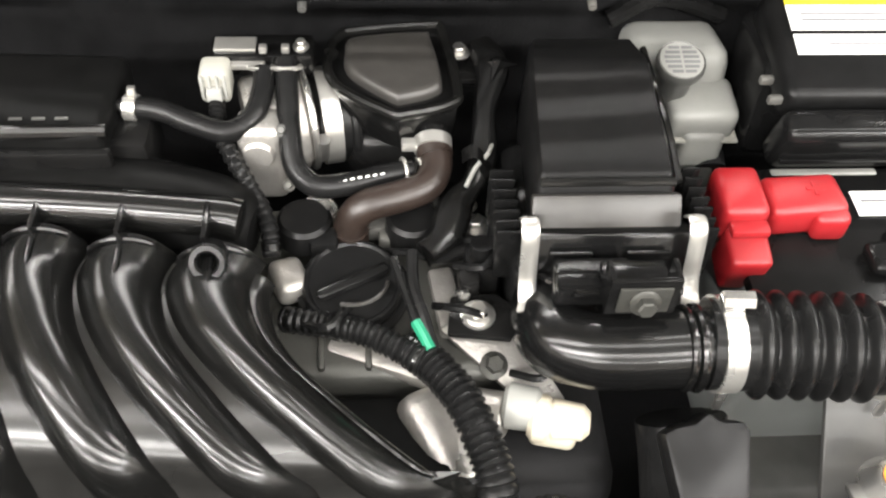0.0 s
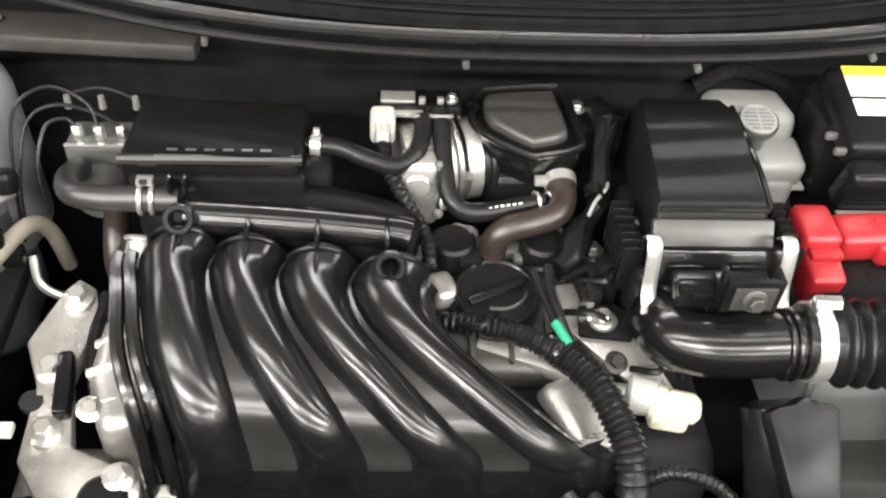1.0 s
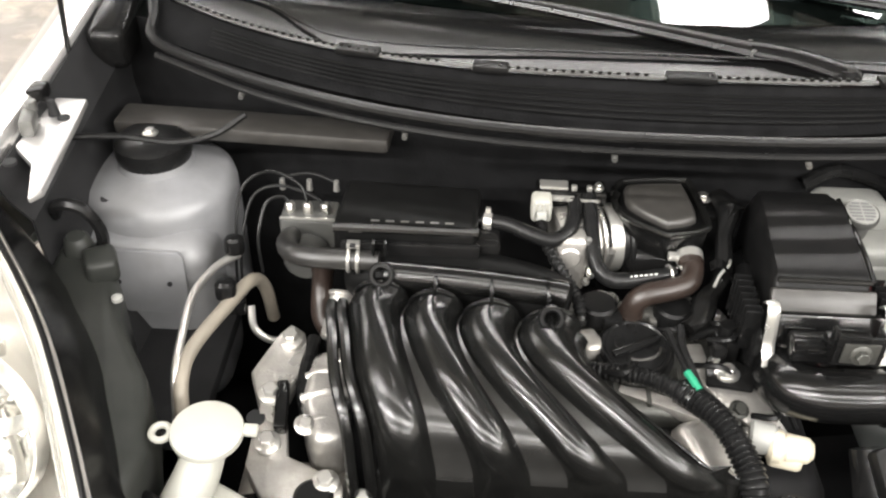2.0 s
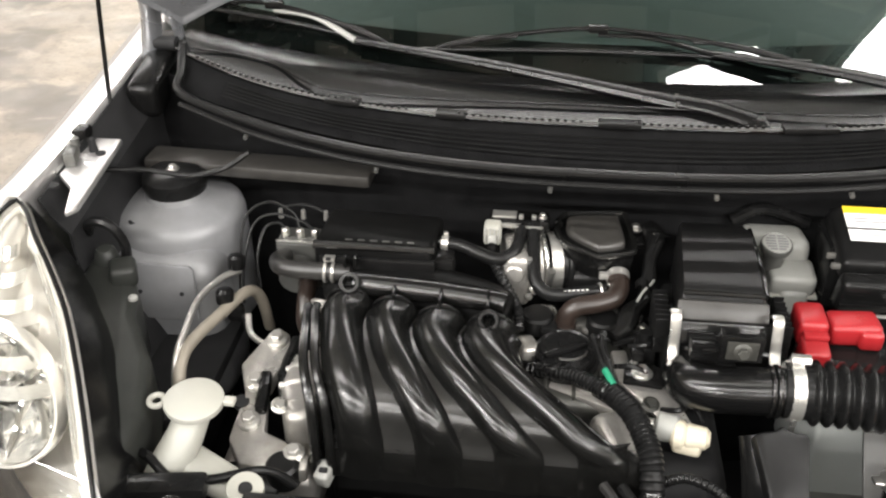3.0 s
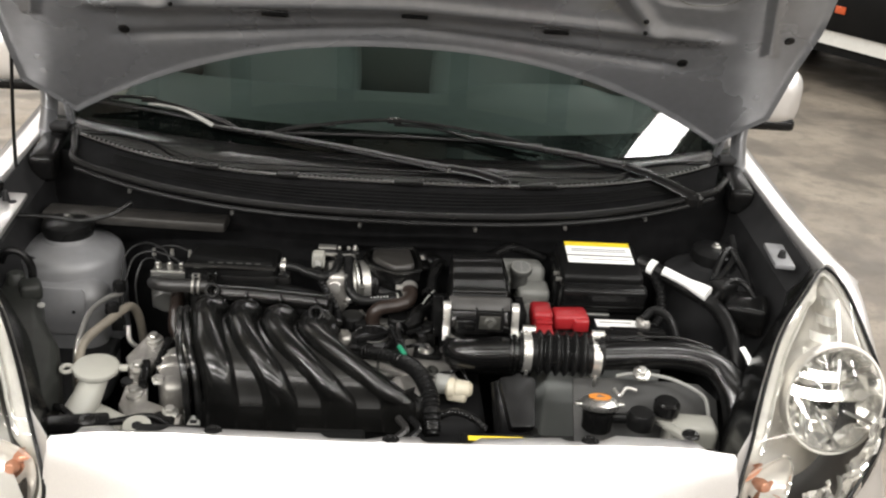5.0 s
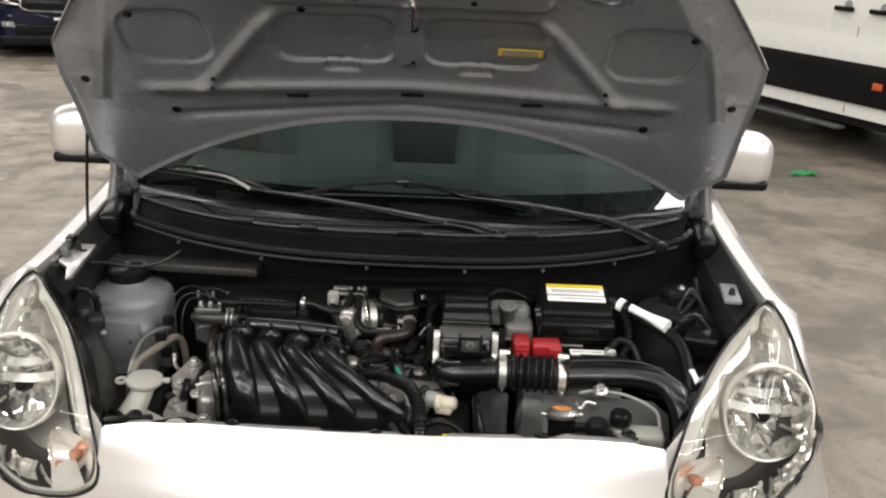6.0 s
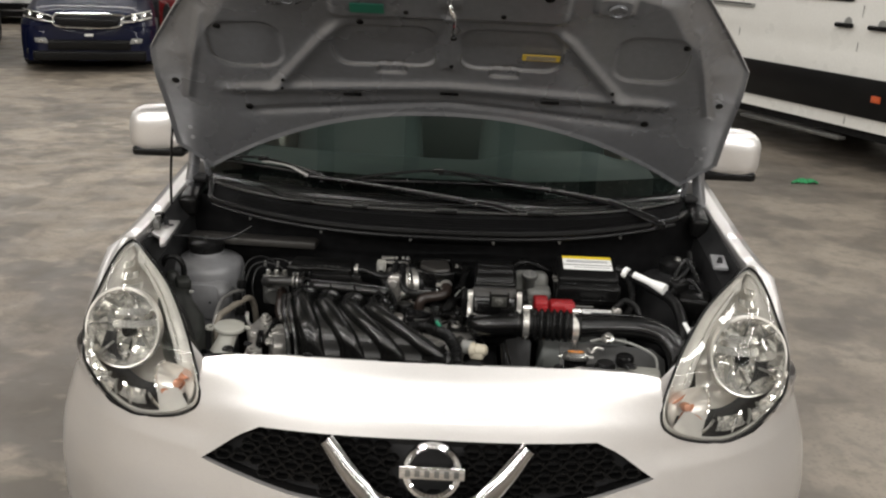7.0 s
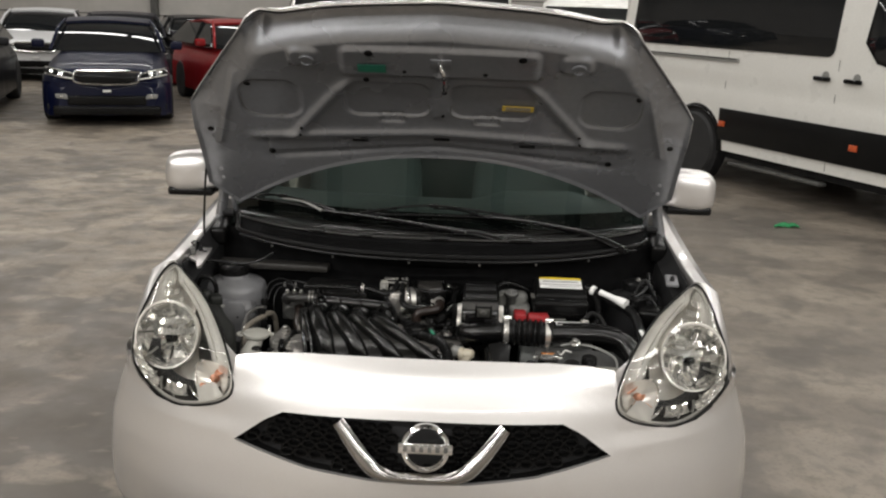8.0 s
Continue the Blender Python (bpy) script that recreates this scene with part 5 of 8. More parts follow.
def press(x, r):
    """Relief of the pressed inner panel: plus stands proud."""
    ax = abs(x)
    h = 0.0
    def pan(cx, cr, wx, wr, depth, soft=0.018, skew=0.0):
        d = max(abs(ax - cx - skew * (r - cr)) - wx, abs(r - cr) - wr)
        return -depth * (1 - smooth(d, -soft, soft))
    def step(d, w):
        return 1 - smooth(d, -w, w)
    def cut(px, pr, rad):                            # distance to a rounded box
        qx, qr = max(px + rad, 0), max(pr + rad, 0)
        return math.hypot(qx, qr) + min(max(px + rad, pr + rad), 0) - rad
    # two sunk pads with rounded corners, each with a drain notch
    h -= 0.007 * step(cut(abs(ax - 0.148) - 0.122, abs(r - 0.475) - 0.066, 0.045), 0.004)
    h -= 0.006 * step(cut(abs(ax - 0.135) - 0.035, abs(r - 0.400) - 0.016, 0.006), 0.005)
    # outer pads, cut off by a slanting rib
    d = max(cut(abs(ax - 0.475) - 0.085, abs(r - 0.470) - 0.075, 0.05), 0.80 * (0.385 - ax) + 0.60 * (0.42 - r))
    h -= 0.005 * step(d, 0.007)
    h += 0.012 * math.exp(-((0.80 * (ax - 0.352) + 0.60 * (r - 0.42)) / 0.016) ** 2) * smooth(r, 0.30, 0.34) * (1 - smooth(r, 0.52, 0.57))
    # ridges
    h += 0.010 * math.exp(-((r - 0.345 + 0.05 * ax) / 0.016) ** 2) * (1 - smooth(ax, 0.50, 0.58))
    h -= 0.006 * math.exp(-((r - 0.285 + 0.10 * ax) / 0.012) ** 2) * (1 - smooth(ax, 0.45, 0.55))
    h += pan(0.0, 0.50, 0.012, 0.09, -0.007, 0.012)
    h += 0.012 * step(cut(ax - 0.262, abs(r - 0.633) - 0.055, 0.02), 0.010)
    h += 0.010 * step(cut(abs(ax - 0.36) - 0.040, abs(r - 0.648) - 0.032, 0.02), 0.008)
    h += pan(0.605, 0.43, 0.006, 0.14, -0.007, 0.014, -0.30)
    return h


def inner(u, v):
    x = 0.712 * (2 * u - 1)
    r0, r1 = bonnet_span(x)
    r = r0 + (r1 - r0) * v
    edge = min(r - r0, r1 - r, (0.715 - abs(x)) * 0.8)
    return bonnet_point(x, r, press(x, r) * smooth(edge, 0.0, 0.05) - nose_drop(abs(x), r) + 0.004 * (1 - smooth(edge, 0.0, 0.014)))


def outer_skin(u, v):
    x = 0.715 * (2 * u - 1)
    r0, r1 = bonnet_span(x)
    r = r0 + (r1 - r0) * v
    edge = min(r - r0, r1 - r, max(0.0, 0.715 - abs(x)) * 0.8)
    return bonnet_point(x, r, -0.004 - nose_drop(abs(x), r) - 0.012 * smooth(edge, 0, 0.05))


bonnet = part("bonnet", grid(lambda u, v: outer_skin(u, v), 80, 40, -0.004), SILVER, car, "open silver bonnet seen from its pressed underside", 40)
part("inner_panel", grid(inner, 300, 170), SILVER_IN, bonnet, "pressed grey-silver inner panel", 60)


def on_bonnet(x, r, lift=0.0):
    p = bonnet_point(x, r, press(x, r) - nose_drop(abs(x), r) + lift)
    q = bonnet_point(x, r + 0.02, press(x, r) - nose_drop(abs(x), r + 0.02) + lift)
    e = (q - p).normalized()
    return Matrix.Translation(p) @ Matrix((V(1, 0, 0), e, V(1, 0, 0).cross(e))).transposed().to_4x4()


def decal(x, r, w, h, turn=0.0):
    m = on_bonnet(x, r, 0.008) @ Matrix.Rotation(turn, 4, "Z")
    return box((0, 0, 0), (w, h, 0.0015), 0, None) , m


for nm, x, r, w, h, mt, lab, turn in (("green_sticker", -0.180, 0.621, 0.075, 0.030, GREENST, "dark green sticker", 0.0), ("yellow_sticker", 0.218, 0.458, 0.088, 0.020, DULLYELLOW, "yellow warning sticker", -0.02)):
    b0, m = decal(x, r, w, h, turn)
    st = part(nm, moved(b0, m), mt, bonnet, lab)
    if nm == "yellow_sticker":
        for k in range(3):
            part("print_bar", moved(box((0, 0, 0), (0.07, 0.0025, 0.0008), 0), m @ Matrix.Translation((0, 0.005 - 0.005 * k, 0.0012))), INK, st)
for x, r, a in ((-0.186, 0.675, 0.011), (0.216, 0.669, 0.011), (-0.201, 0.556, 0.008), (0.121, 0.602, 0.006), (-0.095, 0.604, 0.006), (0.011, 0.515, 0.008), (-0.531, 0.530, 0.009), (0.545, 0.520, 0.009), (-0.667, 0.342, 0.009), (0.666, 0.330, 0.009),
                (-0.500, 0.252, 0.010), (0.500, 0.248, 0.010), (-0.40, 0.36, 0.005), (0.40, 0.36, 0.005), (-0.405, 0.335, 0.004), (0.405, 0.335, 0.004), (0.008, 0.42, 0.005)):
    part("panel_plug", lathe([(a, 0), (a, 0.0025), (a * 0.7, 0.004), (0, 0.004)], on_bonnet(x, r, -0.001), 16), BLACK, bonnet, "small black plug")
for x in (-0.235, 0.005, 0.255):
    part("panel_slot", moved(box((0, 0, 0), (0.046, 0.008, 0.005), 0.002), on_bonnet(x, 0.322 - 0.06 * abs(x), 0.002)), BLACK, bonnet)
# thin dark tubes draw the shade in the creases round the pads
for s in (-1, 1):
    for pts in ([(0.032, 0.452), (0.030, 0.430), (0.045, 0.413), (0.075, 0.408), (0.100, 0.406), (0.104, 0.386), (0.165, 0.386), (0.170, 0.406), (0.225, 0.410), (0.255, 0.420), (0.268, 0.445), (0.270, 0.475)],
                [(0.558, 0.50), (0.559, 0.455), (0.548, 0.422), (0.515, 0.400), (0.470, 0.397), (0.445, 0.405)]):
        part("pad_shade_line", tube([bonnet_point(s * x, r, press(s * x, r) - nose_drop(x, r) + 0.0015) for x, r in pts], 0.0010, 60, 6), GREYPART, bonnet)
for x in (-0.352, 0.365):
    part("buffer", lathe([(0.021, 0), (0.020, 0.006), (0.014, 0.006), (0.013, 0.002), (0, 0.002)], on_bonnet(x, 0.643, 0.001), 24), SILVER_IN, bonnet, "round buffer seat")
m = on_bonnet(0.012, 0.600)
stk = part("striker", moved(tube([(-0.008, 0.05, 0), (-0.008, 0.05, 0.02), (0, 0.03, 0.034), (0, -0.03, 0.034), (0.004, -0.045, 0.0)], 0.005, 24, 10), m), CHROME, bonnet, "bright steel striker loop")
part("striker_plate", moved(box((-0.01, 0.04, 0.001), (0.055, 0.035, 0.004), 0.001), m), SILVER_IN, stk)
part("bonnet_edge", tube([bonnet_point(x, bonnet_span(x)[0], -0.012) for x in [-0.62 + 0.062 * k for k in range(21)]], 0.004, 80, 8), SILVER, bonnet, "folded rear edge")
for s in (-1, 1):
    neck = spline([(0.663, 0.742, 1.098), (0.668, 0.770, 1.055), (0.677, 0.803, 1.010), (0.685, 0.825, 0.965), (0.697, 0.840, 0.920), (0.708, 0.838, 0.860), (0.715, 0.832, 0.800)], 36)
    wide = [(0, 0.021), (0.17, 0.021), (0.36, 0.013), (0.7, 0.0135), (1, 0.011)]
    hg = part("bonnet_hinge", grid(lambda u, v: V(X0 + s * neck[round(36 * v)].x, neck[round(36 * v)].y, neck[round(36 * v)].z) + V((2 * u - 1) * lerp_table(wide, v), 0.010 * abs(2 * u - 1) ** 2.5, 0), 10, 36, 0.004), SILVER_IN, car, "painted steel gooseneck bonnet hinge", 40)
    for z, y in ((1.080, 0.752), (1.050, 0.772)):
        part("hinge_bolt", bolt((X0 + s * 0.666, y - 0.004, z), (0, -1, 0.2), 0.007), SILVER_IN, hg)
    part("hinge_pin", cyl((X0 + s * 0.655, 0.842, 0.915), (X0 + s * 0.690, 0.846, 0.915), 0.011, None, 16), DARK, hg)
    part("hinge_link", box((X0 + s * 0.655, 0.850, 0.945), (0.012, 0.020, 0.060), 0.004, pose(0, 0, 0, 20)), SILVER_IN, hg, "short painted link beside the pin")
part("prop_rod", tube([(-0.690, 0.690, 0.815), (-0.700, 0.735, 0.95), (-0.690, 0.745, 1.10), (-0.672, 0.722, 1.155)], 0.0034, 30, 10), BLACK, car, "thin black bonnet stay rod")

# door mirrors
for s in (-1, 1):
    mc = V(X0 - 0.014 + s * 0.866, 1.17, 0.982)
    def shell(u, v, s=s, mc=mc):
        a, b = 2 * math.pi * u, math.pi * v
        ca, sa = math.cos(a), math.sin(a)
        q = lambda t, e: math.copysign(abs(t) ** e, t)
        sx = math.sin(b) ** 0.6
        return mc + V(0.095 * q(ca, 0.6) * sx * 1.0, -0.06 * math.cos(b) + 0.02 * s * 0, 0.076 * q(sa, 0.65) * sx - 0.006 * q(ca, 0.6) * s)
    mr = part("door_mirror", grid(shell, 40, 20, 0, True), SILVER, car, "silver door mirror with a black underside", 60)
    part("mirror_base", tube([(X0 + s * 0.755, 1.20, 0.925), (X0 + s * 0.80, 1.18, 0.928), (X0 + s * 0.86, 1.175, 0.932)], 0.026, 12, 12, 0.7), BLACK, mr, "black mirror foot")
    part("mirror_lower", box((mc.x, mc.y + 0.002, 0.918), (0.160, 0.105, 0.030), 0.012, None, 3), BLACK, mr, "black lower shell")
    part("mirror_glass", box((mc.x, mc.y + 0.064, mc.z), (0.16, 0.004, 0.11), 0.002), CHROME, mr)

# interior that shows through the glass
part("dashboard", grid(lambda u, v: V(X0 + 0.66 * (2 * u - 1), 0.96 + 0.62 * v + 0.10 * (2 * u - 1) ** 2, 0.835 + 0.035 * math.sin(math.pi * min(v, 0.6)) + 0.035 * smooth(abs(u - 0.77), 0.20, 0.08) * smooth(v, 0.5, 0.7) - 0.25 * smooth(v, 0.75, 1)), 40, 16, 0.01), DASH, car, "dark dashboard behind the windscreen")


def cushion(cx, cy, cz, wx, wy, wz, lean):
    """A padded, rounded block."""
    q = lambda t, e: math.copysign(abs(t) ** e, t)
    def f(u, v):
        a, b = 2 * math.pi * u, math.pi * v
        sb = math.sin(b) ** 0.55
        p = V(wx * q(math.cos(a), 0.6) * sb, wy * q(math.sin(a), 0.7) * sb, -wz * q(math.cos(b), 0.6))
        p.x *= 1 - 0.22 * max(0, p.z / wz) ** 2
        return V(cx + p.x, cy + p.y + lean * p.z, cz + p.z)
    return grid(f, 28, 20, 0, True)


for s in (-1, 1):
    seat = part("front_seat", cushion(X0 + s * 0.36, 2.02, 0.76, 0.25, 0.09, 0.34, 0.25), SEATCLOTH, car, "dark cloth front seat", 80)
    part("headrest", cushion(X0 + s * 0.36, 2.15, 1.17, 0.14, 0.06, 0.10, 0.15), SEATCLOTH, seat, "", 80)
part("steering_wheel", ringtube((X0 + 0.36, 1.50, 0.70), (0, -0.85, 0.5), 0.18, 0.015, 36, 8), DASH, car, "dark steering wheel")
part("rear_bench", cushion(X0, 2.80, 0.80, 0.62, 0.10, 0.30, 0.2), SEATCLOTH, car, "grey rear bench", 80)
part("cabin_floor", box((X0, 2.0, 0.22), (1.4, 2.2, 0.04), 0.01), DASH, car)

# engine bay walls
part("firewall", grid(lambda u, v: arc(0.68 * (2 * u - 1), 0.70, 0.86, 0.10, 0.02) + V(0, 0.012 * math.sin(18 * u) * (1 - v) - 0.05 * smooth(v, 0.1, 0.5), -0.62 * v), 60, 24, 0.004), FELT, car, "dark firewall with sound padding")
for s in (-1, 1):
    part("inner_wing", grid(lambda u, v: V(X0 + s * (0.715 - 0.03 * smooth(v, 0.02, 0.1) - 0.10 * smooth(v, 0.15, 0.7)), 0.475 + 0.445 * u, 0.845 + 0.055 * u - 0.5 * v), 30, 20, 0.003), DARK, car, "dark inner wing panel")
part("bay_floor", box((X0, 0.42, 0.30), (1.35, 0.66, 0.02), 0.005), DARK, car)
part("radiator_support", box((X0, 0.165, 0.47), (0.98, 0.05, 0.36), 0.008), BLACK, car, "black radiator and its carrier")
part("support_beam", box((X0, 0.140, 0.672), (0.96, 0.045, 0.022), 0.005), BLACK, car)
for x, w in ((-0.10, 0.10), (0.15, 0.12), (-0.33, 0.09)):
    part("air_guide", box((X0 + x, 0.152, 0.688), (w, 0.035, 0.012), 0.004), TEXT_BLACK, car)
part("carrier_label", box((0.155, 0.122, 0.717), (0.078, 0.010, 0.001), 0), YELLOW, car, "yellow strip label")


def strut_tower(s, material, label):
    cx, cy = X0 + s * 0.610, 0.650
    prof = [(0.097, -0.17), (0.096, -0.06), (0.095, -0.012), (0.092, 0.0), (0.084, 0.008), (0.058, 0.016), (0.046, 0.022), (0.043, 0.034), (0.034, 0.036)]
    t = part("strut_tower", lathe([(r, 0.742 + h) for r, h in prof], Matrix.Translation((cx, cy, 0)), 48), material, car, label)
    part("strut_cap", lathe([(0.044, 0.772), (0.046, 0.782), (0.045, 0.794), (0.036, 0.800), (0.012, 0.802), (0, 0.802)], Matrix.Translation((cx, cy, 0)), 36), RUBBER, t, "black rubber strut mount cap")
    part("strut_nut", bolt((cx, cy, 0.802), (0, 0, 1), 0.006), STEEL, t)
    return t


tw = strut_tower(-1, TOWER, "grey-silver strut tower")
plate = [(-0.044, -0.045), (0.044, -0.045), (0.048, -0.04), (0.048, 0.036), (0.042, 0.044), (-0.042, 0.044), (-0.048, 0.036), (-0.048, -0.04)]
part("tower_plate", prism(plate, 0.006, at((-0.580, 0.531, 0.675), (0.0, -1, 0.05), (0, 0, 1)), 0.002), TOWER, tw, "raised pressing on the tower wall")
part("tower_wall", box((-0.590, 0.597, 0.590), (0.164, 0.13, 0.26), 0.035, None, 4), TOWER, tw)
for k in range(2):
    part("tower_hole", cyl((-0.552 - 0.06 * k, 0.5275, 0.675), (-0.552 - 0.06 * k, 0.523, 0.675), 0.003, None, 12), DARK, tw)
part("tower_drain", cyl((-0.632, 0.585, 0.7475), (-0.632, 0.585, 0.7515), 0.007, None, 14), DARK, tw)
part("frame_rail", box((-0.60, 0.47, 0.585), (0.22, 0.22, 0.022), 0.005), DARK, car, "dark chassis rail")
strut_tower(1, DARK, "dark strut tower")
part("cross_bar", box((-0.475, 0.690, 0.792), (0.34, 0.05, 0.020), 0.006, Matrix.Rotation(-0.06, 4, "Z")), PALE_BLACK, car, "grey cross panel in front of the firewall")
part("apron_top", prism([(-0.715, 0.640), (-0.652, 0.640), (-0.646, 0.590), (-0.632, 0.455), (-0.642, 0.440), (-0.662, 0.500), (-0.705, 0.545)], 0.010, Matrix.Translation((0, 0, 0.842)), 0.003), SILVER, car, "bright wing flange with studs")
for dx, dy in ((-0.012, -0.045), (0.010, 0.048)):
    part("apron_hole", cyl((-0.672 + dx, 0.545 + dy, 0.8505), (-0.672 + dx, 0.545 + dy, 0.8535), 0.007, None, 14), DARK, car)
part("apron_latch", join(box((-0.688, 0.565, 0.862), (0.016, 0.035, 0.020), 0.004, pose(0, 0, 0, 0, 0, 14)), cyl((-0.688, 0.580, 0.868), (-0.688, 0.580, 0.880), 0.006, None, 12)), GREYPART, car, "small steel latch on the flange")
part("apron_stud", cyl((-0.675, 0.60, 0.850), (-0.675, 0.60, 0.870), 0.007, 0.004, 10), DARK, car)
part("apron_clip", box((-0.700, 0.625, 0.862), (0.02, 0.03, 0.025), 0.005), BLACK, car)
part("apron_top", box((0.702, 0.535, 0.838), (0.036, 0.10, 0.010), 0.004, Matrix.Rotation(-0.15, 4, "Z")), TOWER, car, "grey wing flange with studs")
part("apron_stud", cyl((0.70, 0.52, 0.842), (0.70, 0.52, 0.856), 0.008, 0.005, 12), DARK, car)
for s in (-1, 1):
    part("wing_cover", box((X0 + s * 0.685, 0.83, 0.872), (0.05, 0.17, 0.06), 0.015, pose(0, 0, 0, 12, 0, 0), 3), BLACK, car, "black corner cover beside the hinge")
lc = prism([(-0.665, 0.455), (-0.655, 0.515), (-0.612, 0.512), (-0.592, 0.480), (-0.575, 0.452), (-0.555, 0.395), (-0.512, 0.330), (-0.488, 0.250), (-0.492, 0.180), (-0.530, 0.165), (-0.600, 0.300)], 0.11, Matrix.Translation((0, 0, 0.625)), 0.014, 3)
for v in lc.verts:
    v.co.z += 0.10 * (v.co.y - 0.38) + 0.006 * math.sin(38 * v.co.y)
lb = part("lamp_cover", lc, LAMPBACK, car, "dark moulded cover behind the lamp", 50)
part("cover_boss", join(cyl((-0.632, 0.495, 0.735), (-0.632, 0.493, 0.765), 0.018, 0.014, 20, 0.004), box((-0.600, 0.470, 0.745), (0.035, 0.04, 0.03), 0.008, pose(0, 0, 0, 0, 0, 25), 3)), LAMPBACK, lb)
for p in ((-0.607, 0.500, 0.750), (-0.566, 0.418, 0.742)):
    part("cover_clip", lathe([(0.006, 0), (0.006, 0.004), (0.003, 0.006), (0, 0.006)], at(p), 12), GREYPL, lb)
part("bonnet_cable", tube([(-0.665, 0.60, 0.824), (-0.61, 0.615, 0.818), (-0.55, 0.612, 0.815), (-0.50, 0.612, 0.828), (-0.465, 0.625, 0.848)], 0.004, 36, 8), RUBBER, car, "thin black release cable")
part("wing_loop", tube([(-0.665, 0.52, 0.77), (-0.645, 0.50, 0.80), (-0.618, 0.495, 0.80), (-0.605, 0.498, 0.77), (-0.61, 0.50, 0.73)], 0.007, 30, 8), RUBBER, car)

# ---- under the bonnet ----
# intake manifold with four swept runners
man = thing("intake_manifold", (-0.14, 0.36, 0.60), "glossy black plastic intake manifold with four swept runners", "intake manifold")
RT = [(-0.296, 0.435, 0.742), (-0.238, 0.428, 0.738), (-0.180, 0.421, 0.734), (-0.118, 0.414, 0.732)]
RB = [(-0.256, 0.284, 0.672), (-0.166, 0.281, 0.674), (-0.076, 0.278, 0.676), (0.018, 0.276, 0.678)]


def at_runner(k, pts):
    """Runs straight through the table, and on past its ends."""
    i = min(2, max(0, int(k)))
    return Vector(pts[i]).lerp(Vector(pts[i + 1]), k - i)


def shell_line(k):
    """The moulding's floor line under place k across it: down the slope and over the rounded front edge."""
    a, b = at_runner(k, RT) - V(0, 0, 0.004), at_runner(k, RB) - V(0, 0, 0.004)
    w = b - a
    return spline([a + V(0.004, 0.014, 0.002), a + V(-0.004, -0.012, 0.0), a + V(0.08 * w.x, -0.052, -0.001), a + V(0.40 * w.x, -0.098, -0.010), a + V(0.78 * w.x, -0.134, -0.030), b,
                   b + V(0.003, -0.010, -0.026), b + V(0.004, -0.013, -0.050)], 64)


SHELL = {}


def shell_lines(k):
    if k not in SHELL:
        SHELL[k] = shell_line(k)
    return SHELL[k]


def shell(k, v, q):
    """A point of the moulding; q from -1 to 1 over a runner gives its arch, past that the flat web."""
    j = round(v * 64)
    p = shell_lines(round(k, 5))[j]
    along = shell_lines(round(k, 5))[min(64, j + 1)] - shell_lines(round(k, 5))[max(0, j - 1)]
    across = shell_lines(round(k + 0.05, 5))[j] - p
    n = across.cross(-along).normalized() if across.length > 1e-6 else V(0, 0, 1)
    if n.z + 0.3 * -n.y < 0:
        n = -n
    tall = 0.0235 - 0.005 * smooth(v, 0.30, 0.60) - 0.013 * smooth(v, 0.62, 0.90)
    return p + n * (tall * (1 - min(1, abs(q)) ** 2.2) ** 0.9)


def half_run(v):
    return 0.485 - 0.055 * smooth(v, 0.12, 0.42) - 0.125 * smooth(v, 0.36, 0.68)


for k in range(4):
    a = Vector(RT[k])
    rn = part("runner", grid(lambda u, v, k=k: shell(k + half_run(v) * (2 * u - 1), v, 2 * u - 1), 22, 64, 0.002), RUNNER, man, "swept black runner tube")
    part("runner_rib", tube([p + V(0, -0.006, 0.0185) for p in (a + V(0, 0.004, 0.002), a + V(0, -0.010, 0.0), a + V(0, -0.026, -0.004))], 0.0022, 10, 8), GLOSS, rn)
    part("runner_collar", tube([a + V(0.0265 * math.cos(t), 0.010 - 0.004 * math.sin(t), -0.002 + 0.0235 * math.sin(t)) for t in [math.pi * j / 8 for j in range(9)]], 0.0024, 24, 8), GLOSS, rn)
    if k < 3:
        part("runner_web", grid(lambda u, v, k=k: shell(k + half_run(0.80 * v) - 0.02 + (1.04 - 2 * half_run(0.80 * v)) * u, 0.80 * v, 1), 6, 51, 0.003), WEB, man, "smooth web between two runners")
part("front_edge", grid(lambda u, v: shell(-0.36 + 3.72 * u, 0.78 + 0.22 * v, 1) + V(0, 0.0012, -0.0012), 60, 14, 0.002), RUNNER, man, "rounded front edge of the moulding")
# two raised edge ribs on either flank
for off in (0.10, 0.30):
    part("flank_rib", tube([shell(-half_run(v) - off, v, 1) + V(0, 0, 0.004 - 0.02 * off) for v in [j / 16 for j in range(2, 17)]], 0.0060, 48, 8), RUNNER, man)
part("flank_strip", grid(lambda u, v: shell(3 + half_run(0.06 + 0.94 * v) - 0.02 + 0.20 * u, round((0.06 + 0.94 * v) * 64) / 64, 1) + V(0, 0, 0.003 - 0.012 * u * u), 4, 60, 0.004), RUNNER, man, "flat flank strip")
part("lower_chamber", box((-0.122, 0.318, 0.612), (0.340, 0.088, 0.096), 0.010, pose(0, 0, 0, 0, 0, -1.5), 4), MATTE, man, "rounded lower chamber")
part("chamber_flange", box((-0.125, 0.238, 0.570), (0.37, 0.03, 0.055), 0.008), BLACK, man)
part("plenum", tube([(-0.335, 0.502, 0.718), (-0.29, 0.496, 0.727), (-0.20, 0.488, 0.727), (-0.13, 0.474, 0.725), (-0.095, 0.464, 0.722)], lambda u: 0.020 + 0.016 * math.sin(math.pi * u) ** 0.5, 36, 18), MATTE, man, "domed upper plenum")
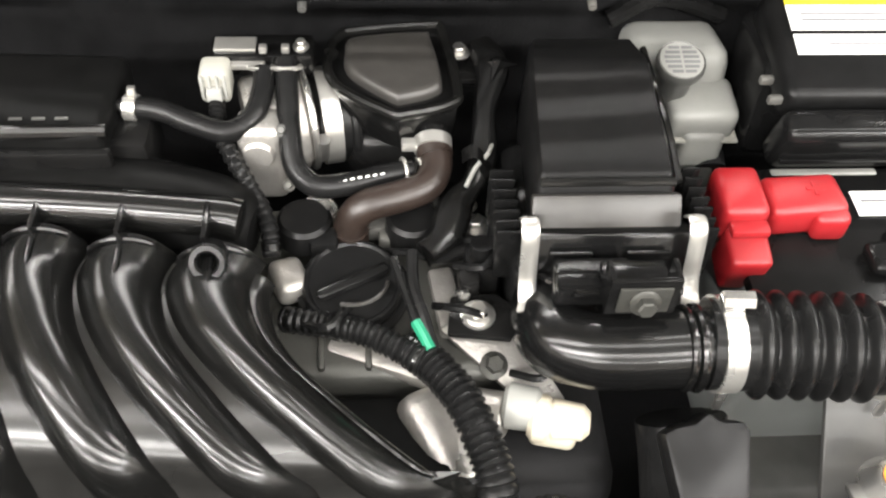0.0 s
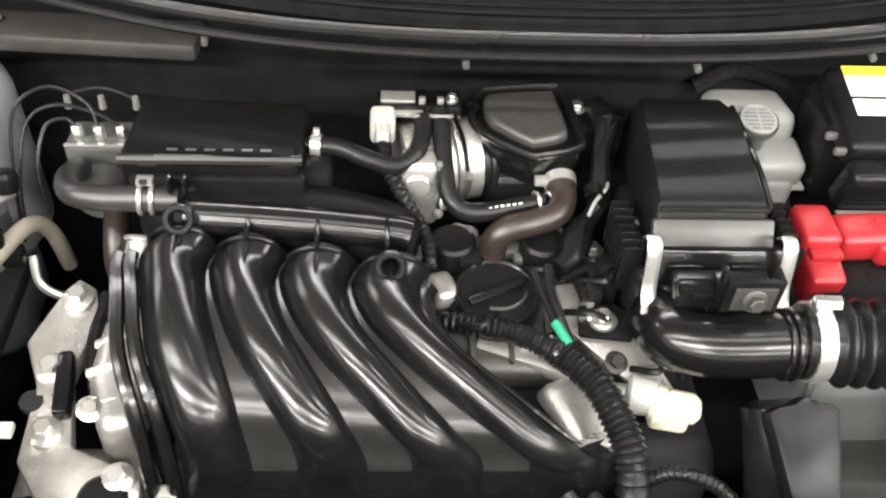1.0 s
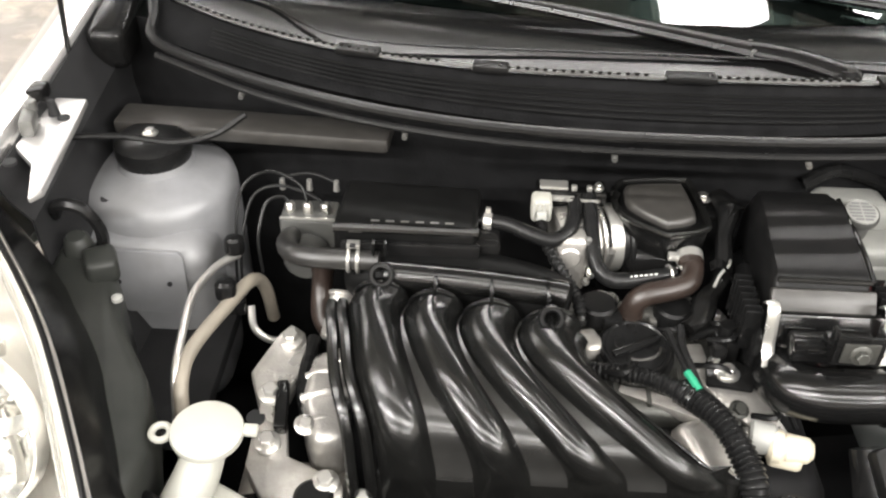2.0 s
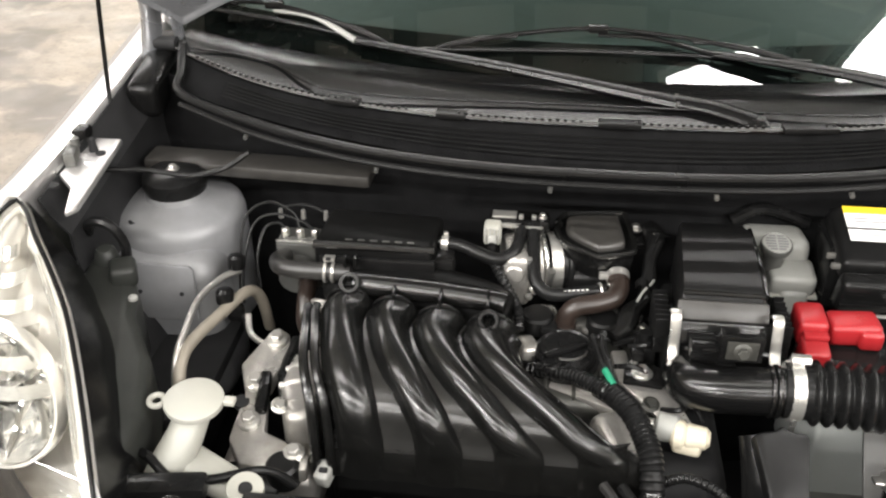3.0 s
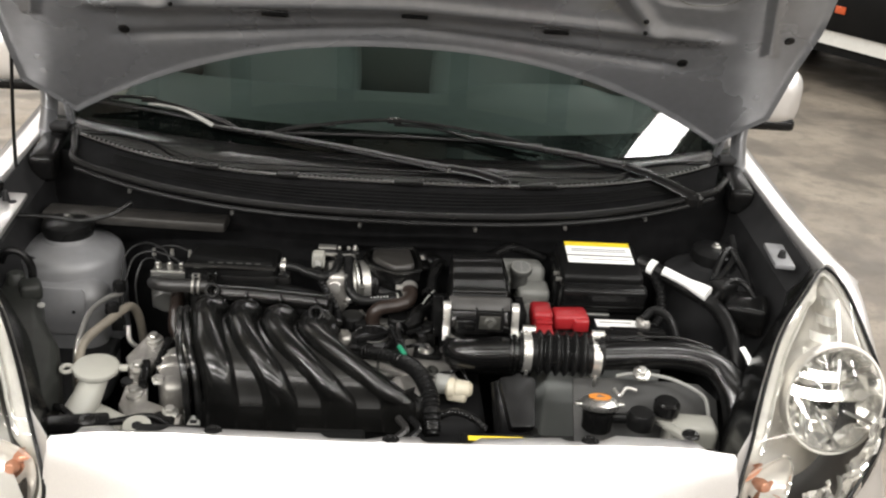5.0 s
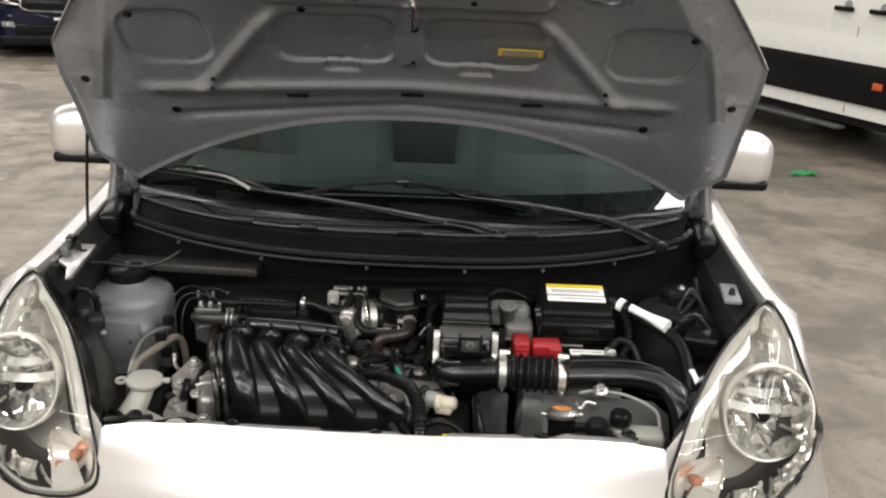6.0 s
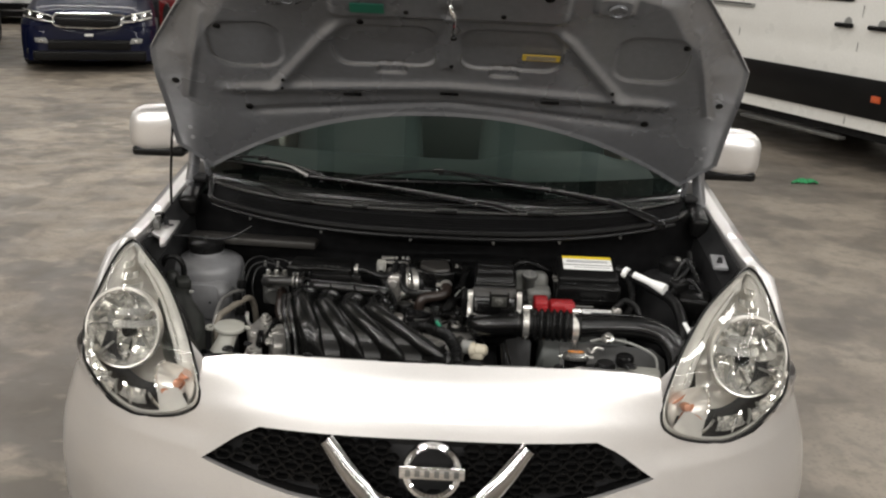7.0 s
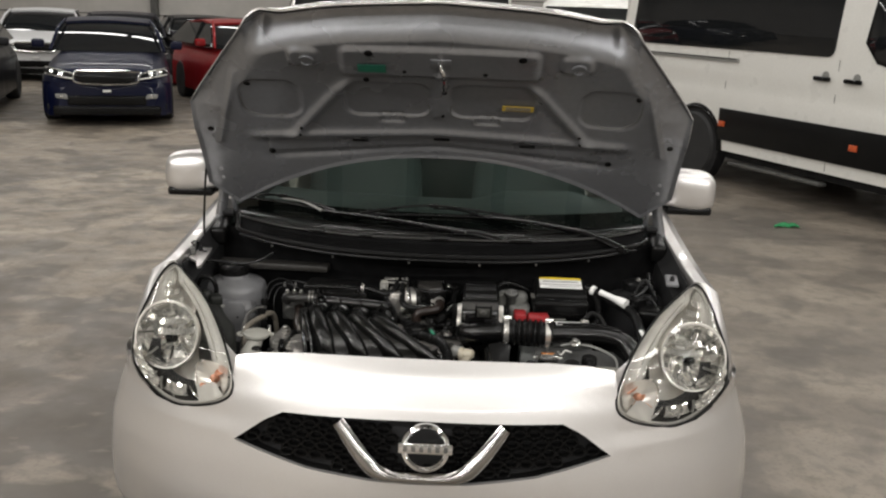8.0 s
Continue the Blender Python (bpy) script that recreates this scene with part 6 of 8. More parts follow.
part("cross_tube", tube([(-0.292, 0.463, 0.757), (-0.20, 0.457, 0.7555), (-0.118, 0.450, 0.752), (-0.100, 0.447, 0.750)], lambda u: 0.0150 - 0.005 * smooth(u, 0.97, 1), 36, 18), RUNNER, man, "shiny cross tube")
for k, x in enumerate((-0.238, -0.180, -0.122)):
    part("tube_fin", box((x, 0.446 - 0.006 * k, 0.760), (0.004, 0.034, 0.016), 0.0015), GLOSS, man)
for c in ((-0.294, 0.448, 0.767), (-0.119, 0.409, 0.753)):
    part("mount_ring", lathe([(0.007, -0.010), (0.0135, -0.010), (0.0135, 0.006), (0.012, 0.008), (0.0085, 0.008), (0.007, 0.006), (0.007, -0.010)], at(c, (0, -0.8, 0.6)), 28), BLACK, man, "round mounting eye")
    part("ring_stem", box(Vector(c) + V(0, -0.016, -0.012), (0.007, 0.02, 0.014), 0.002), GLOSS, man)
for k in range(4):
    part("runner_stud", bolt((RB[k][0] + 0.045, 0.221, 0.60), (0, -1, 0.1), 0.006), STEEL, man)

# resonator box with worn lettering bars
rb = thing("resonator_box", (-0.27, 0.545, 0.71), "flat black plastic resonator box with faint worn marks", "engine cover")
part("body", join(box((-0.273, 0.545, 0.762), (0.155, 0.095, 0.052), 0.008, pose(0, 0, 0, -2, 0, -3), 3)), MATTE, rb)
part("front_lip", tube([(-0.350, 0.496, 0.790), (-0.27, 0.498, 0.789), (-0.196, 0.503, 0.785)], 0.0055, 20, 10), RUNNER, rb, "shiny front edge")
part("side_step", box((-0.188, 0.530, 0.748), (0.035, 0.055, 0.045), 0.008), BLACK, rb)
part("front_wall", box((-0.268, 0.493, 0.762), (0.15, 0.010, 0.03), 0.004), BLACK, rb)
for k in range(6):
    part("worn_mark", box((-0.307 + 0.016 * k, 0.5105, 0.7905), (0.009, 0.0025, 0.0008), 0), GREYPART, rb)

# throttle body
tb = thing("throttle_body", (-0.085, 0.565, 0.68), "cast aluminium throttle body with a white plug", "throttle body")
part("casting", join(cyl((-0.108, 0.560, 0.735), (-0.062, 0.572, 0.735), 0.040, None, 32, 0.004), box((-0.092, 0.530, 0.735), (0.036, 0.030, 0.075), 0.008, None, 3), cyl((-0.094, 0.512, 0.748), (-0.094, 0.530, 0.748), 0.013, None, 20, 0.002)), CAST, tb)
mt = part("motor_cover", box((-0.092, 0.592, 0.782), (0.080, 0.030, 0.020), 0.005), GLOSS, tb)
part("cover_plate", box((-0.112, 0.590, 0.7935), (0.032, 0.016, 0.003), 0.001), BRIGHT, mt, "bright nameplate")
part("cover_rib", box((-0.108, 0.574, 0.786), (0.038, 0.006, 0.005), 0.001), BRIGHT, mt)
part("cover_screw", bolt((-0.062, 0.588, 0.792), (0, 0, 1), 0.004), STEEL, mt)
pl = part("plug", box((-0.126, 0.566, 0.779), (0.023, 0.026, 0.028), 0.005, None, 3), WHITEPL, tb, "milky white plug")
part("plug_latch", box((-0.126, 0.551, 0.776), (0.012, 0.008, 0.014), 0.002), GREYPL, pl)
for k in range(4):
    part("plug_rib", box((-0.1345 + 0.0056 * k, 0.5525, 0.783), (0.0022, 0.004, 0.020), 0.0006), GREYPL, pl)
for k in range(3):
    part("plug_wire", tube([(-0.130 + 0.004 * k, 0.552, 0.774), (-0.128 + 0.003 * k, 0.542, 0.768), (-0.125, 0.535, 0.763)], 0.0014, 10, 6), (GREENWIRE, LABEL, RUBBER)[k], pl)
for p in ((-0.112, 0.522, 0.766), (-0.075, 0.520, 0.768), (-0.112, 0.516, 0.716), (-0.074, 0.515, 0.715)):
    part("body_screw", bolt(p, (0, -0.6, 0.7), 0.0032), GREYPART, tb)
part("body_rim", ringtube((-0.061, 0.572, 0.735), (1, 0.26, 0), 0.0405, 0.0028, 36, 8), STEEL, tb)
part("duct_ring", cyl((-0.058, 0.575, 0.732), (-0.020, 0.582, 0.730), 0.037, None, 32, 0.004), RUBBER, tb, "black rubber duct")
part("duct_ridge", ringtube((-0.026, 0.581, 0.730), (1, 0.18, 0), 0.038, 0.004, 32), RUBBER, tb)
cl = part("hose_clamp", cyl((-0.052, 0.576, 0.732), (-0.038, 0.579, 0.732), 0.0395, None, 36), BRIGHT, tb, "wide bright hose clamp")
part("clamp_screw", cyl((-0.048, 0.540, 0.722), (-0.046, 0.536, 0.744), 0.0055, None, 12), STEEL, cl)
for p in ((-0.070, 0.537, 0.757), (-0.068, 0.523, 0.722), (-0.070, 0.560, 0.778)):
    part("flange_bolt", bolt(p, (0.6, -0.6, 0.5), 0.0045), STEEL, tb)
for x in (-0.090, -0.073):
    part("hose_clip", join(ringtube((x, 0.572, 0.786), (0, 0.5, 0.85), 0.011, 0.0018, 20, 6), box((x, 0.580, 0.797), (0.006, 0.006, 0.006), 0.001)), BRIGHT, tb, "spring hose clip")

# air duct dome over the throttle
du = thing("air_duct", (0.01, 0.575, 0.70), "black plastic air duct with a domed trapezoid cap", "air duct")
o5 = [(-0.044, 0.606), (-0.034, 0.630), (-0.020, 0.636), (0.044, 0.644), (0.055, 0.634), (0.064, 0.556), (0.056, 0.537), (0.022, 0.526), (0.006, 0.528), (-0.038, 0.564)]
o5 = [(0.012 + (x - 0.010) * 0.92, 0.582 + (y - 0.585) * 0.92) for x, y in o5]
m5 = Matrix.Translation((-0.004, 0, 0.752))
rim5 = [(p.x, p.y) for p in closed_spline([(x, y, 0) for x, y in o5], 54)]
part("cap_flange", moved(cap_form(rim5, [(0.96, -0.01), (0.99, 0.0), (1.0, 0.006), (1.0, 0.018), (0.985, 0.0215), (0.95, 0.022)]), m5), GLOSS, du)
part("cap_rim", tube([(x - 0.004, y, 0.7765) for x, y in rim5[::2]] + [(rim5[0][0], rim5[0][1], 0.7765)], 0.0042, 110, 10), RUNNER, du, "rounded rim of the cap")
o6 = [(-0.030, 0.606), (-0.022, 0.622), (0.036, 0.629), (0.044, 0.622), (0.051, 0.566), (0.044, 0.551), (0.020, 0.542), (0.008, 0.544), (-0.026, 0.576)]
o6 = [(0.012 + (x - 0.010) * 0.94, 0.582 + (y - 0.585) * 0.94) for x, y in o6]
part("cap_dome", moved(cap_form([(p.x, p.y) for p in closed_spline([(x, y, 0) for x, y in o6], 60)], [(1.0, 0.0), (0.985, 0.006), (0.95, 0.010), (0.90, 0.0115), (0.80, 0.012)]), Matrix.Translation((-0.004, 0, 0.771))), PALE_BLACK, du, "raised matt dome")
part("duct_body", box((0.008, 0.580, 0.715), (0.080, 0.085, 0.055), 0.02, None, 3), BLACK, du)
part("outlet_stub", cyl((0.038, 0.535, 0.752), (0.038, 0.520, 0.748), 0.012, None, 20), BLACK, du)
oc = part("outlet_clip", cyl((0.038, 0.5285, 0.750), (0.038, 0.5195, 0.7475), 0.0148, None, 24), BRIGHT, du, "bright hose clip")
part("clip_tail", box((0.022, 0.522, 0.751), (0.016, 0.008, 0.008), 0.001), BRIGHT, oc)
part("bracket_bolt", bolt((0.062, 0.608, 0.770), (0, 0, 1), 0.006, 0.007), STEEL, du)
part("bracket", box((0.068, 0.598, 0.760), (0.034, 0.030, 0.008), 0.003), BLACK, du)

# hoses
def hose(label, pts, r, material=RUBBER, n=48, name="hose", cat="hose"):
    ob = single(name, tube(pts, r, n, 14), material, label, cat, "engine hoses")
    line = spline([Vector(p) for p in pts], 40)
    for i in (1, 36):
        part("hose_end", tube([line[i], line[i + 1], line[i + 3]], r * 1.12, 6, 14), material, ob)
    return ob


hose("bent brown rubber breather hose", [(0.038, 0.526, 0.749), (0.040, 0.508, 0.742), (0.032, 0.492, 0.737), (0.012, 0.484, 0.734), (-0.012, 0.478, 0.731), (-0.024, 0.476, 0.718), (-0.026, 0.478, 0.690)], 0.0125, BROWN)
v1 = thing("vacuum_hose", (-0.14, 0.53, 0.75), "black vacuum hose with a white clip", "hose", "engine hoses")
part("tube", tube([(-0.192, 0.540, 0.775), (-0.165, 0.536, 0.775), (-0.140, 0.527, 0.770), (-0.115, 0.522, 0.766), (-0.097, 0.530, 0.772), (-0.090, 0.552, 0.780), (-0.089, 0.568, 0.787)], 0.0085, 48, 14), RUBBER, v1)
part("white_clip", cyl((-0.190, 0.5395, 0.775), (-0.181, 0.5385, 0.775), 0.0105, None, 20), BRIGHT, v1, "white clip")
part("clip_tab", box((-0.1855, 0.547, 0.784), (0.006, 0.006, 0.007), 0.001), BRIGHT, v1)
part("nipple", cyl((-0.210, 0.541, 0.775), (-0.188, 0.540, 0.775), 0.0065, None, 16), BLACK, v1)
c1 = thing("coolant_hose", (-0.05, 0.50, 0.73), "black coolant hose with rows of small white print", "hose", "engine hoses")
part("tube", tube([(-0.073, 0.576, 0.788), (-0.072, 0.555, 0.780), (-0.070, 0.525, 0.764), (-0.066, 0.502, 0.750), (-0.052, 0.490, 0.741), (-0.030, 0.494, 0.737), (0.000, 0.504, 0.736), (0.022, 0.511, 0.735)], 0.0088, 56, 14), RUBBER, c1)
for k in range(9):
    u = k / 8
    part("print_bar", box((-0.046 + 0.045 * u, 0.4865 + 0.0125 * u, 0.7455 - 0.002 * u), (0.0032, 0.0022, 0.0006), 0, Matrix.Rotation(0.3, 4, "Z")), LABEL, c1)
for d in (0, 0.012):
    part("end_clip", ringtube((0.016 + d, 0.509 + 0.003 * d, 0.735), (1, 0.25, 0), 0.0105, 0.0016, 20, 6), BRIGHT, c1)
h3 = thing("heater_hose", (-0.37, 0.50, 0.74), "grey-black heater hose with a bright spring clip", "hose", "engine hoses")
part("tube", tube([(-0.300, 0.482, 0.758), (-0.335, 0.484, 0.757), (-0.375, 0.487, 0.755), (-0.398, 0.500, 0.750), (-0.412, 0.535, 0.735), (-0.415, 0.575, 0.715)], 0.0115, 40, 16), DARKHOSE, h3)
for d in (0, 0.010):
    part("spring_clip", ringtube((-0.333 + d, 0.4835, 0.757), (1, 0, 0), 0.0128, 0.0022, 24, 6), BRIGHT, h3)
part("clip_ear", box((-0.328, 0.486, 0.776), (0.014, 0.010, 0.005), 0.001), BRIGHT, h3)
part("ear_slot", box((-0.328, 0.4805, 0.7785), (0.006, 0.004, 0.003), 0), DARK, h3)
for d in (0, 0.013):
    part("pipe_tab", box((-0.306 + d, 0.480, 0.778), (0.004, 0.012, 0.016), 0.001), GLOSS, h3)
hose("brown hose beside the engine mount", [(-0.372, 0.540, 0.71), (-0.368, 0.500, 0.700), (-0.366, 0.480, 0.675), (-0.352, 0.470, 0.660), (-0.335, 0.470, 0.655)], 0.012, BROWN)
single("coolant_outlet", join(cyl((-0.344, 0.499, 0.697), (-0.350, 0.456, 0.662), 0.0145, 0.0165, 24, 0.003), ringtube((-0.3445, 0.496, 0.695), (0.1, 0.8, 0.6), 0.0150, 0.003, 24, 8)), CAST, "bright cast coolant outlet beside a brown hose", "coolant outlet")
hose("slim hose running along the box front", [(-0.335, 0.515, 0.745), (-0.25, 0.512, 0.748), (-0.17, 0.505, 0.744), (-0.12, 0.492, 0.735)], 0.009)


def harness(label, pts, r, pitch=0.0055, group="wiring"):
    ob = single("wiring_conduit", conduit(pts, r, pitch), RUBBER, label, "wiring", group)
    line = spline([Vector(p) for p in pts], 40)
    for i in (1, 37):                               # tape bands at both ends
        part("tape_band", tube([line[i], line[i + 1], line[i + 2]], r * 1.06, 6, 12), GLOSS, ob)
    return ob


harness("ribbed black wiring conduit to the plug", [(-0.126, 0.552, 0.770), (-0.124, 0.535, 0.762), (-0.116, 0.515, 0.755), (-0.100, 0.490, 0.742), (-0.086, 0.465, 0.728), (-0.083, 0.445, 0.712)], 0.0065)
harness("ribbed black conduit beside the rocker cover", [(-0.075, 0.412, 0.680), (-0.044, 0.399, 0.690), (-0.016, 0.387, 0.696), (0.006, 0.373, 0.698), (0.026, 0.360, 0.696)], 0.0095)
harness("thick ribbed black wiring conduit", [(0.016, 0.378, 0.690), (0.035, 0.356, 0.694), (0.052, 0.330, 0.694), (0.064, 0.300, 0.688), (0.072, 0.272, 0.675), (0.074, 0.235, 0.64)], 0.0130, 0.0062)
hw = thing("split_wires", (0.02, 0.40, 0.70), "bundle of thin wires with a green and a white strand", "wiring", "wiring")
part("wire", tube([(0.020, 0.440, 0.722), (0.020, 0.415, 0.716), (0.026, 0.392, 0.710), (0.033, 0.368, 0.702)], 0.0045, 24, 8), RUBBER, hw)
part("wire", tube([(0.006, 0.436, 0.72), (0.016, 0.405, 0.712), (0.022, 0.385, 0.708), (0.034, 0.366, 0.702)], 0.0035, 24, 8), RUBBER, hw)
part("green_strand", tube([(0.021, 0.386, 0.709), (0.025, 0.378, 0.7075), (0.031, 0.366, 0.704)], 0.0042, 10, 8), GREENWIRE, hw, "green wire")
part("white_strand", tube([(0.027, 0.384, 0.707), (0.032, 0.376, 0.706), (0.034, 0.369, 0.704)], 0.002, 10, 6), LABEL, hw, "white wire")
tp = thing("taped_loom", (0.075, 0.53, 0.72), "loom wrapped in shiny black tape with loose ends", "wiring", "wiring")
part("wrap", tube([(0.080, 0.618, 0.772), (0.088, 0.590, 0.768), (0.080, 0.555, 0.756), (0.078, 0.525, 0.738), (0.070, 0.505, 0.728), (0.056, 0.488, 0.722), (0.046, 0.462, 0.716), (0.030, 0.445, 0.714)], lambda u: 0.011 + 0.0035 * math.sin(14 * u) * math.sin(5 * u + 1), 60, 10, 0.7), GLOSS, tp)
part("loose_end", grid(lambda u, v: V(0.060 + 0.030 * u, 0.510 - 0.012 * u + 0.010 * v, 0.742 + 0.010 * math.sin(5 * u) + 0.004 * v), 10, 4, 0.0006), GLOSS, tp)
part("star_end", join(*[tube([(0.091, 0.588, 0.775), (0.091 + 0.018 * math.cos(a), 0.588 + 0.018 * math.sin(a), 0.772)], lambda u: 0.006 * (1 - 0.9 * u), 4, 6) for a in (0.2, 1.6, 2.9, 4.4)]), GLOSS, tp)
part("thin_lead", tube([(0.086, 0.535, 0.742), (0.080, 0.515, 0.748), (0.070, 0.505, 0.742), (0.062, 0.492, 0.735)], 0.0018, 20, 6), GREYPL, tp)

# engine: rocker cover, coils, filler cap, castings
en = thing("engine", (0.0, 0.42, 0.40), "engine with a dark rocker cover and cast aluminium housings", "engine")
part("rocker_cover", box((-0.03, 0.440, 0.640), (0.24, 0.15, 0.08), 0.015, pose(0, 0, 0, 6), 3), ALLOY, en)
part("block", box((-0.03, 0.42, 0.50), (0.40, 0.26, 0.26), 0.03, None, 3), DARK, en)
part("cover_rail", join(box((-0.02, 0.492, 0.693), (0.16, 0.022, 0.016), 0.004), box((0.010, 0.478, 0.690), (0.03, 0.014, 0.02), 0.004)), GREYPART, en, "grey cover rail")
for x in (-0.061, 0.022):
    coil = part("ignition_coil", join(cyl((x, 0.483, 0.690), (x, 0.483, 0.714), 0.022, 0.021, 28, 0.003), box((x + 0.015, 0.468, 0.700), (0.022, 0.02, 0.018), 0.004)), TEXT_BLACK, en, "round black ignition coil")
    part("coil_bolt", bolt((x + 0.006, 0.502, 0.704), (0, -0.2, 1), 0.006), STEEL, coil)
cap = part("oil_cap", lathe([(0.038, 0), (0.038, 0.008), (0.036, 0.012), (0.034, 0.0125), (0.032, 0.0105), (0, 0.010)], at((-0.024, 0.432, 0.688), (0, -0.15, 1)), 48), BLACK, en, "round black oil filler cap with a grip")
part("cap_grip", box((0, 0, 0.021), (0.058, 0.010, 0.010), 0.004, at((-0.024, 0.432, 0.680), (0, -0.15, 1)) @ Matrix.Rotation(0.45, 4, "Z")), BLACK, cap)
part("cap_crescent", tube([(-0.024 + 0.026 * math.cos(a), 0.432 + 0.026 * math.sin(a), 0.6995 - 0.004 * math.sin(a)) for a in [-1.9 + 0.2 * k for k in range(10)]], 0.0016, 24, 6), PALE_BLACK, cap)
part("cap_ring", lathe([(0.042, -0.004), (0.042, 0.003), (0.039, 0.004)], at((-0.024, 0.432, 0.687), (0, -0.15, 1)), 40), BLACK, cap)
for p in ((0.067, 0.401, 0.696), (0.075, 0.470, 0.690), (0.072, 0.492, 0.690)):
    part("cover_bolt", join(lathe([(0.013, -0.004), (0.013, 0), (0.010, 0.001)], at(p), 20), bolt(p, (0, 0, 1), 0.007, 0.008)), STEEL, en, "zinc hexagon bolt")
part("bolt_plate", prism([(-0.026, -0.016), (0.020, -0.022), (0.030, 0.004), (0.012, 0.020), (-0.022, 0.018)], 0.006, Matrix.Translation((0.070, 0.402, 0.688)), 0.002), BLACK, en)
part("sensor_plug", join(box((0.072, 0.445, 0.695), (0.026, 0.03, 0.03), 0.004), cyl((0.072, 0.445, 0.700), (0.072, 0.447, 0.722), 0.009, None, 14)), TEXT_BLACK, en)
part("side_casting", join(box((0.040, 0.330, 0.635), (0.055, 0.080, 0.06), 0.012, pose(0, 0, 0, 20, 10, 30), 3), cyl((0.062, 0.345, 0.655), (0.085, 0.337, 0.660), 0.017, None, 20, 0.002)), CAST, en, "bright cast housing")
part("lever_plate", prism([(-0.03, 0.02), (0.005, 0.028), (0.03, 0.0), (0.045, -0.055), (0.02, -0.06), (-0.005, -0.02)], 0.006, at((0.072, 0.388, 0.674), (0.1, -0.35, 0.95)), 0.002), CAST, en, "grey bracket plate")
part("plate_bolt", bolt((0.078, 0.372, 0.672), (0.1, -0.35, 0.95), 0.007, 0.007), ALLOY, en)
part("cast_lug", box((-0.072, 0.440, 0.690), (0.026, 0.034, 0.022), 0.007, pose(0, 0, 0, 0, 8, 24), 3), CAST, en, "pale cast lug beside the filler cap")
part("cover_ledge", join(box((0.000, 0.378, 0.668), (0.090, 0.016, 0.018), 0.004, pose(0, 0, 0, 8, 0, -22)), box((0.046, 0.425, 0.676), (0.020, 0.060, 0.016), 0.004, pose(0, 0, 0, 6, 0, 8))), CAST, en, "pale machined ledge")
for k in range(5):
    part("cover_rib", box((-0.115 + 0.034 * k, 0.395, 0.6745), (0.005, 0.050, 0.012), 0.002, pose(0, 0, 0, 8)), ALLOY, en)
part("coil_bracket", join(box((0.050, 0.452, 0.704), (0.040, 0.012, 0.010), 0.003, pose(0, 0, 0, 0, 0, 18)), box((0.062, 0.430, 0.700), (0.016, 0.022, 0.020), 0.004)), BLACK, en)
for p, d in (((-0.046, 0.497, 0.706), 0.006), ((0.038, 0.500, 0.704), 0.006), ((0.066, 0.505, 0.700), 0.005), ((0.058, 0.420, 0.690), 0.005)):
    part("small_bolt", bolt(p, (0, -0.2, 1), d, 0.007), STEEL, en)
part("sensor_collar", cyl((0.083, 0.342, 0.668), (0.108, 0.335, 0.670), 0.017, 0.016, 24, 0.003), GREYPL, en, "grey collar of the sensor")
part("sensor_cap", join(cyl((0.100, 0.333, 0.6665), (0.116, 0.329, 0.667), 0.0175, 0.0165, 28, 0.004), cyl((0.112, 0.330, 0.667), (0.142, 0.324, 0.669), 0.0150, 0.0130, 28, 0.005), box((0.118, 0.328, 0.657), (0.034, 0.026, 0.020), 0.006, pose(0, 0, 0, 0, 0, -12), 3)), CREAM, en, "pale cream sensor cap")
for k, (x, y, z) in enumerate(((-0.06, 0.40, 0.69), (0.0, 0.463, 0.695), (0.052, 0.44, 0.705), (0.05, 0.47, 0.70), (0.09, 0.365, 0.672), (0.035, 0.41, 0.695))):
    part("small_lead", tube([(x, y, z), (x + 0.02, y - 0.012, z + 0.012), (x + 0.035, y + 0.012 * (-1) ** k, z + 0.004), (x + 0.05, y + 0.004, z - 0.02)], 0.0032, 16, 6), RUBBER, en)
harness("small conduit low beside the engine", [(0.085, 0.265, 0.655), (0.11, 0.268, 0.662), (0.14, 0.262, 0.655), (0.16, 0.255, 0.64)], 0.006)

# engine mount and timing cover
mo = thing("engine_mount", (-0.38, 0.39, 0.56), "cast aluminium engine mount bracket with zinc bolts", "engine mount")
arm = [(-0.433, 0.405), (-0.412, 0.450), (-0.399, 0.467), (-0.382, 0.457), (-0.374, 0.430), (-0.384, 0.396), (-0.390, 0.375), (-0.378, 0.312), (-0.355, 0.303), (-0.318, 0.285), (-0.318, 0.266), (-0.340, 0.262), (-0.398, 0.266), (-0.420, 0.300), (-0.417, 0.365)]
def tilt_plate(outl, z0, kx, ky, cx, cy, th, material, nm, lab, parent):
    b = prism([(x, y) for x, y in outl], th, None, 0.003)
    for v in b.verts:
        v.co.z += z0 + kx * (v.co.x - cx) + ky * (v.co.y - cy)
    return part(nm, b, material, parent, lab)


tilt_plate(arm, 0.632, 0.0, 0.24, -0.40, 0.37, 0.020, CAST, "bracket", "cast bracket arm", mo)
part("cover_casting", prism([(-0.374, 0.432), (-0.337, 0.450), (-0.322, 0.374), (-0.316, 0.318), (-0.352, 0.306), (-0.372, 0.362)], 0.085, Matrix.Translation((0, 0, 0.582)), 0.014, 4), CAST, mo, "smooth cast cover")
for y, z in ((0.405, 0.662), (0.372, 0.664), (0.338, 0.660)):
    part("casting_ridge", tube([(-0.372, y - 0.004, z - 0.004), (-0.348, y + 0.002, z + 0.002), (-0.324, y + 0.008, z - 0.003)], 0.006, 14, 10), CAST, mo)
part("lower_casting", box((-0.37, 0.30, 0.57), (0.12, 0.07, 0.08), 0.015, None, 3), CAST, mo)
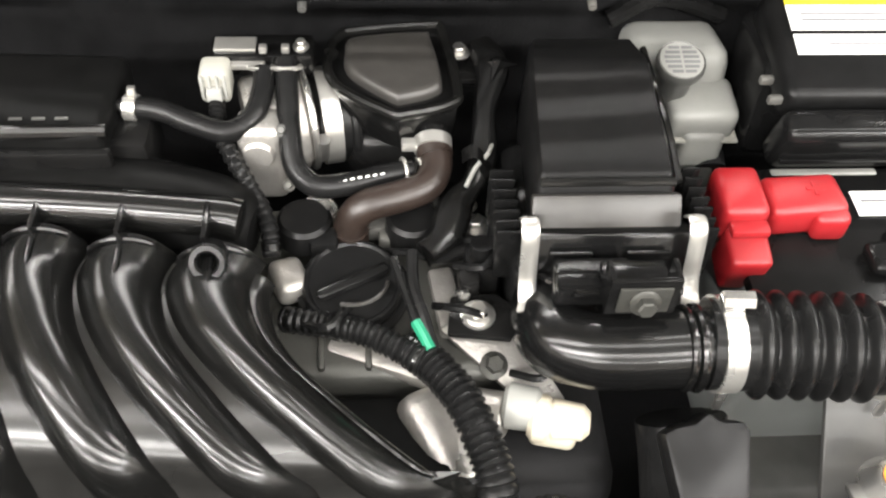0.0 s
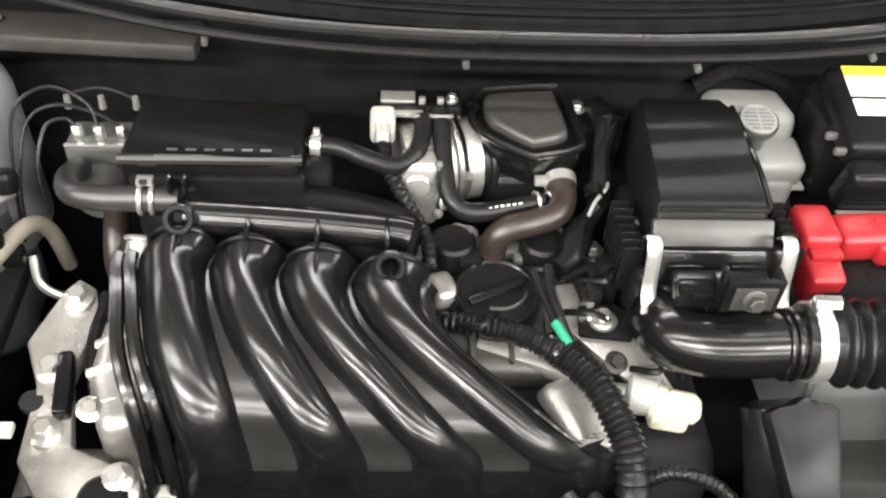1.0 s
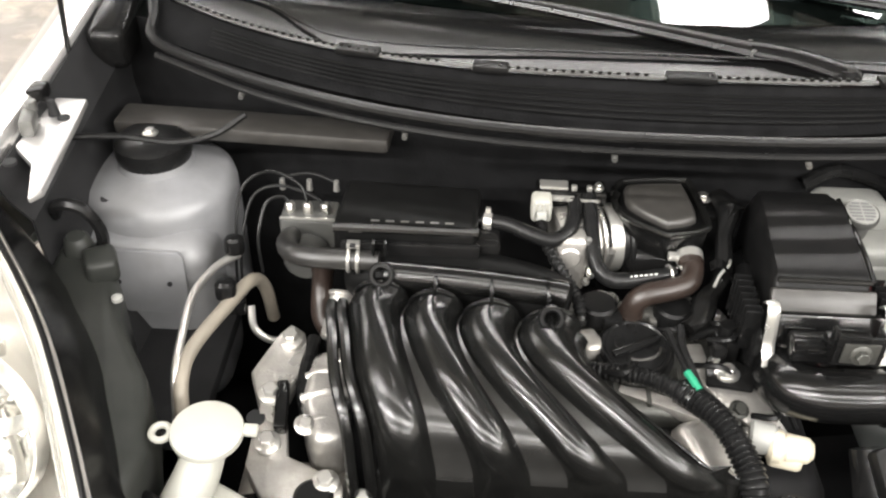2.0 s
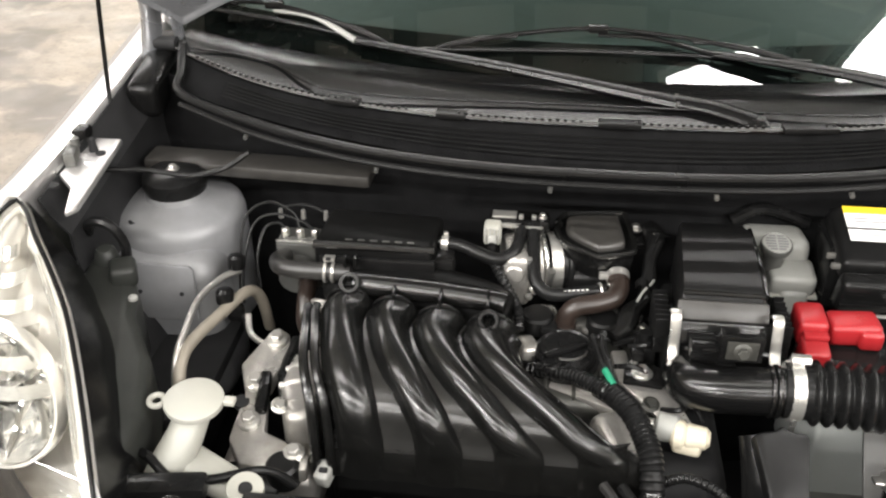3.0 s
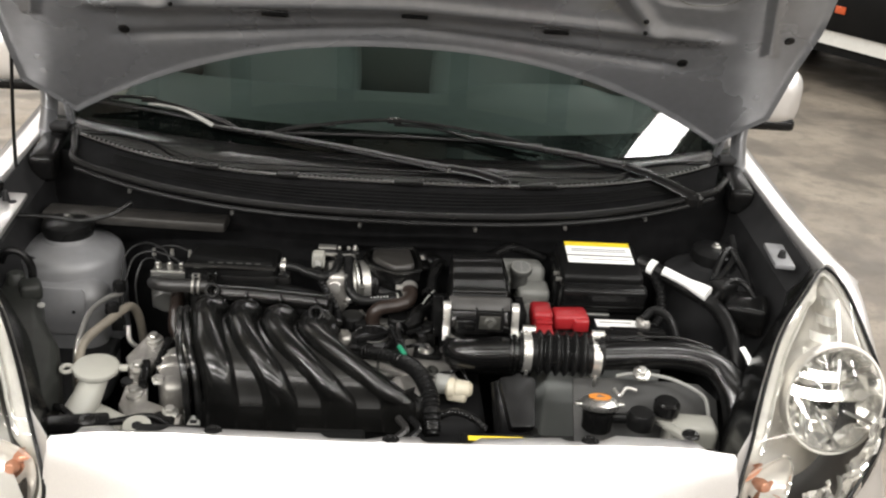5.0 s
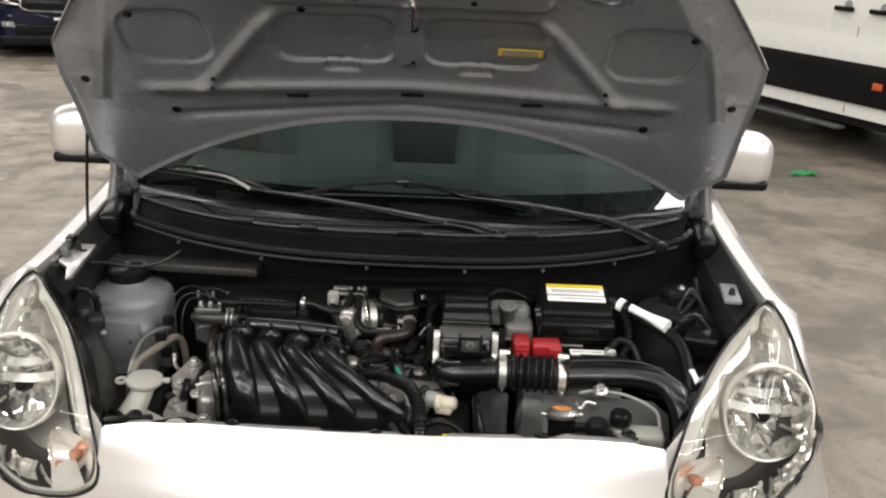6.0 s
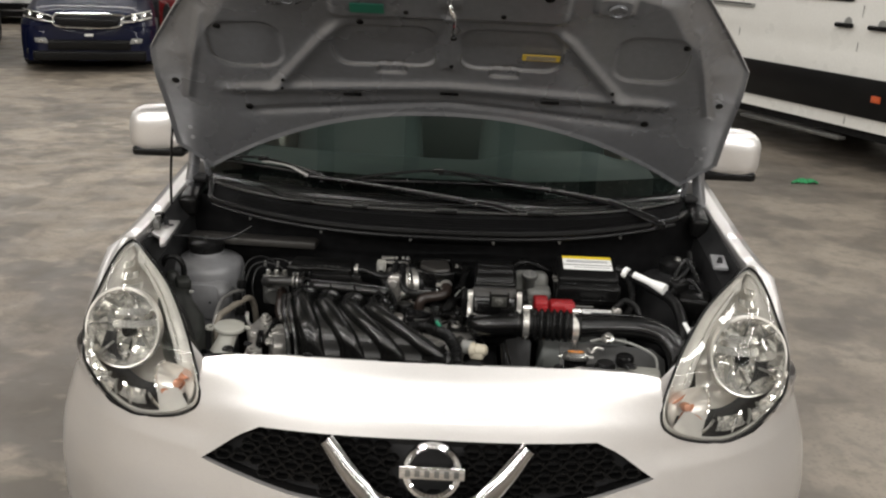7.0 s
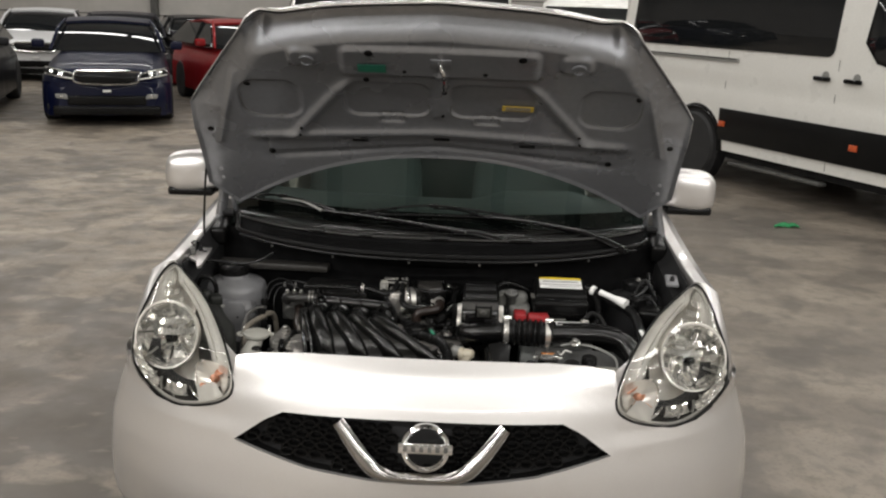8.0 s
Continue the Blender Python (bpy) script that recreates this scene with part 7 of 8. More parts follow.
part("rib", tube([(-0.372, 0.455, 0.665), (-0.375, 0.40, 0.655), (-0.365, 0.355, 0.64)], 0.008, 16, 10), RUBBER, mo)
for p in ((-0.395, 0.444, 0.671), (-0.406, 0.378, 0.655), (-0.400, 0.322, 0.642), (-0.336, 0.284, 0.632)):
    part("mount_bolt", join(lathe([(0.0135, -0.004), (0.0135, 0.002), (0.011, 0.003)], at(p, (0, -0.15, 1)), 24), bolt(Vector(p) + V(0, 0, 0.002), (0, -0.15, 1), 0.0085, 0.010)), BRIGHT, mo, "zinc flange bolt")
for p in ((-0.362, 0.330, 0.664), (-0.338, 0.425, 0.667)):
    part("cover_bolt", bolt(p, (0.2, -0.3, 1), 0.007, 0.008), BRIGHT, mo)
part("mount_bush", box((-0.392, 0.362, 0.654), (0.014, 0.060, 0.018), 0.004, pose(0, 0, 0, 8, 0, 6)), BLACK, mo, "black rubber stop")
part("casting_hole", cyl((-0.418, 0.352, 0.640), (-0.418, 0.351, 0.648), 0.010, None, 18), DARK, mo)
part("front_cover", prism([(-0.045, -0.03), (0.03, -0.035), (0.045, 0.0), (0.01, 0.03), (-0.04, 0.02)], 0.012, at((-0.392, 0.262, 0.598), (0, -0.5, 0.85)), 0.003), BLACK, mo)
part("spring_stub", join(cyl((-0.346, 0.272, 0.60), (-0.346, 0.268, 0.635), 0.020, None, 24, 0.004)), RUBBER, mo)
sc = thing("sensor_lead", (-0.30, 0.30, 0.60), "grey plug hanging on a thin black lead", "wiring", "wiring")
part("lead", tube([(-0.318, 0.372, 0.668), (-0.324, 0.345, 0.655), (-0.318, 0.315, 0.63), (-0.305, 0.288, 0.615)], 0.0042, 30, 8), RUBBER, sc)
part("plug", box((-0.296, 0.268, 0.622), (0.018, 0.026, 0.022), 0.004, pose(0, 0, 0, 15, 0, -15), 3), GREYPL, sc, "pale grey plug")
part("plug_slot", box((-0.296, 0.262, 0.634), (0.010, 0.006, 0.004), 0.001), DARK, sc)

# hydraulic unit with its pipes
ab = thing("brake_hydraulic_unit", (-0.40, 0.61, 0.62), "metal brake hydraulic block with thin steel pipes", "hydraulic unit")
part("block", box((-0.398, 0.612, 0.690), (0.068, 0.045, 0.075), 0.005, None, 2), GREYPART, ab)
part("block_edge", box((-0.398, 0.592, 0.7285), (0.066, 0.004, 0.003), 0.001), BRIGHT, ab)
part("motor", cyl((-0.398, 0.588, 0.690), (-0.398, 0.555, 0.685), 0.026, 0.024, 28, 0.004), GREYPART, ab)
for k in range(3):
    x = -0.420 + 0.021 * k
    part("union_nut", lathe([(0.006, 0), (0.006, 0.012), (0.004, 0.014)], at((x, 0.606, 0.728)), 6), STEEL, ab)
    part("valve_tip", cyl((-0.435 + 0.033 * k, 0.640, 0.738), (-0.435 + 0.033 * k, 0.640, 0.752), 0.004, 0.003, 10), BRIGHT, ab)
for k, pts in enumerate((((-0.420, 0.606, 0.740), (-0.430, 0.608, 0.748), (-0.448, 0.600, 0.742), (-0.455, 0.575, 0.71), (-0.450, 0.56, 0.67)), ((-0.378, 0.606, 0.740), (-0.40, 0.612, 0.752), (-0.44, 0.62, 0.755), (-0.468, 0.61, 0.74), (-0.478, 0.58, 0.69), (-0.478, 0.56, 0.64)),
                         ((-0.399, 0.606, 0.740), (-0.41, 0.618, 0.760), (-0.45, 0.635, 0.765), (-0.482, 0.62, 0.745), (-0.488, 0.59, 0.68), (-0.488, 0.57, 0.62)), ((-0.365, 0.640, 0.748), (-0.40, 0.648, 0.756), (-0.435, 0.645, 0.752)))):
    part("steel_pipe", tube(pts, 0.0019, 36, 8), DARKPIPE, ab, "thin steel brake pipe")

# air-conditioning pipes
ac = thing("air_conditioning_pipes", (-0.47, 0.42, 0.60), "pair of pale aluminium air-conditioning pipes with black caps", "pipe")
part("wide_pipe", tube([(-0.440, 0.548, 0.610), (-0.443, 0.536, 0.668), (-0.451, 0.512, 0.697), (-0.468, 0.462, 0.700), (-0.487, 0.401, 0.700), (-0.490, 0.362, 0.697), (-0.487, 0.335, 0.670), (-0.485, 0.322, 0.58)], 0.0078, 50, 14), TAN, ac, "wide tan-sleeved pipe")
part("thin_pipe", tube([(-0.474, 0.552, 0.702), (-0.493, 0.525, 0.705), (-0.507, 0.475, 0.705), (-0.502, 0.410, 0.705), (-0.496, 0.360, 0.700), (-0.494, 0.335, 0.660), (-0.494, 0.322, 0.58)], 0.0045, 50, 12), BRIGHT, ac, "thin bright pipe")
for p in ((-0.477, 0.548, 0.708), (-0.471, 0.476, 0.702)):
    part("service_cap", lathe([(0.011, 0), (0.012, 0.004), (0.012, 0.016), (0.009, 0.020), (0, 0.021)], at(p, (0, 0.25, 1)), 20), BLACK, ac, "black service cap")
part("low_line", tube([(-0.455, 0.51, 0.66), (-0.450, 0.495, 0.64), (-0.435, 0.49, 0.628), (-0.42, 0.495, 0.62)], 0.0045, 20, 8), BRIGHT, ac)
part("clip", box((-0.470, 0.505, 0.665), (0.022, 0.014, 0.022), 0.003), BLACK, ac)

# washer bottle
wb = thing("washer_bottle", (-0.43, 0.25, 0.55), "milky white washer bottle neck with a flip cap", "washer bottle")
part("neck", tube([(-0.437, 0.268, 0.712), (-0.445, 0.240, 0.690), (-0.462, 0.210, 0.655), (-0.475, 0.19, 0.60)], lambda u: 0.0185 + 0.008 * u, 24, 20), WHITEPL, wb)
cp = part("cap", lathe([(0.026, -0.004), (0.033, 0.002), (0.034, 0.006), (0.033, 0.009), (0.030, 0.0105), (0.010, 0.0115), (0, 0.0115)], at((-0.437, 0.265, 0.718), (0.05, -0.06, 1)), 40), WHITEPL, wb, "flat round flip cap")
part("cap_eye", ringtube((-0.479, 0.262, 0.722), (0.02, -0.12, 1), 0.0085, 0.0035, 20, 8), WHITEPL, cp)
part("cap_tab", box((-0.398, 0.270, 0.722), (0.014, 0.012, 0.007), 0.002), WHITEPL, cp)
part("shoulder", box((-0.408, 0.218, 0.658), (0.095, 0.045, 0.022), 0.009, pose(0, 0, 0, -8, 12, -22), 3), WHITEPL, wb, "white shoulder of the bottle")
ey = part("lug", lathe([(0.008, 0), (0.020, 0), (0.020, 0.008), (0.008, 0.008), (0.008, 0)], at((-0.362, 0.190, 0.668), (0.1, -0.2, 1)), 28), WHITEPL, wb, "white fixing lug")
part("lug_bolt", lathe([(0.0075, 0), (0.0075, 0.006), (0, 0.007)], at((-0.362, 0.190, 0.670), (0.1, -0.2, 1)), 16), DARK, ey)
hose("thin black hose by the washer bottle", [(-0.52, 0.25, 0.65), (-0.48, 0.215, 0.685), (-0.44, 0.19, 0.675), (-0.40, 0.20, 0.672), (-0.35, 0.222, 0.668), (-0.32, 0.23, 0.64)], 0.0055)
single("dark_bracket", box((-0.455, 0.165, 0.690), (0.12, 0.03, 0.02), 0.006, pose(0, 0, 0, 0, 0, 8)), BLACK, "black bracket beside the washer bottle", "bracket")
single("horn_bracket", join(box((-0.20, 0.205, 0.640), (0.06, 0.02, 0.012), 0.003, pose(0, 0, 0, 0, 12, 4)), cyl((-0.20, 0.205, 0.640), (-0.20, 0.20, 0.652), 0.008, None, 12)), GREYPART, "grey bracket in front of the manifold", "bracket")
for x in (0.02, 0.04):
    single("engine_lead", tube([(x, 0.25, 0.66), (x + 0.012, 0.225, 0.655), (x - 0.01, 0.205, 0.64), (x + 0.02, 0.20, 0.60)], 0.006, 20, 8), DARKHOSE if x < 0.03 else RUBBER, "dark lead hanging at the manifold end", "wiring", "wiring")

# air filter box
af = thing("air_filter_box", (0.155, 0.47, 0.66), "black air filter box with pale spring clips", "air filter")


def lid(u, v):
    """Domed lid: flat roof, sloped front, rounded sides."""
    w = lerp_table([(0, 0.0475), (0.6, 0.045), (1, 0.033)], v)
    a = 2 * u - 1
    y = 0.438 + 0.200 * v
    zt = lerp_table([(0, 0.758), (0.02, 0.772), (0.06, 0.787), (0.10, 0.790), (0.6, 0.803), (0.8, 0.792), (1.0, 0.745)], v)
    drop = smooth(abs(a), 0.80, 1.0)
    x = 0.155 + w * (math.copysign(min(1, abs(a) * 1.12), a)) + 0.004 * v
    return V(x + math.copysign(0.004, a) * drop, y, zt - 0.075 * max(0, (abs(a) - 0.89) / 0.11))


part("lid", grid(lid, 40, 44, 0.003), TEXT_BLACK, af, "domed matt black lid", 50)
part("lid_crease", tube([(0.108, 0.4455, 0.787), (0.155, 0.4445, 0.788), (0.202, 0.4455, 0.787)], 0.0032, 16, 8), RUNNER, af)
part("lid_side_crease", tube([(0.205, 0.446, 0.786), (0.206, 0.50, 0.792), (0.203, 0.58, 0.796)], 0.0028, 16, 8), RUNNER, af)
part("lid_front", box((0.155, 0.434, 0.766), (0.106, 0.010, 0.030), 0.003, pose(0, 0, 0, -38)), PALE_BLACK, af, "sloped front edge of the lid")
part("base", box((0.158, 0.475, 0.690), (0.135, 0.13, 0.10), 0.012, None, 3), BLACK, af)
part("front_face", box((0.156, 0.418, 0.744), (0.118, 0.020, 0.040), 0.004, pose(0, 0, 0, -22)), GLOSS, af)
for x in (0.128, 0.182):
    part("front_rib", box((x, 0.4065, 0.752), (0.030, 0.004, 0.012), 0.001), GLOSS, af)
for k in range(7):
    part("side_fin", box((0.087, 0.425 + 0.010 * k, 0.735), (0.018, 0.003, 0.05), 0.001), BLACK, af)
    part("side_fin", box((0.229, 0.425 + 0.010 * k, 0.735), (0.014, 0.003, 0.05), 0.001), BLACK, af)
for x in (0.098, 0.213):
    part("spring_clip", join(tube([(x, 0.426, 0.772), (x, 0.418, 0.780), (x, 0.408, 0.777), (x, 0.402, 0.760), (x, 0.397, 0.742), (x, 0.388, 0.731), (x, 0.379, 0.728)], lambda u: 0.0062 + 0.0018 * smooth(u, 0.85, 1.0), 30, 10, 0.22, (0, -0.9, 0.4))), BRIGHT, af, "pale steel spring clip")
ms = part("flow_sensor", join(box((0.140, 0.386, 0.752), (0.055, 0.028, 0.022), 0.005, None, 3), box((0.128, 0.378, 0.760), (0.03, 0.014, 0.014), 0.003)), BLACK, af, "black air flow sensor")
part("sensor_grip", box((0.163, 0.375, 0.772), (0.044, 0.02, 0.010), 0.003), GLOSS, ms)
br = part("bracket_box", join(box((0.163, 0.352, 0.780), (0.046, 0.004, 0.034), 0.001), box((0.142, 0.360, 0.780), (0.004, 0.018, 0.034), 0.001), box((0.184, 0.360, 0.780), (0.004, 0.018, 0.034), 0.001)), BLACK, af, "small open bracket with a bolt")
part("bracket_plate", box((0.163, 0.3485, 0.780), (0.034, 0.002, 0.024), 0.001), ALLOY, br)
part("bracket_bolt", bolt((0.163, 0.347, 0.780), (0, -1, 0.2), 0.0065, 0.008), ALLOY, br)

# intake pipework
el = thing("intake_elbow", (0.15, 0.34, 0.68), "smooth black plastic intake elbow", "intake pipe")
part("elbow", tube([(0.156, 0.425, 0.690), (0.124, 0.400, 0.703), (0.120, 0.368, 0.714), (0.137, 0.352, 0.721), (0.168, 0.347, 0.725), (0.218, 0.347, 0.728)], lambda u: 0.033 - 0.006 * smooth(u, 0.15, 0.6), 48, 24), GLOSS, el)
part("collar", join(ringtube((0.207, 0.347, 0.7275), (1, 0, 0), 0.0275, 0.0035, 32), ringtube((0.200, 0.347, 0.727), (1, 0, 0), 0.0275, 0.0025, 32)), GLOSS, el)
part("seam", tube([(0.108, 0.404, 0.737), (0.120, 0.384, 0.750), (0.145, 0.374, 0.757), (0.198, 0.372, 0.758)], 0.003, 24, 8), GLOSS, el)
part("tab", box((0.135, 0.374, 0.758), (0.022, 0.010, 0.010), 0.002), GLOSS, el)
be = thing("bellows_hose", (0.28, 0.33, 0.70), "ribbed black rubber bellows hose with bright clamps", "intake pipe")
nb = 120
part("bellows", tube([(0.215, 0.349, 0.729), (0.283, 0.344, 0.731), (0.352, 0.338, 0.732)], lambda u: 0.0300 + (0.0075 * (0.5 + 0.5 * math.sin(2 * math.pi * (u - 0.22) * 9.7)) ** 0.8 if 0.2 < u < 0.82 else 0.0015), nb, 32), RUBBER, be, "", 60)
for x, y in ((0.226, 0.3482), (0.338, 0.3395)):
    c = part("hose_clamp", cyl((x - 0.0068, y, 0.7297), (x + 0.0068, y, 0.7297), 0.0335, None, 40), BRIGHT, be, "bright worm-drive clamp")
    part("clamp_screw", join(cyl((x - 0.006, y + 0.010, 0.766), (x + 0.014, y + 0.008, 0.767), 0.0065, None, 6), box((x, y + 0.008, 0.763), (0.014, 0.016, 0.007), 0.002)), STEEL, c)
    part("clamp_tail", box((x, y - 0.026, 0.700), (0.006, 0.004, 0.022), 0.001), STEEL, c)
ip = thing("inlet_pipe", (0.47, 0.33, 0.60), "long black intake pipe bending down beside the lamp", "intake pipe")
part("pipe", tube([(0.346, 0.338, 0.732), (0.415, 0.350, 0.730), (0.490, 0.356, 0.726), (0.545, 0.342, 0.716), (0.572, 0.302, 0.690), (0.578, 0.262, 0.64), (0.575, 0.245, 0.57)], lambda u: 0.0265 + 0.004 * u, 60, 24, 0.88, (0, 0.2, 1)), GLOSS, ip)
part("pipe_seam", tube([(0.365, 0.356, 0.7565), (0.42, 0.366, 0.755), (0.49, 0.372, 0.751), (0.54, 0.360, 0.742)], 0.0025, 30, 8), GLOSS, ip)
part("pipe_bolt", join(bolt((0.410, 0.303, 0.722), (0, -0.3, 1), 0.009, 0.010), lathe([(0.014, -0.004), (0.014, 0)], at((0.410, 0.303, 0.722), (0, -0.3, 1)), 20)), STEEL, ip)

fu = thing("fresh_air_duct", (0.20, 0.28, 0.55), "black moulded duct with a scalloped rim", "air duct")
sh = [(-0.030, 0.03), (-0.020, 0.034), (-0.008, 0.036), (0.002, 0.043), (0.010, 0.036), (0.026, 0.036), (0.030, 0.030), (0.024, -0.050), (-0.014, -0.052)]
part("body", prism(sh, 0.022, at((0.207, 0.278, 0.678), (0.05, -0.55, 0.83), (0, 0.8, 0.6)), 0.004), TEXT_BLACK, fu)
part("throat", tube([(0.200, 0.315, 0.690), (0.203, 0.290, 0.665), (0.207, 0.262, 0.62), (0.208, 0.25, 0.56)], 0.032, 16, 16, 0.8), BLACK, fu)

# battery
bt = thing("battery", (0.37, 0.47, 0.50), "grey battery with a red terminal cover and a white label", "battery")
part("case", box((0.370, 0.450, 0.605), (0.195, 0.150, 0.185), 0.008, None, 3), BATTERY, bt, "pale grey case")
part("top", box((0.370, 0.460, 0.702), (0.200, 0.150, 0.014), 0.004), BLACK, bt, "black lid")
part("label", box((0.412, 0.492, 0.7105), (0.074, 0.026, 0.001), 0), LABEL, bt, "white label strip")
part("rear_strip", box((0.362, 0.529, 0.706), (0.09, 0.008, 0.008), 0.002), GREYPL, bt, "pale strip along the back of the lid")
part("label_bar", box((0.410, 0.494, 0.7115), (0.058, 0.0025, 0.0006), 0), INK, bt)
rc = part("terminal_cover", box((0.270, 0.478, 0.728), (0.036, 0.050, 0.036), 0.007, None, 3), RED, bt, "red plastic terminal cover")
part("cover_arm", join(box((0.322, 0.480, 0.724), (0.062, 0.040, 0.030), 0.007, pose(0, 0, 0, 0, 0, 4), 3), box((0.340, 0.466, 0.722), (0.028, 0.026, 0.026), 0.006, None, 3)), RED, rc)
part("cover_skirt", box((0.270, 0.440, 0.708), (0.032, 0.034, 0.042), 0.005, pose(0, 0, 0, 12), 3), RED, rc)
part("cover_flap", box((0.271, 0.447, 0.733), (0.030, 0.014, 0.008), 0.003), RED, rc)
part("plus_mark", join(box((0.330, 0.482, 0.7395), (0.014, 0.003, 0.001), 0), box((0.330, 0.482, 0.7395), (0.003, 0.014, 0.001), 0)), RED, rc)
part("hold_down", join(box((0.440, 0.455, 0.714), (0.10, 0.020, 0.014), 0.004), box((0.405, 0.430, 0.716), (0.085, 0.030, 0.014), 0.006, None, 3)), BLACK, bt, "black hold-down bar")
part("negative_clamp", join(box((0.455, 0.475, 0.720), (0.022, 0.026, 0.018), 0.004), bolt((0.455, 0.462, 0.726), (0, -1, 0.3), 0.005)), CAST, bt, "grey terminal clamp")
part("tray", prism([(0.262, 0.30), (0.46, 0.30), (0.47, 0.40), (0.262, 0.40)], 0.012, Matrix.Translation((0, 0, 0.535)), 0.003), GREYPART, bt)
part("ground_lead", tube([(0.455, 0.478, 0.73), (0.475, 0.485, 0.745), (0.50, 0.47, 0.735), (0.515, 0.45, 0.70)], 0.0075, 24, 10), RUBBER, bt)

# fuse box
fb = thing("fuse_box", (0.385, 0.60, 0.66), "black fuse box with yellow and white labels on its sloped lid", "fuse box")
part("body", box((0.392, 0.625, 0.725), (0.160, 0.090, 0.10), 0.012, None, 3), BLACK, fb)
part("lid", box((0.392, 0.602, 0.772), (0.152, 0.110, 0.034), 0.010, pose(0, 0, 0, 12), 3), TEXT_BLACK, fb)
part("lid_front", box((0.392, 0.538, 0.738), (0.158, 0.03, 0.060), 0.010, pose(0, 0, 0, 20), 3), BLACK, fb)
part("lid_step", box((0.392, 0.524, 0.728), (0.150, 0.006, 0.004), 0.001), GLOSS, fb)
ml = Matrix.Translation((0.394, 0.612, 0.7925)) @ pose(0, 0, 0, 12)
part("yellow_label", box((0, 0.030, 0.0), (0.124, 0.013, 0.0012), 0, ml), YELLOW, fb, "yellow warning strip")
part("white_label", box((0, 0.010, 0.0), (0.124, 0.026, 0.0012), 0, ml), LABEL, fb, "white label")
part("white_label", box((0, -0.018, 0.0), (0.124, 0.020, 0.0012), 0, ml), LABEL, fb, "white label")
for k in range(2):
    part("label_bar", box((0.0, 0.013 - 0.006 * k, 0.001), (0.104, 0.0018, 0.0006), 0, ml), INK, fb)
part("label_bar", box((0.01, -0.018, 0.001), (0.09, 0.0018, 0.0006), 0, ml), INK, fb)
for dy in (0.0, 0.024):
    part("latch", box((0.311, 0.555 + dy, 0.765), (0.012, 0.006, 0.008), 0.002), GREYPART, fb)
harness("black loom leaving the fuse box", [(0.465, 0.590, 0.775), (0.490, 0.575, 0.770), (0.500, 0.545, 0.75), (0.497, 0.515, 0.72), (0.482, 0.50, 0.70)], 0.0085)
lw = thing("main_loom", (0.55, 0.52, 0.70), "thick black loom with a white tag wrapped round it", "wiring", "wiring")
part("loom", tube([(0.470, 0.606, 0.785), (0.505, 0.575, 0.778), (0.545, 0.535, 0.765), (0.585, 0.500, 0.752), (0.600, 0.44, 0.735), (0.602, 0.39, 0.70), (0.60, 0.35, 0.64)], 0.0135, 50, 12), RUBBER, lw)
part("tag", tube([(0.505, 0.561, 0.787), (0.535, 0.535, 0.781), (0.572, 0.500, 0.773)], lambda u: 0.0085 + 0.0055 * smooth(u, 0.5, 1.0), 16, 14), LABEL, lw, "white printed tag")
part("tag_bar", box((0.537, 0.5315, 0.7855), (0.035, 0.002, 0.001), 0, pose(0, 0, 0, 0, 10, -40)), INK, lw)
part("tag_small", tube([(0.484, 0.583, 0.786), (0.492, 0.576, 0.784)], 0.0142, 6, 14), LABEL, lw)
for pts in (((0.60, 0.56, 0.77), (0.625, 0.60, 0.80), (0.645, 0.62, 0.81), (0.66, 0.59, 0.79), (0.665, 0.54, 0.77)), ((0.585, 0.505, 0.76), (0.62, 0.53, 0.785), (0.65, 0.53, 0.78), (0.668, 0.50, 0.755)), ((0.66, 0.66, 0.82), (0.655, 0.62, 0.80), (0.63, 0.58, 0.785), (0.60, 0.55, 0.775))):
    part("branch", tube(pts, 0.0065, 30, 8), RUBBER, lw)
part("connector", box((0.610, 0.53, 0.77), (0.045, 0.035, 0.03), 0.006, pose(0, 0, 0, 0, 0, 30), 3), TEXT_BLACK, lw)
single("relay_box", box((0.648, 0.505, 0.735), (0.075, 0.06, 0.06), 0.01, pose(0, 0, 0, 12, 0, -20), 3), BLACK, "black relay box on the inner wing", "relay box")
single("white_clip", tube([(0.592, 0.36, 0.745), (0.600, 0.335, 0.73), (0.605, 0.315, 0.70)], 0.006, 12, 8, 0.5), LABEL, "white clip on the intake pipe", "clip")

# brake fluid reservoir
bf = thing("brake_fluid_reservoir", (0.275, 0.64, 0.62), "milky grey brake fluid reservoir with a round cap", "reservoir")
part("upper_tank", box((0.258, 0.660, 0.722), (0.088, 0.070, 0.050), 0.014, pose(0, 0, 0, -10), 3), GREYPL, bf)
part("shoulder", box((0.276, 0.612, 0.706), (0.062, 0.050, 0.034), 0.009, pose(0, 0, 0, 6), 3), GREYPL, bf)
part("lower_tank", box((0.279, 0.606, 0.660), (0.040, 0.046, 0.080), 0.008, None, 3), GREYPL, bf)
part("tank_seam", box((0.277, 0.611, 0.691), (0.066, 0.054, 0.004), 0.002), WHITEPL, bf)
mcap = at((0.250, 0.622, 0.716), (0, -0.22, 1))
cp = part("cap", lathe([(0.0150, 0), (0.0150, 0.034), (0.0205, 0.0345), (0.0212, 0.041), (0.0200, 0.044), (0.0190, 0.0432), (0, 0.0434)], mcap, 40, 20, 0.010), GREYPART, bf, "round grey cap with worn print")
part("cap_face", lathe([(0.0188, 0.0433), (0.0184, 0.0443), (0, 0.0445)], mcap, 32), GREYPL, cp, "pale face of the cap")
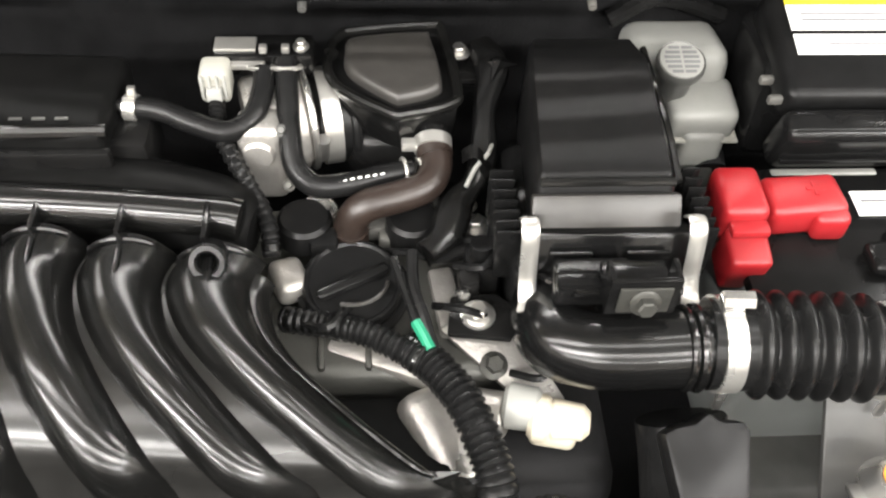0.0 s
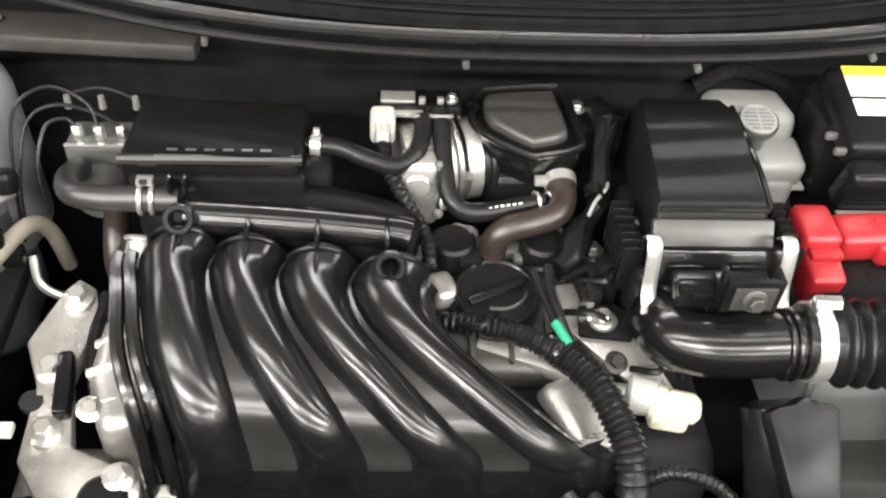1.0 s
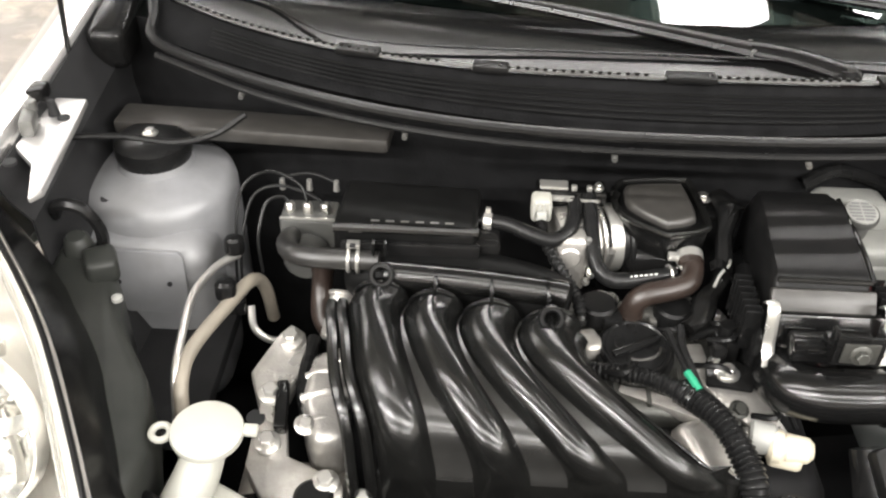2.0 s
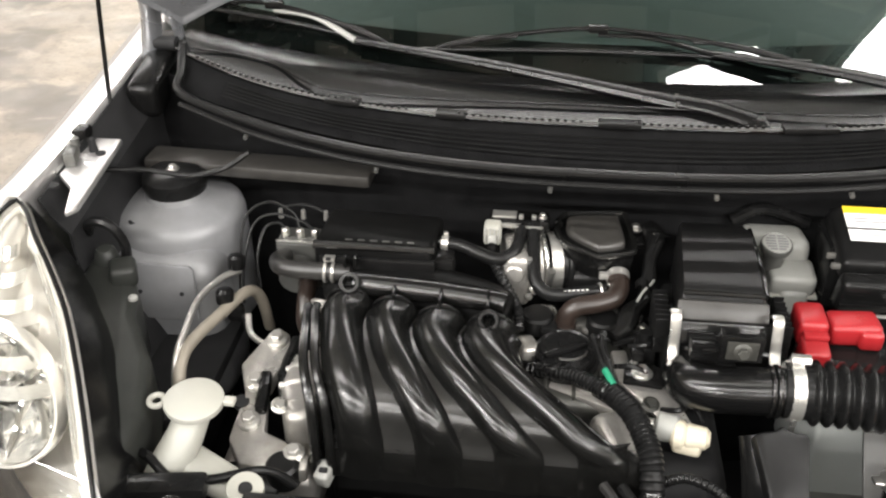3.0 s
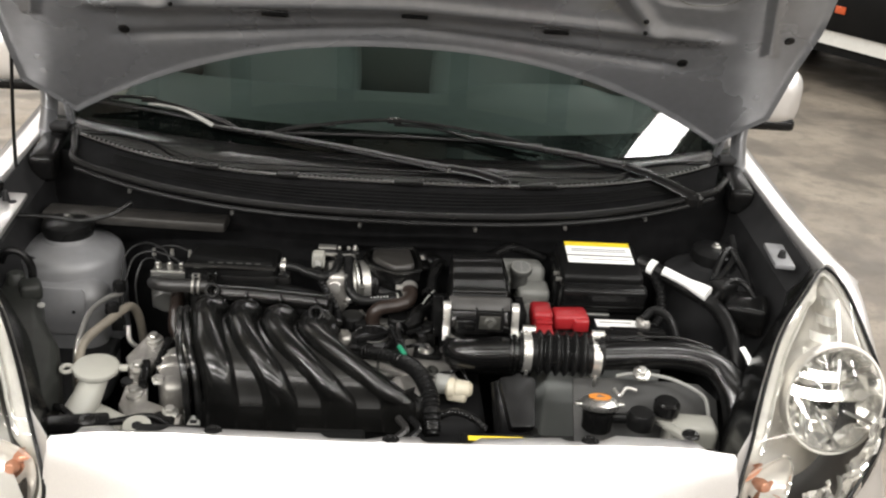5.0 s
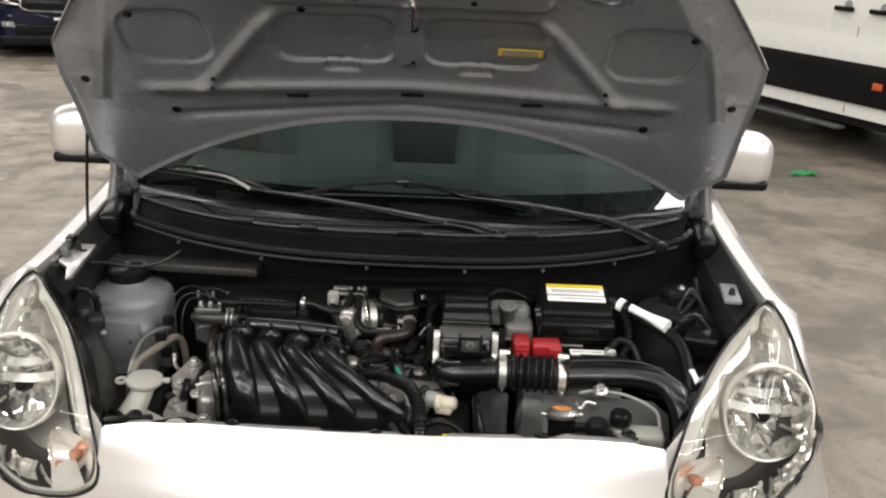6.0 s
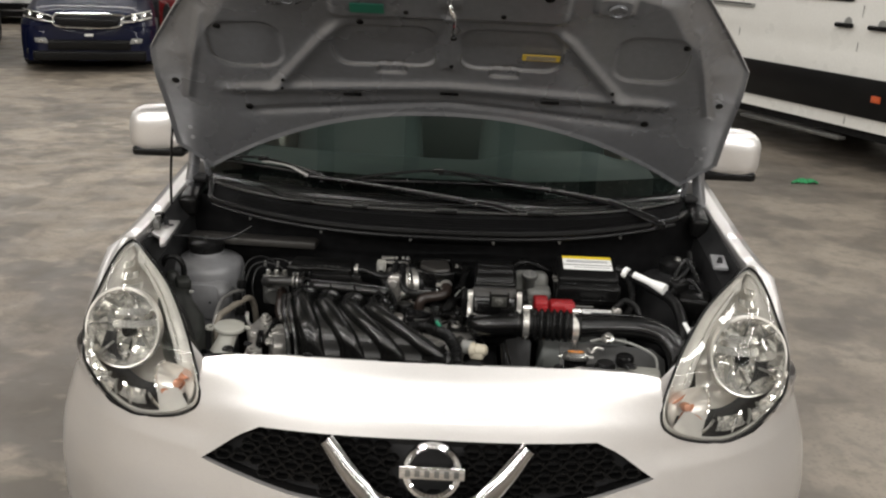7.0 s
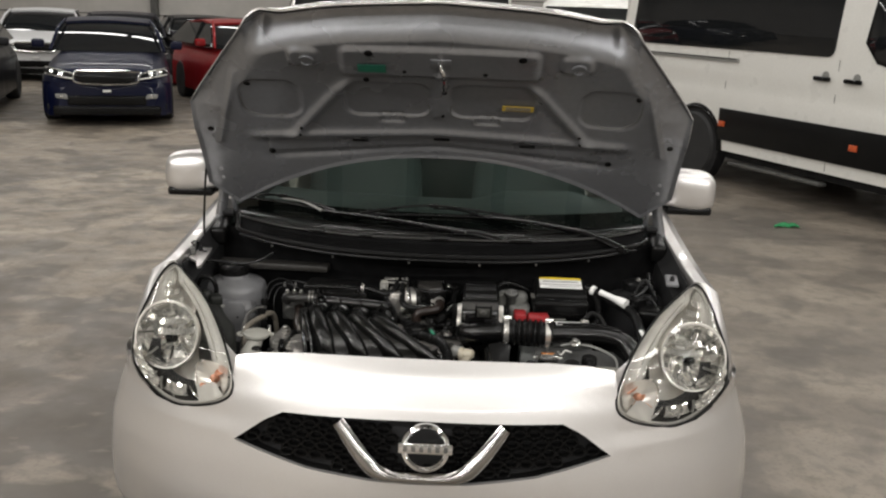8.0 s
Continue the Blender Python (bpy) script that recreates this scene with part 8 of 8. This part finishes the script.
for k in range(6):
    half = math.sqrt(0.0170 ** 2 - (0.0125 - 0.005 * k) ** 2)
    for d in (-0.5, 0.5):
        part("cap_bar", box((d * half * 0.95, 0.0125 - 0.005 * k, 0.0449), (half * 0.80, 0.0026, 0.0006), 0, mcap), INK, cp)
single("servo_cylinder", join(cyl((0.29, 0.60, 0.62), (0.29, 0.69, 0.63), 0.025, None, 24, 0.004), cyl((0.292, 0.585, 0.655), (0.292, 0.60, 0.66), 0.016, None, 20)), DARK, "dark brake cylinder under the reservoir", "brake cylinder")
single("wiper_motor_hose", tube([(0.20, 0.68, 0.75), (0.235, 0.69, 0.765), (0.27, 0.70, 0.755), (0.31, 0.70, 0.74)], 0.009, 24, 10), RUBBER, "ribbed black hose against the firewall", "hose", "engine hoses")

# radiator top: cap, tank, expansion bottle
rd = thing("radiator_filler", (0.335, 0.25, 0.60), "radiator filler neck with an orange-marked cap", "radiator cap")
lean = Matrix.Translation((0.334, 0.250, 0.69)) @ Matrix.Rotation(radians(-17), 4, "X") @ Matrix.Translation((-0.334, -0.250, -0.69))
part("neck", lathe([(0.024, 0.655), (0.024, 0.67), (0.026, 0.688)], Matrix.Translation((0.334, 0.250, 0)), 28), BLACK, rd)
rcap = part("cap", lathe([(0.029, 0.690), (0.031, 0.693), (0.031, 0.699), (0.024, 0.705), (0.020, 0.707), (0, 0.708)], lean @ Matrix.Translation((0.334, 0.250, 0)), 36), STEEL, rd, "pressed steel cap")
part("cap_ears", moved(box((0.334, 0.250, 0.697), (0.078, 0.016, 0.005), 0.002), lean), STEEL, rcap)
part("cap_label", lathe([(0.0175, 0.7078), (0.0175, 0.7086), (0, 0.7088)], lean @ Matrix.Translation((0.334, 0.250, 0)), 32), ORANGE, rcap, "orange warning label")
part("label_mark", prism([(-0.007, -0.005), (0.007, -0.005), (0, 0.007)], 0.0006, lean @ Matrix.Translation((0.334, 0.250, 0.7089))), INK, rcap)
part("side_tube", tube([(0.355, 0.245, 0.675), (0.385, 0.243, 0.676), (0.402, 0.240, 0.674)], 0.008, 12, 10), RUBBER, rd)
part("hose_knob", lathe([(0.021, 0), (0.022, 0.018), (0.018, 0.026), (0, 0.027)], at((0.398, 0.236, 0.668)), 24), RUBBER, rd)
ex = thing("expansion_bottle", (0.46, 0.24, 0.58), "milky white coolant bottle with a black cap", "reservoir")
part("tank", box((0.484, 0.246, 0.646), (0.080, 0.050, 0.056), 0.010, pose(0, 0, 0, 0, 0, -4), 3), WHITEPL, ex)
part("strap", box((0.446, 0.222, 0.674), (0.018, 0.080, 0.010), 0.004, pose(0, 0, 0, -10, 0, 22)), WHITEPL, ex)
part("strap_hole", cyl((0.459, 0.194, 0.676), (0.459, 0.194, 0.686), 0.007, None, 14), DARK, ex)
part("cap", lathe([(0.020, 0.680), (0.021, 0.688), (0.020, 0.699), (0.016, 0.703), (0, 0.704)], Matrix.Translation((0.444, 0.258, 0)), 28, 14, 0.02), BLACK, ex, "round black screw cap")
pn = thing("duct_panel", (0.42, 0.31, 0.55), "grey sheet panel behind the radiator", "panel")
part("sheet", prism([(-0.12, -0.06), (0.12, -0.06), (0.12, 0.02), (0.09, 0.045), (-0.02, 0.05), (-0.12, 0.05)], 0.006, at((0.425, 0.300, 0.655), (0.0, -0.75, 0.66), (0, 0.66, 0.75)), 0.002), PANEL, pn)
part("edge_trim", tube([(0.375, 0.322, 0.705), (0.40, 0.318, 0.712), (0.46, 0.315, 0.708), (0.515, 0.298, 0.688), (0.525, 0.28, 0.66)], 0.0032, 30, 8), GREYPL, pn)
part("hook", tube([(0.365, 0.290, 0.700), (0.372, 0.275, 0.698), (0.383, 0.285, 0.705), (0.40, 0.283, 0.703)], 0.003, 20, 8), BRIGHT, pn)
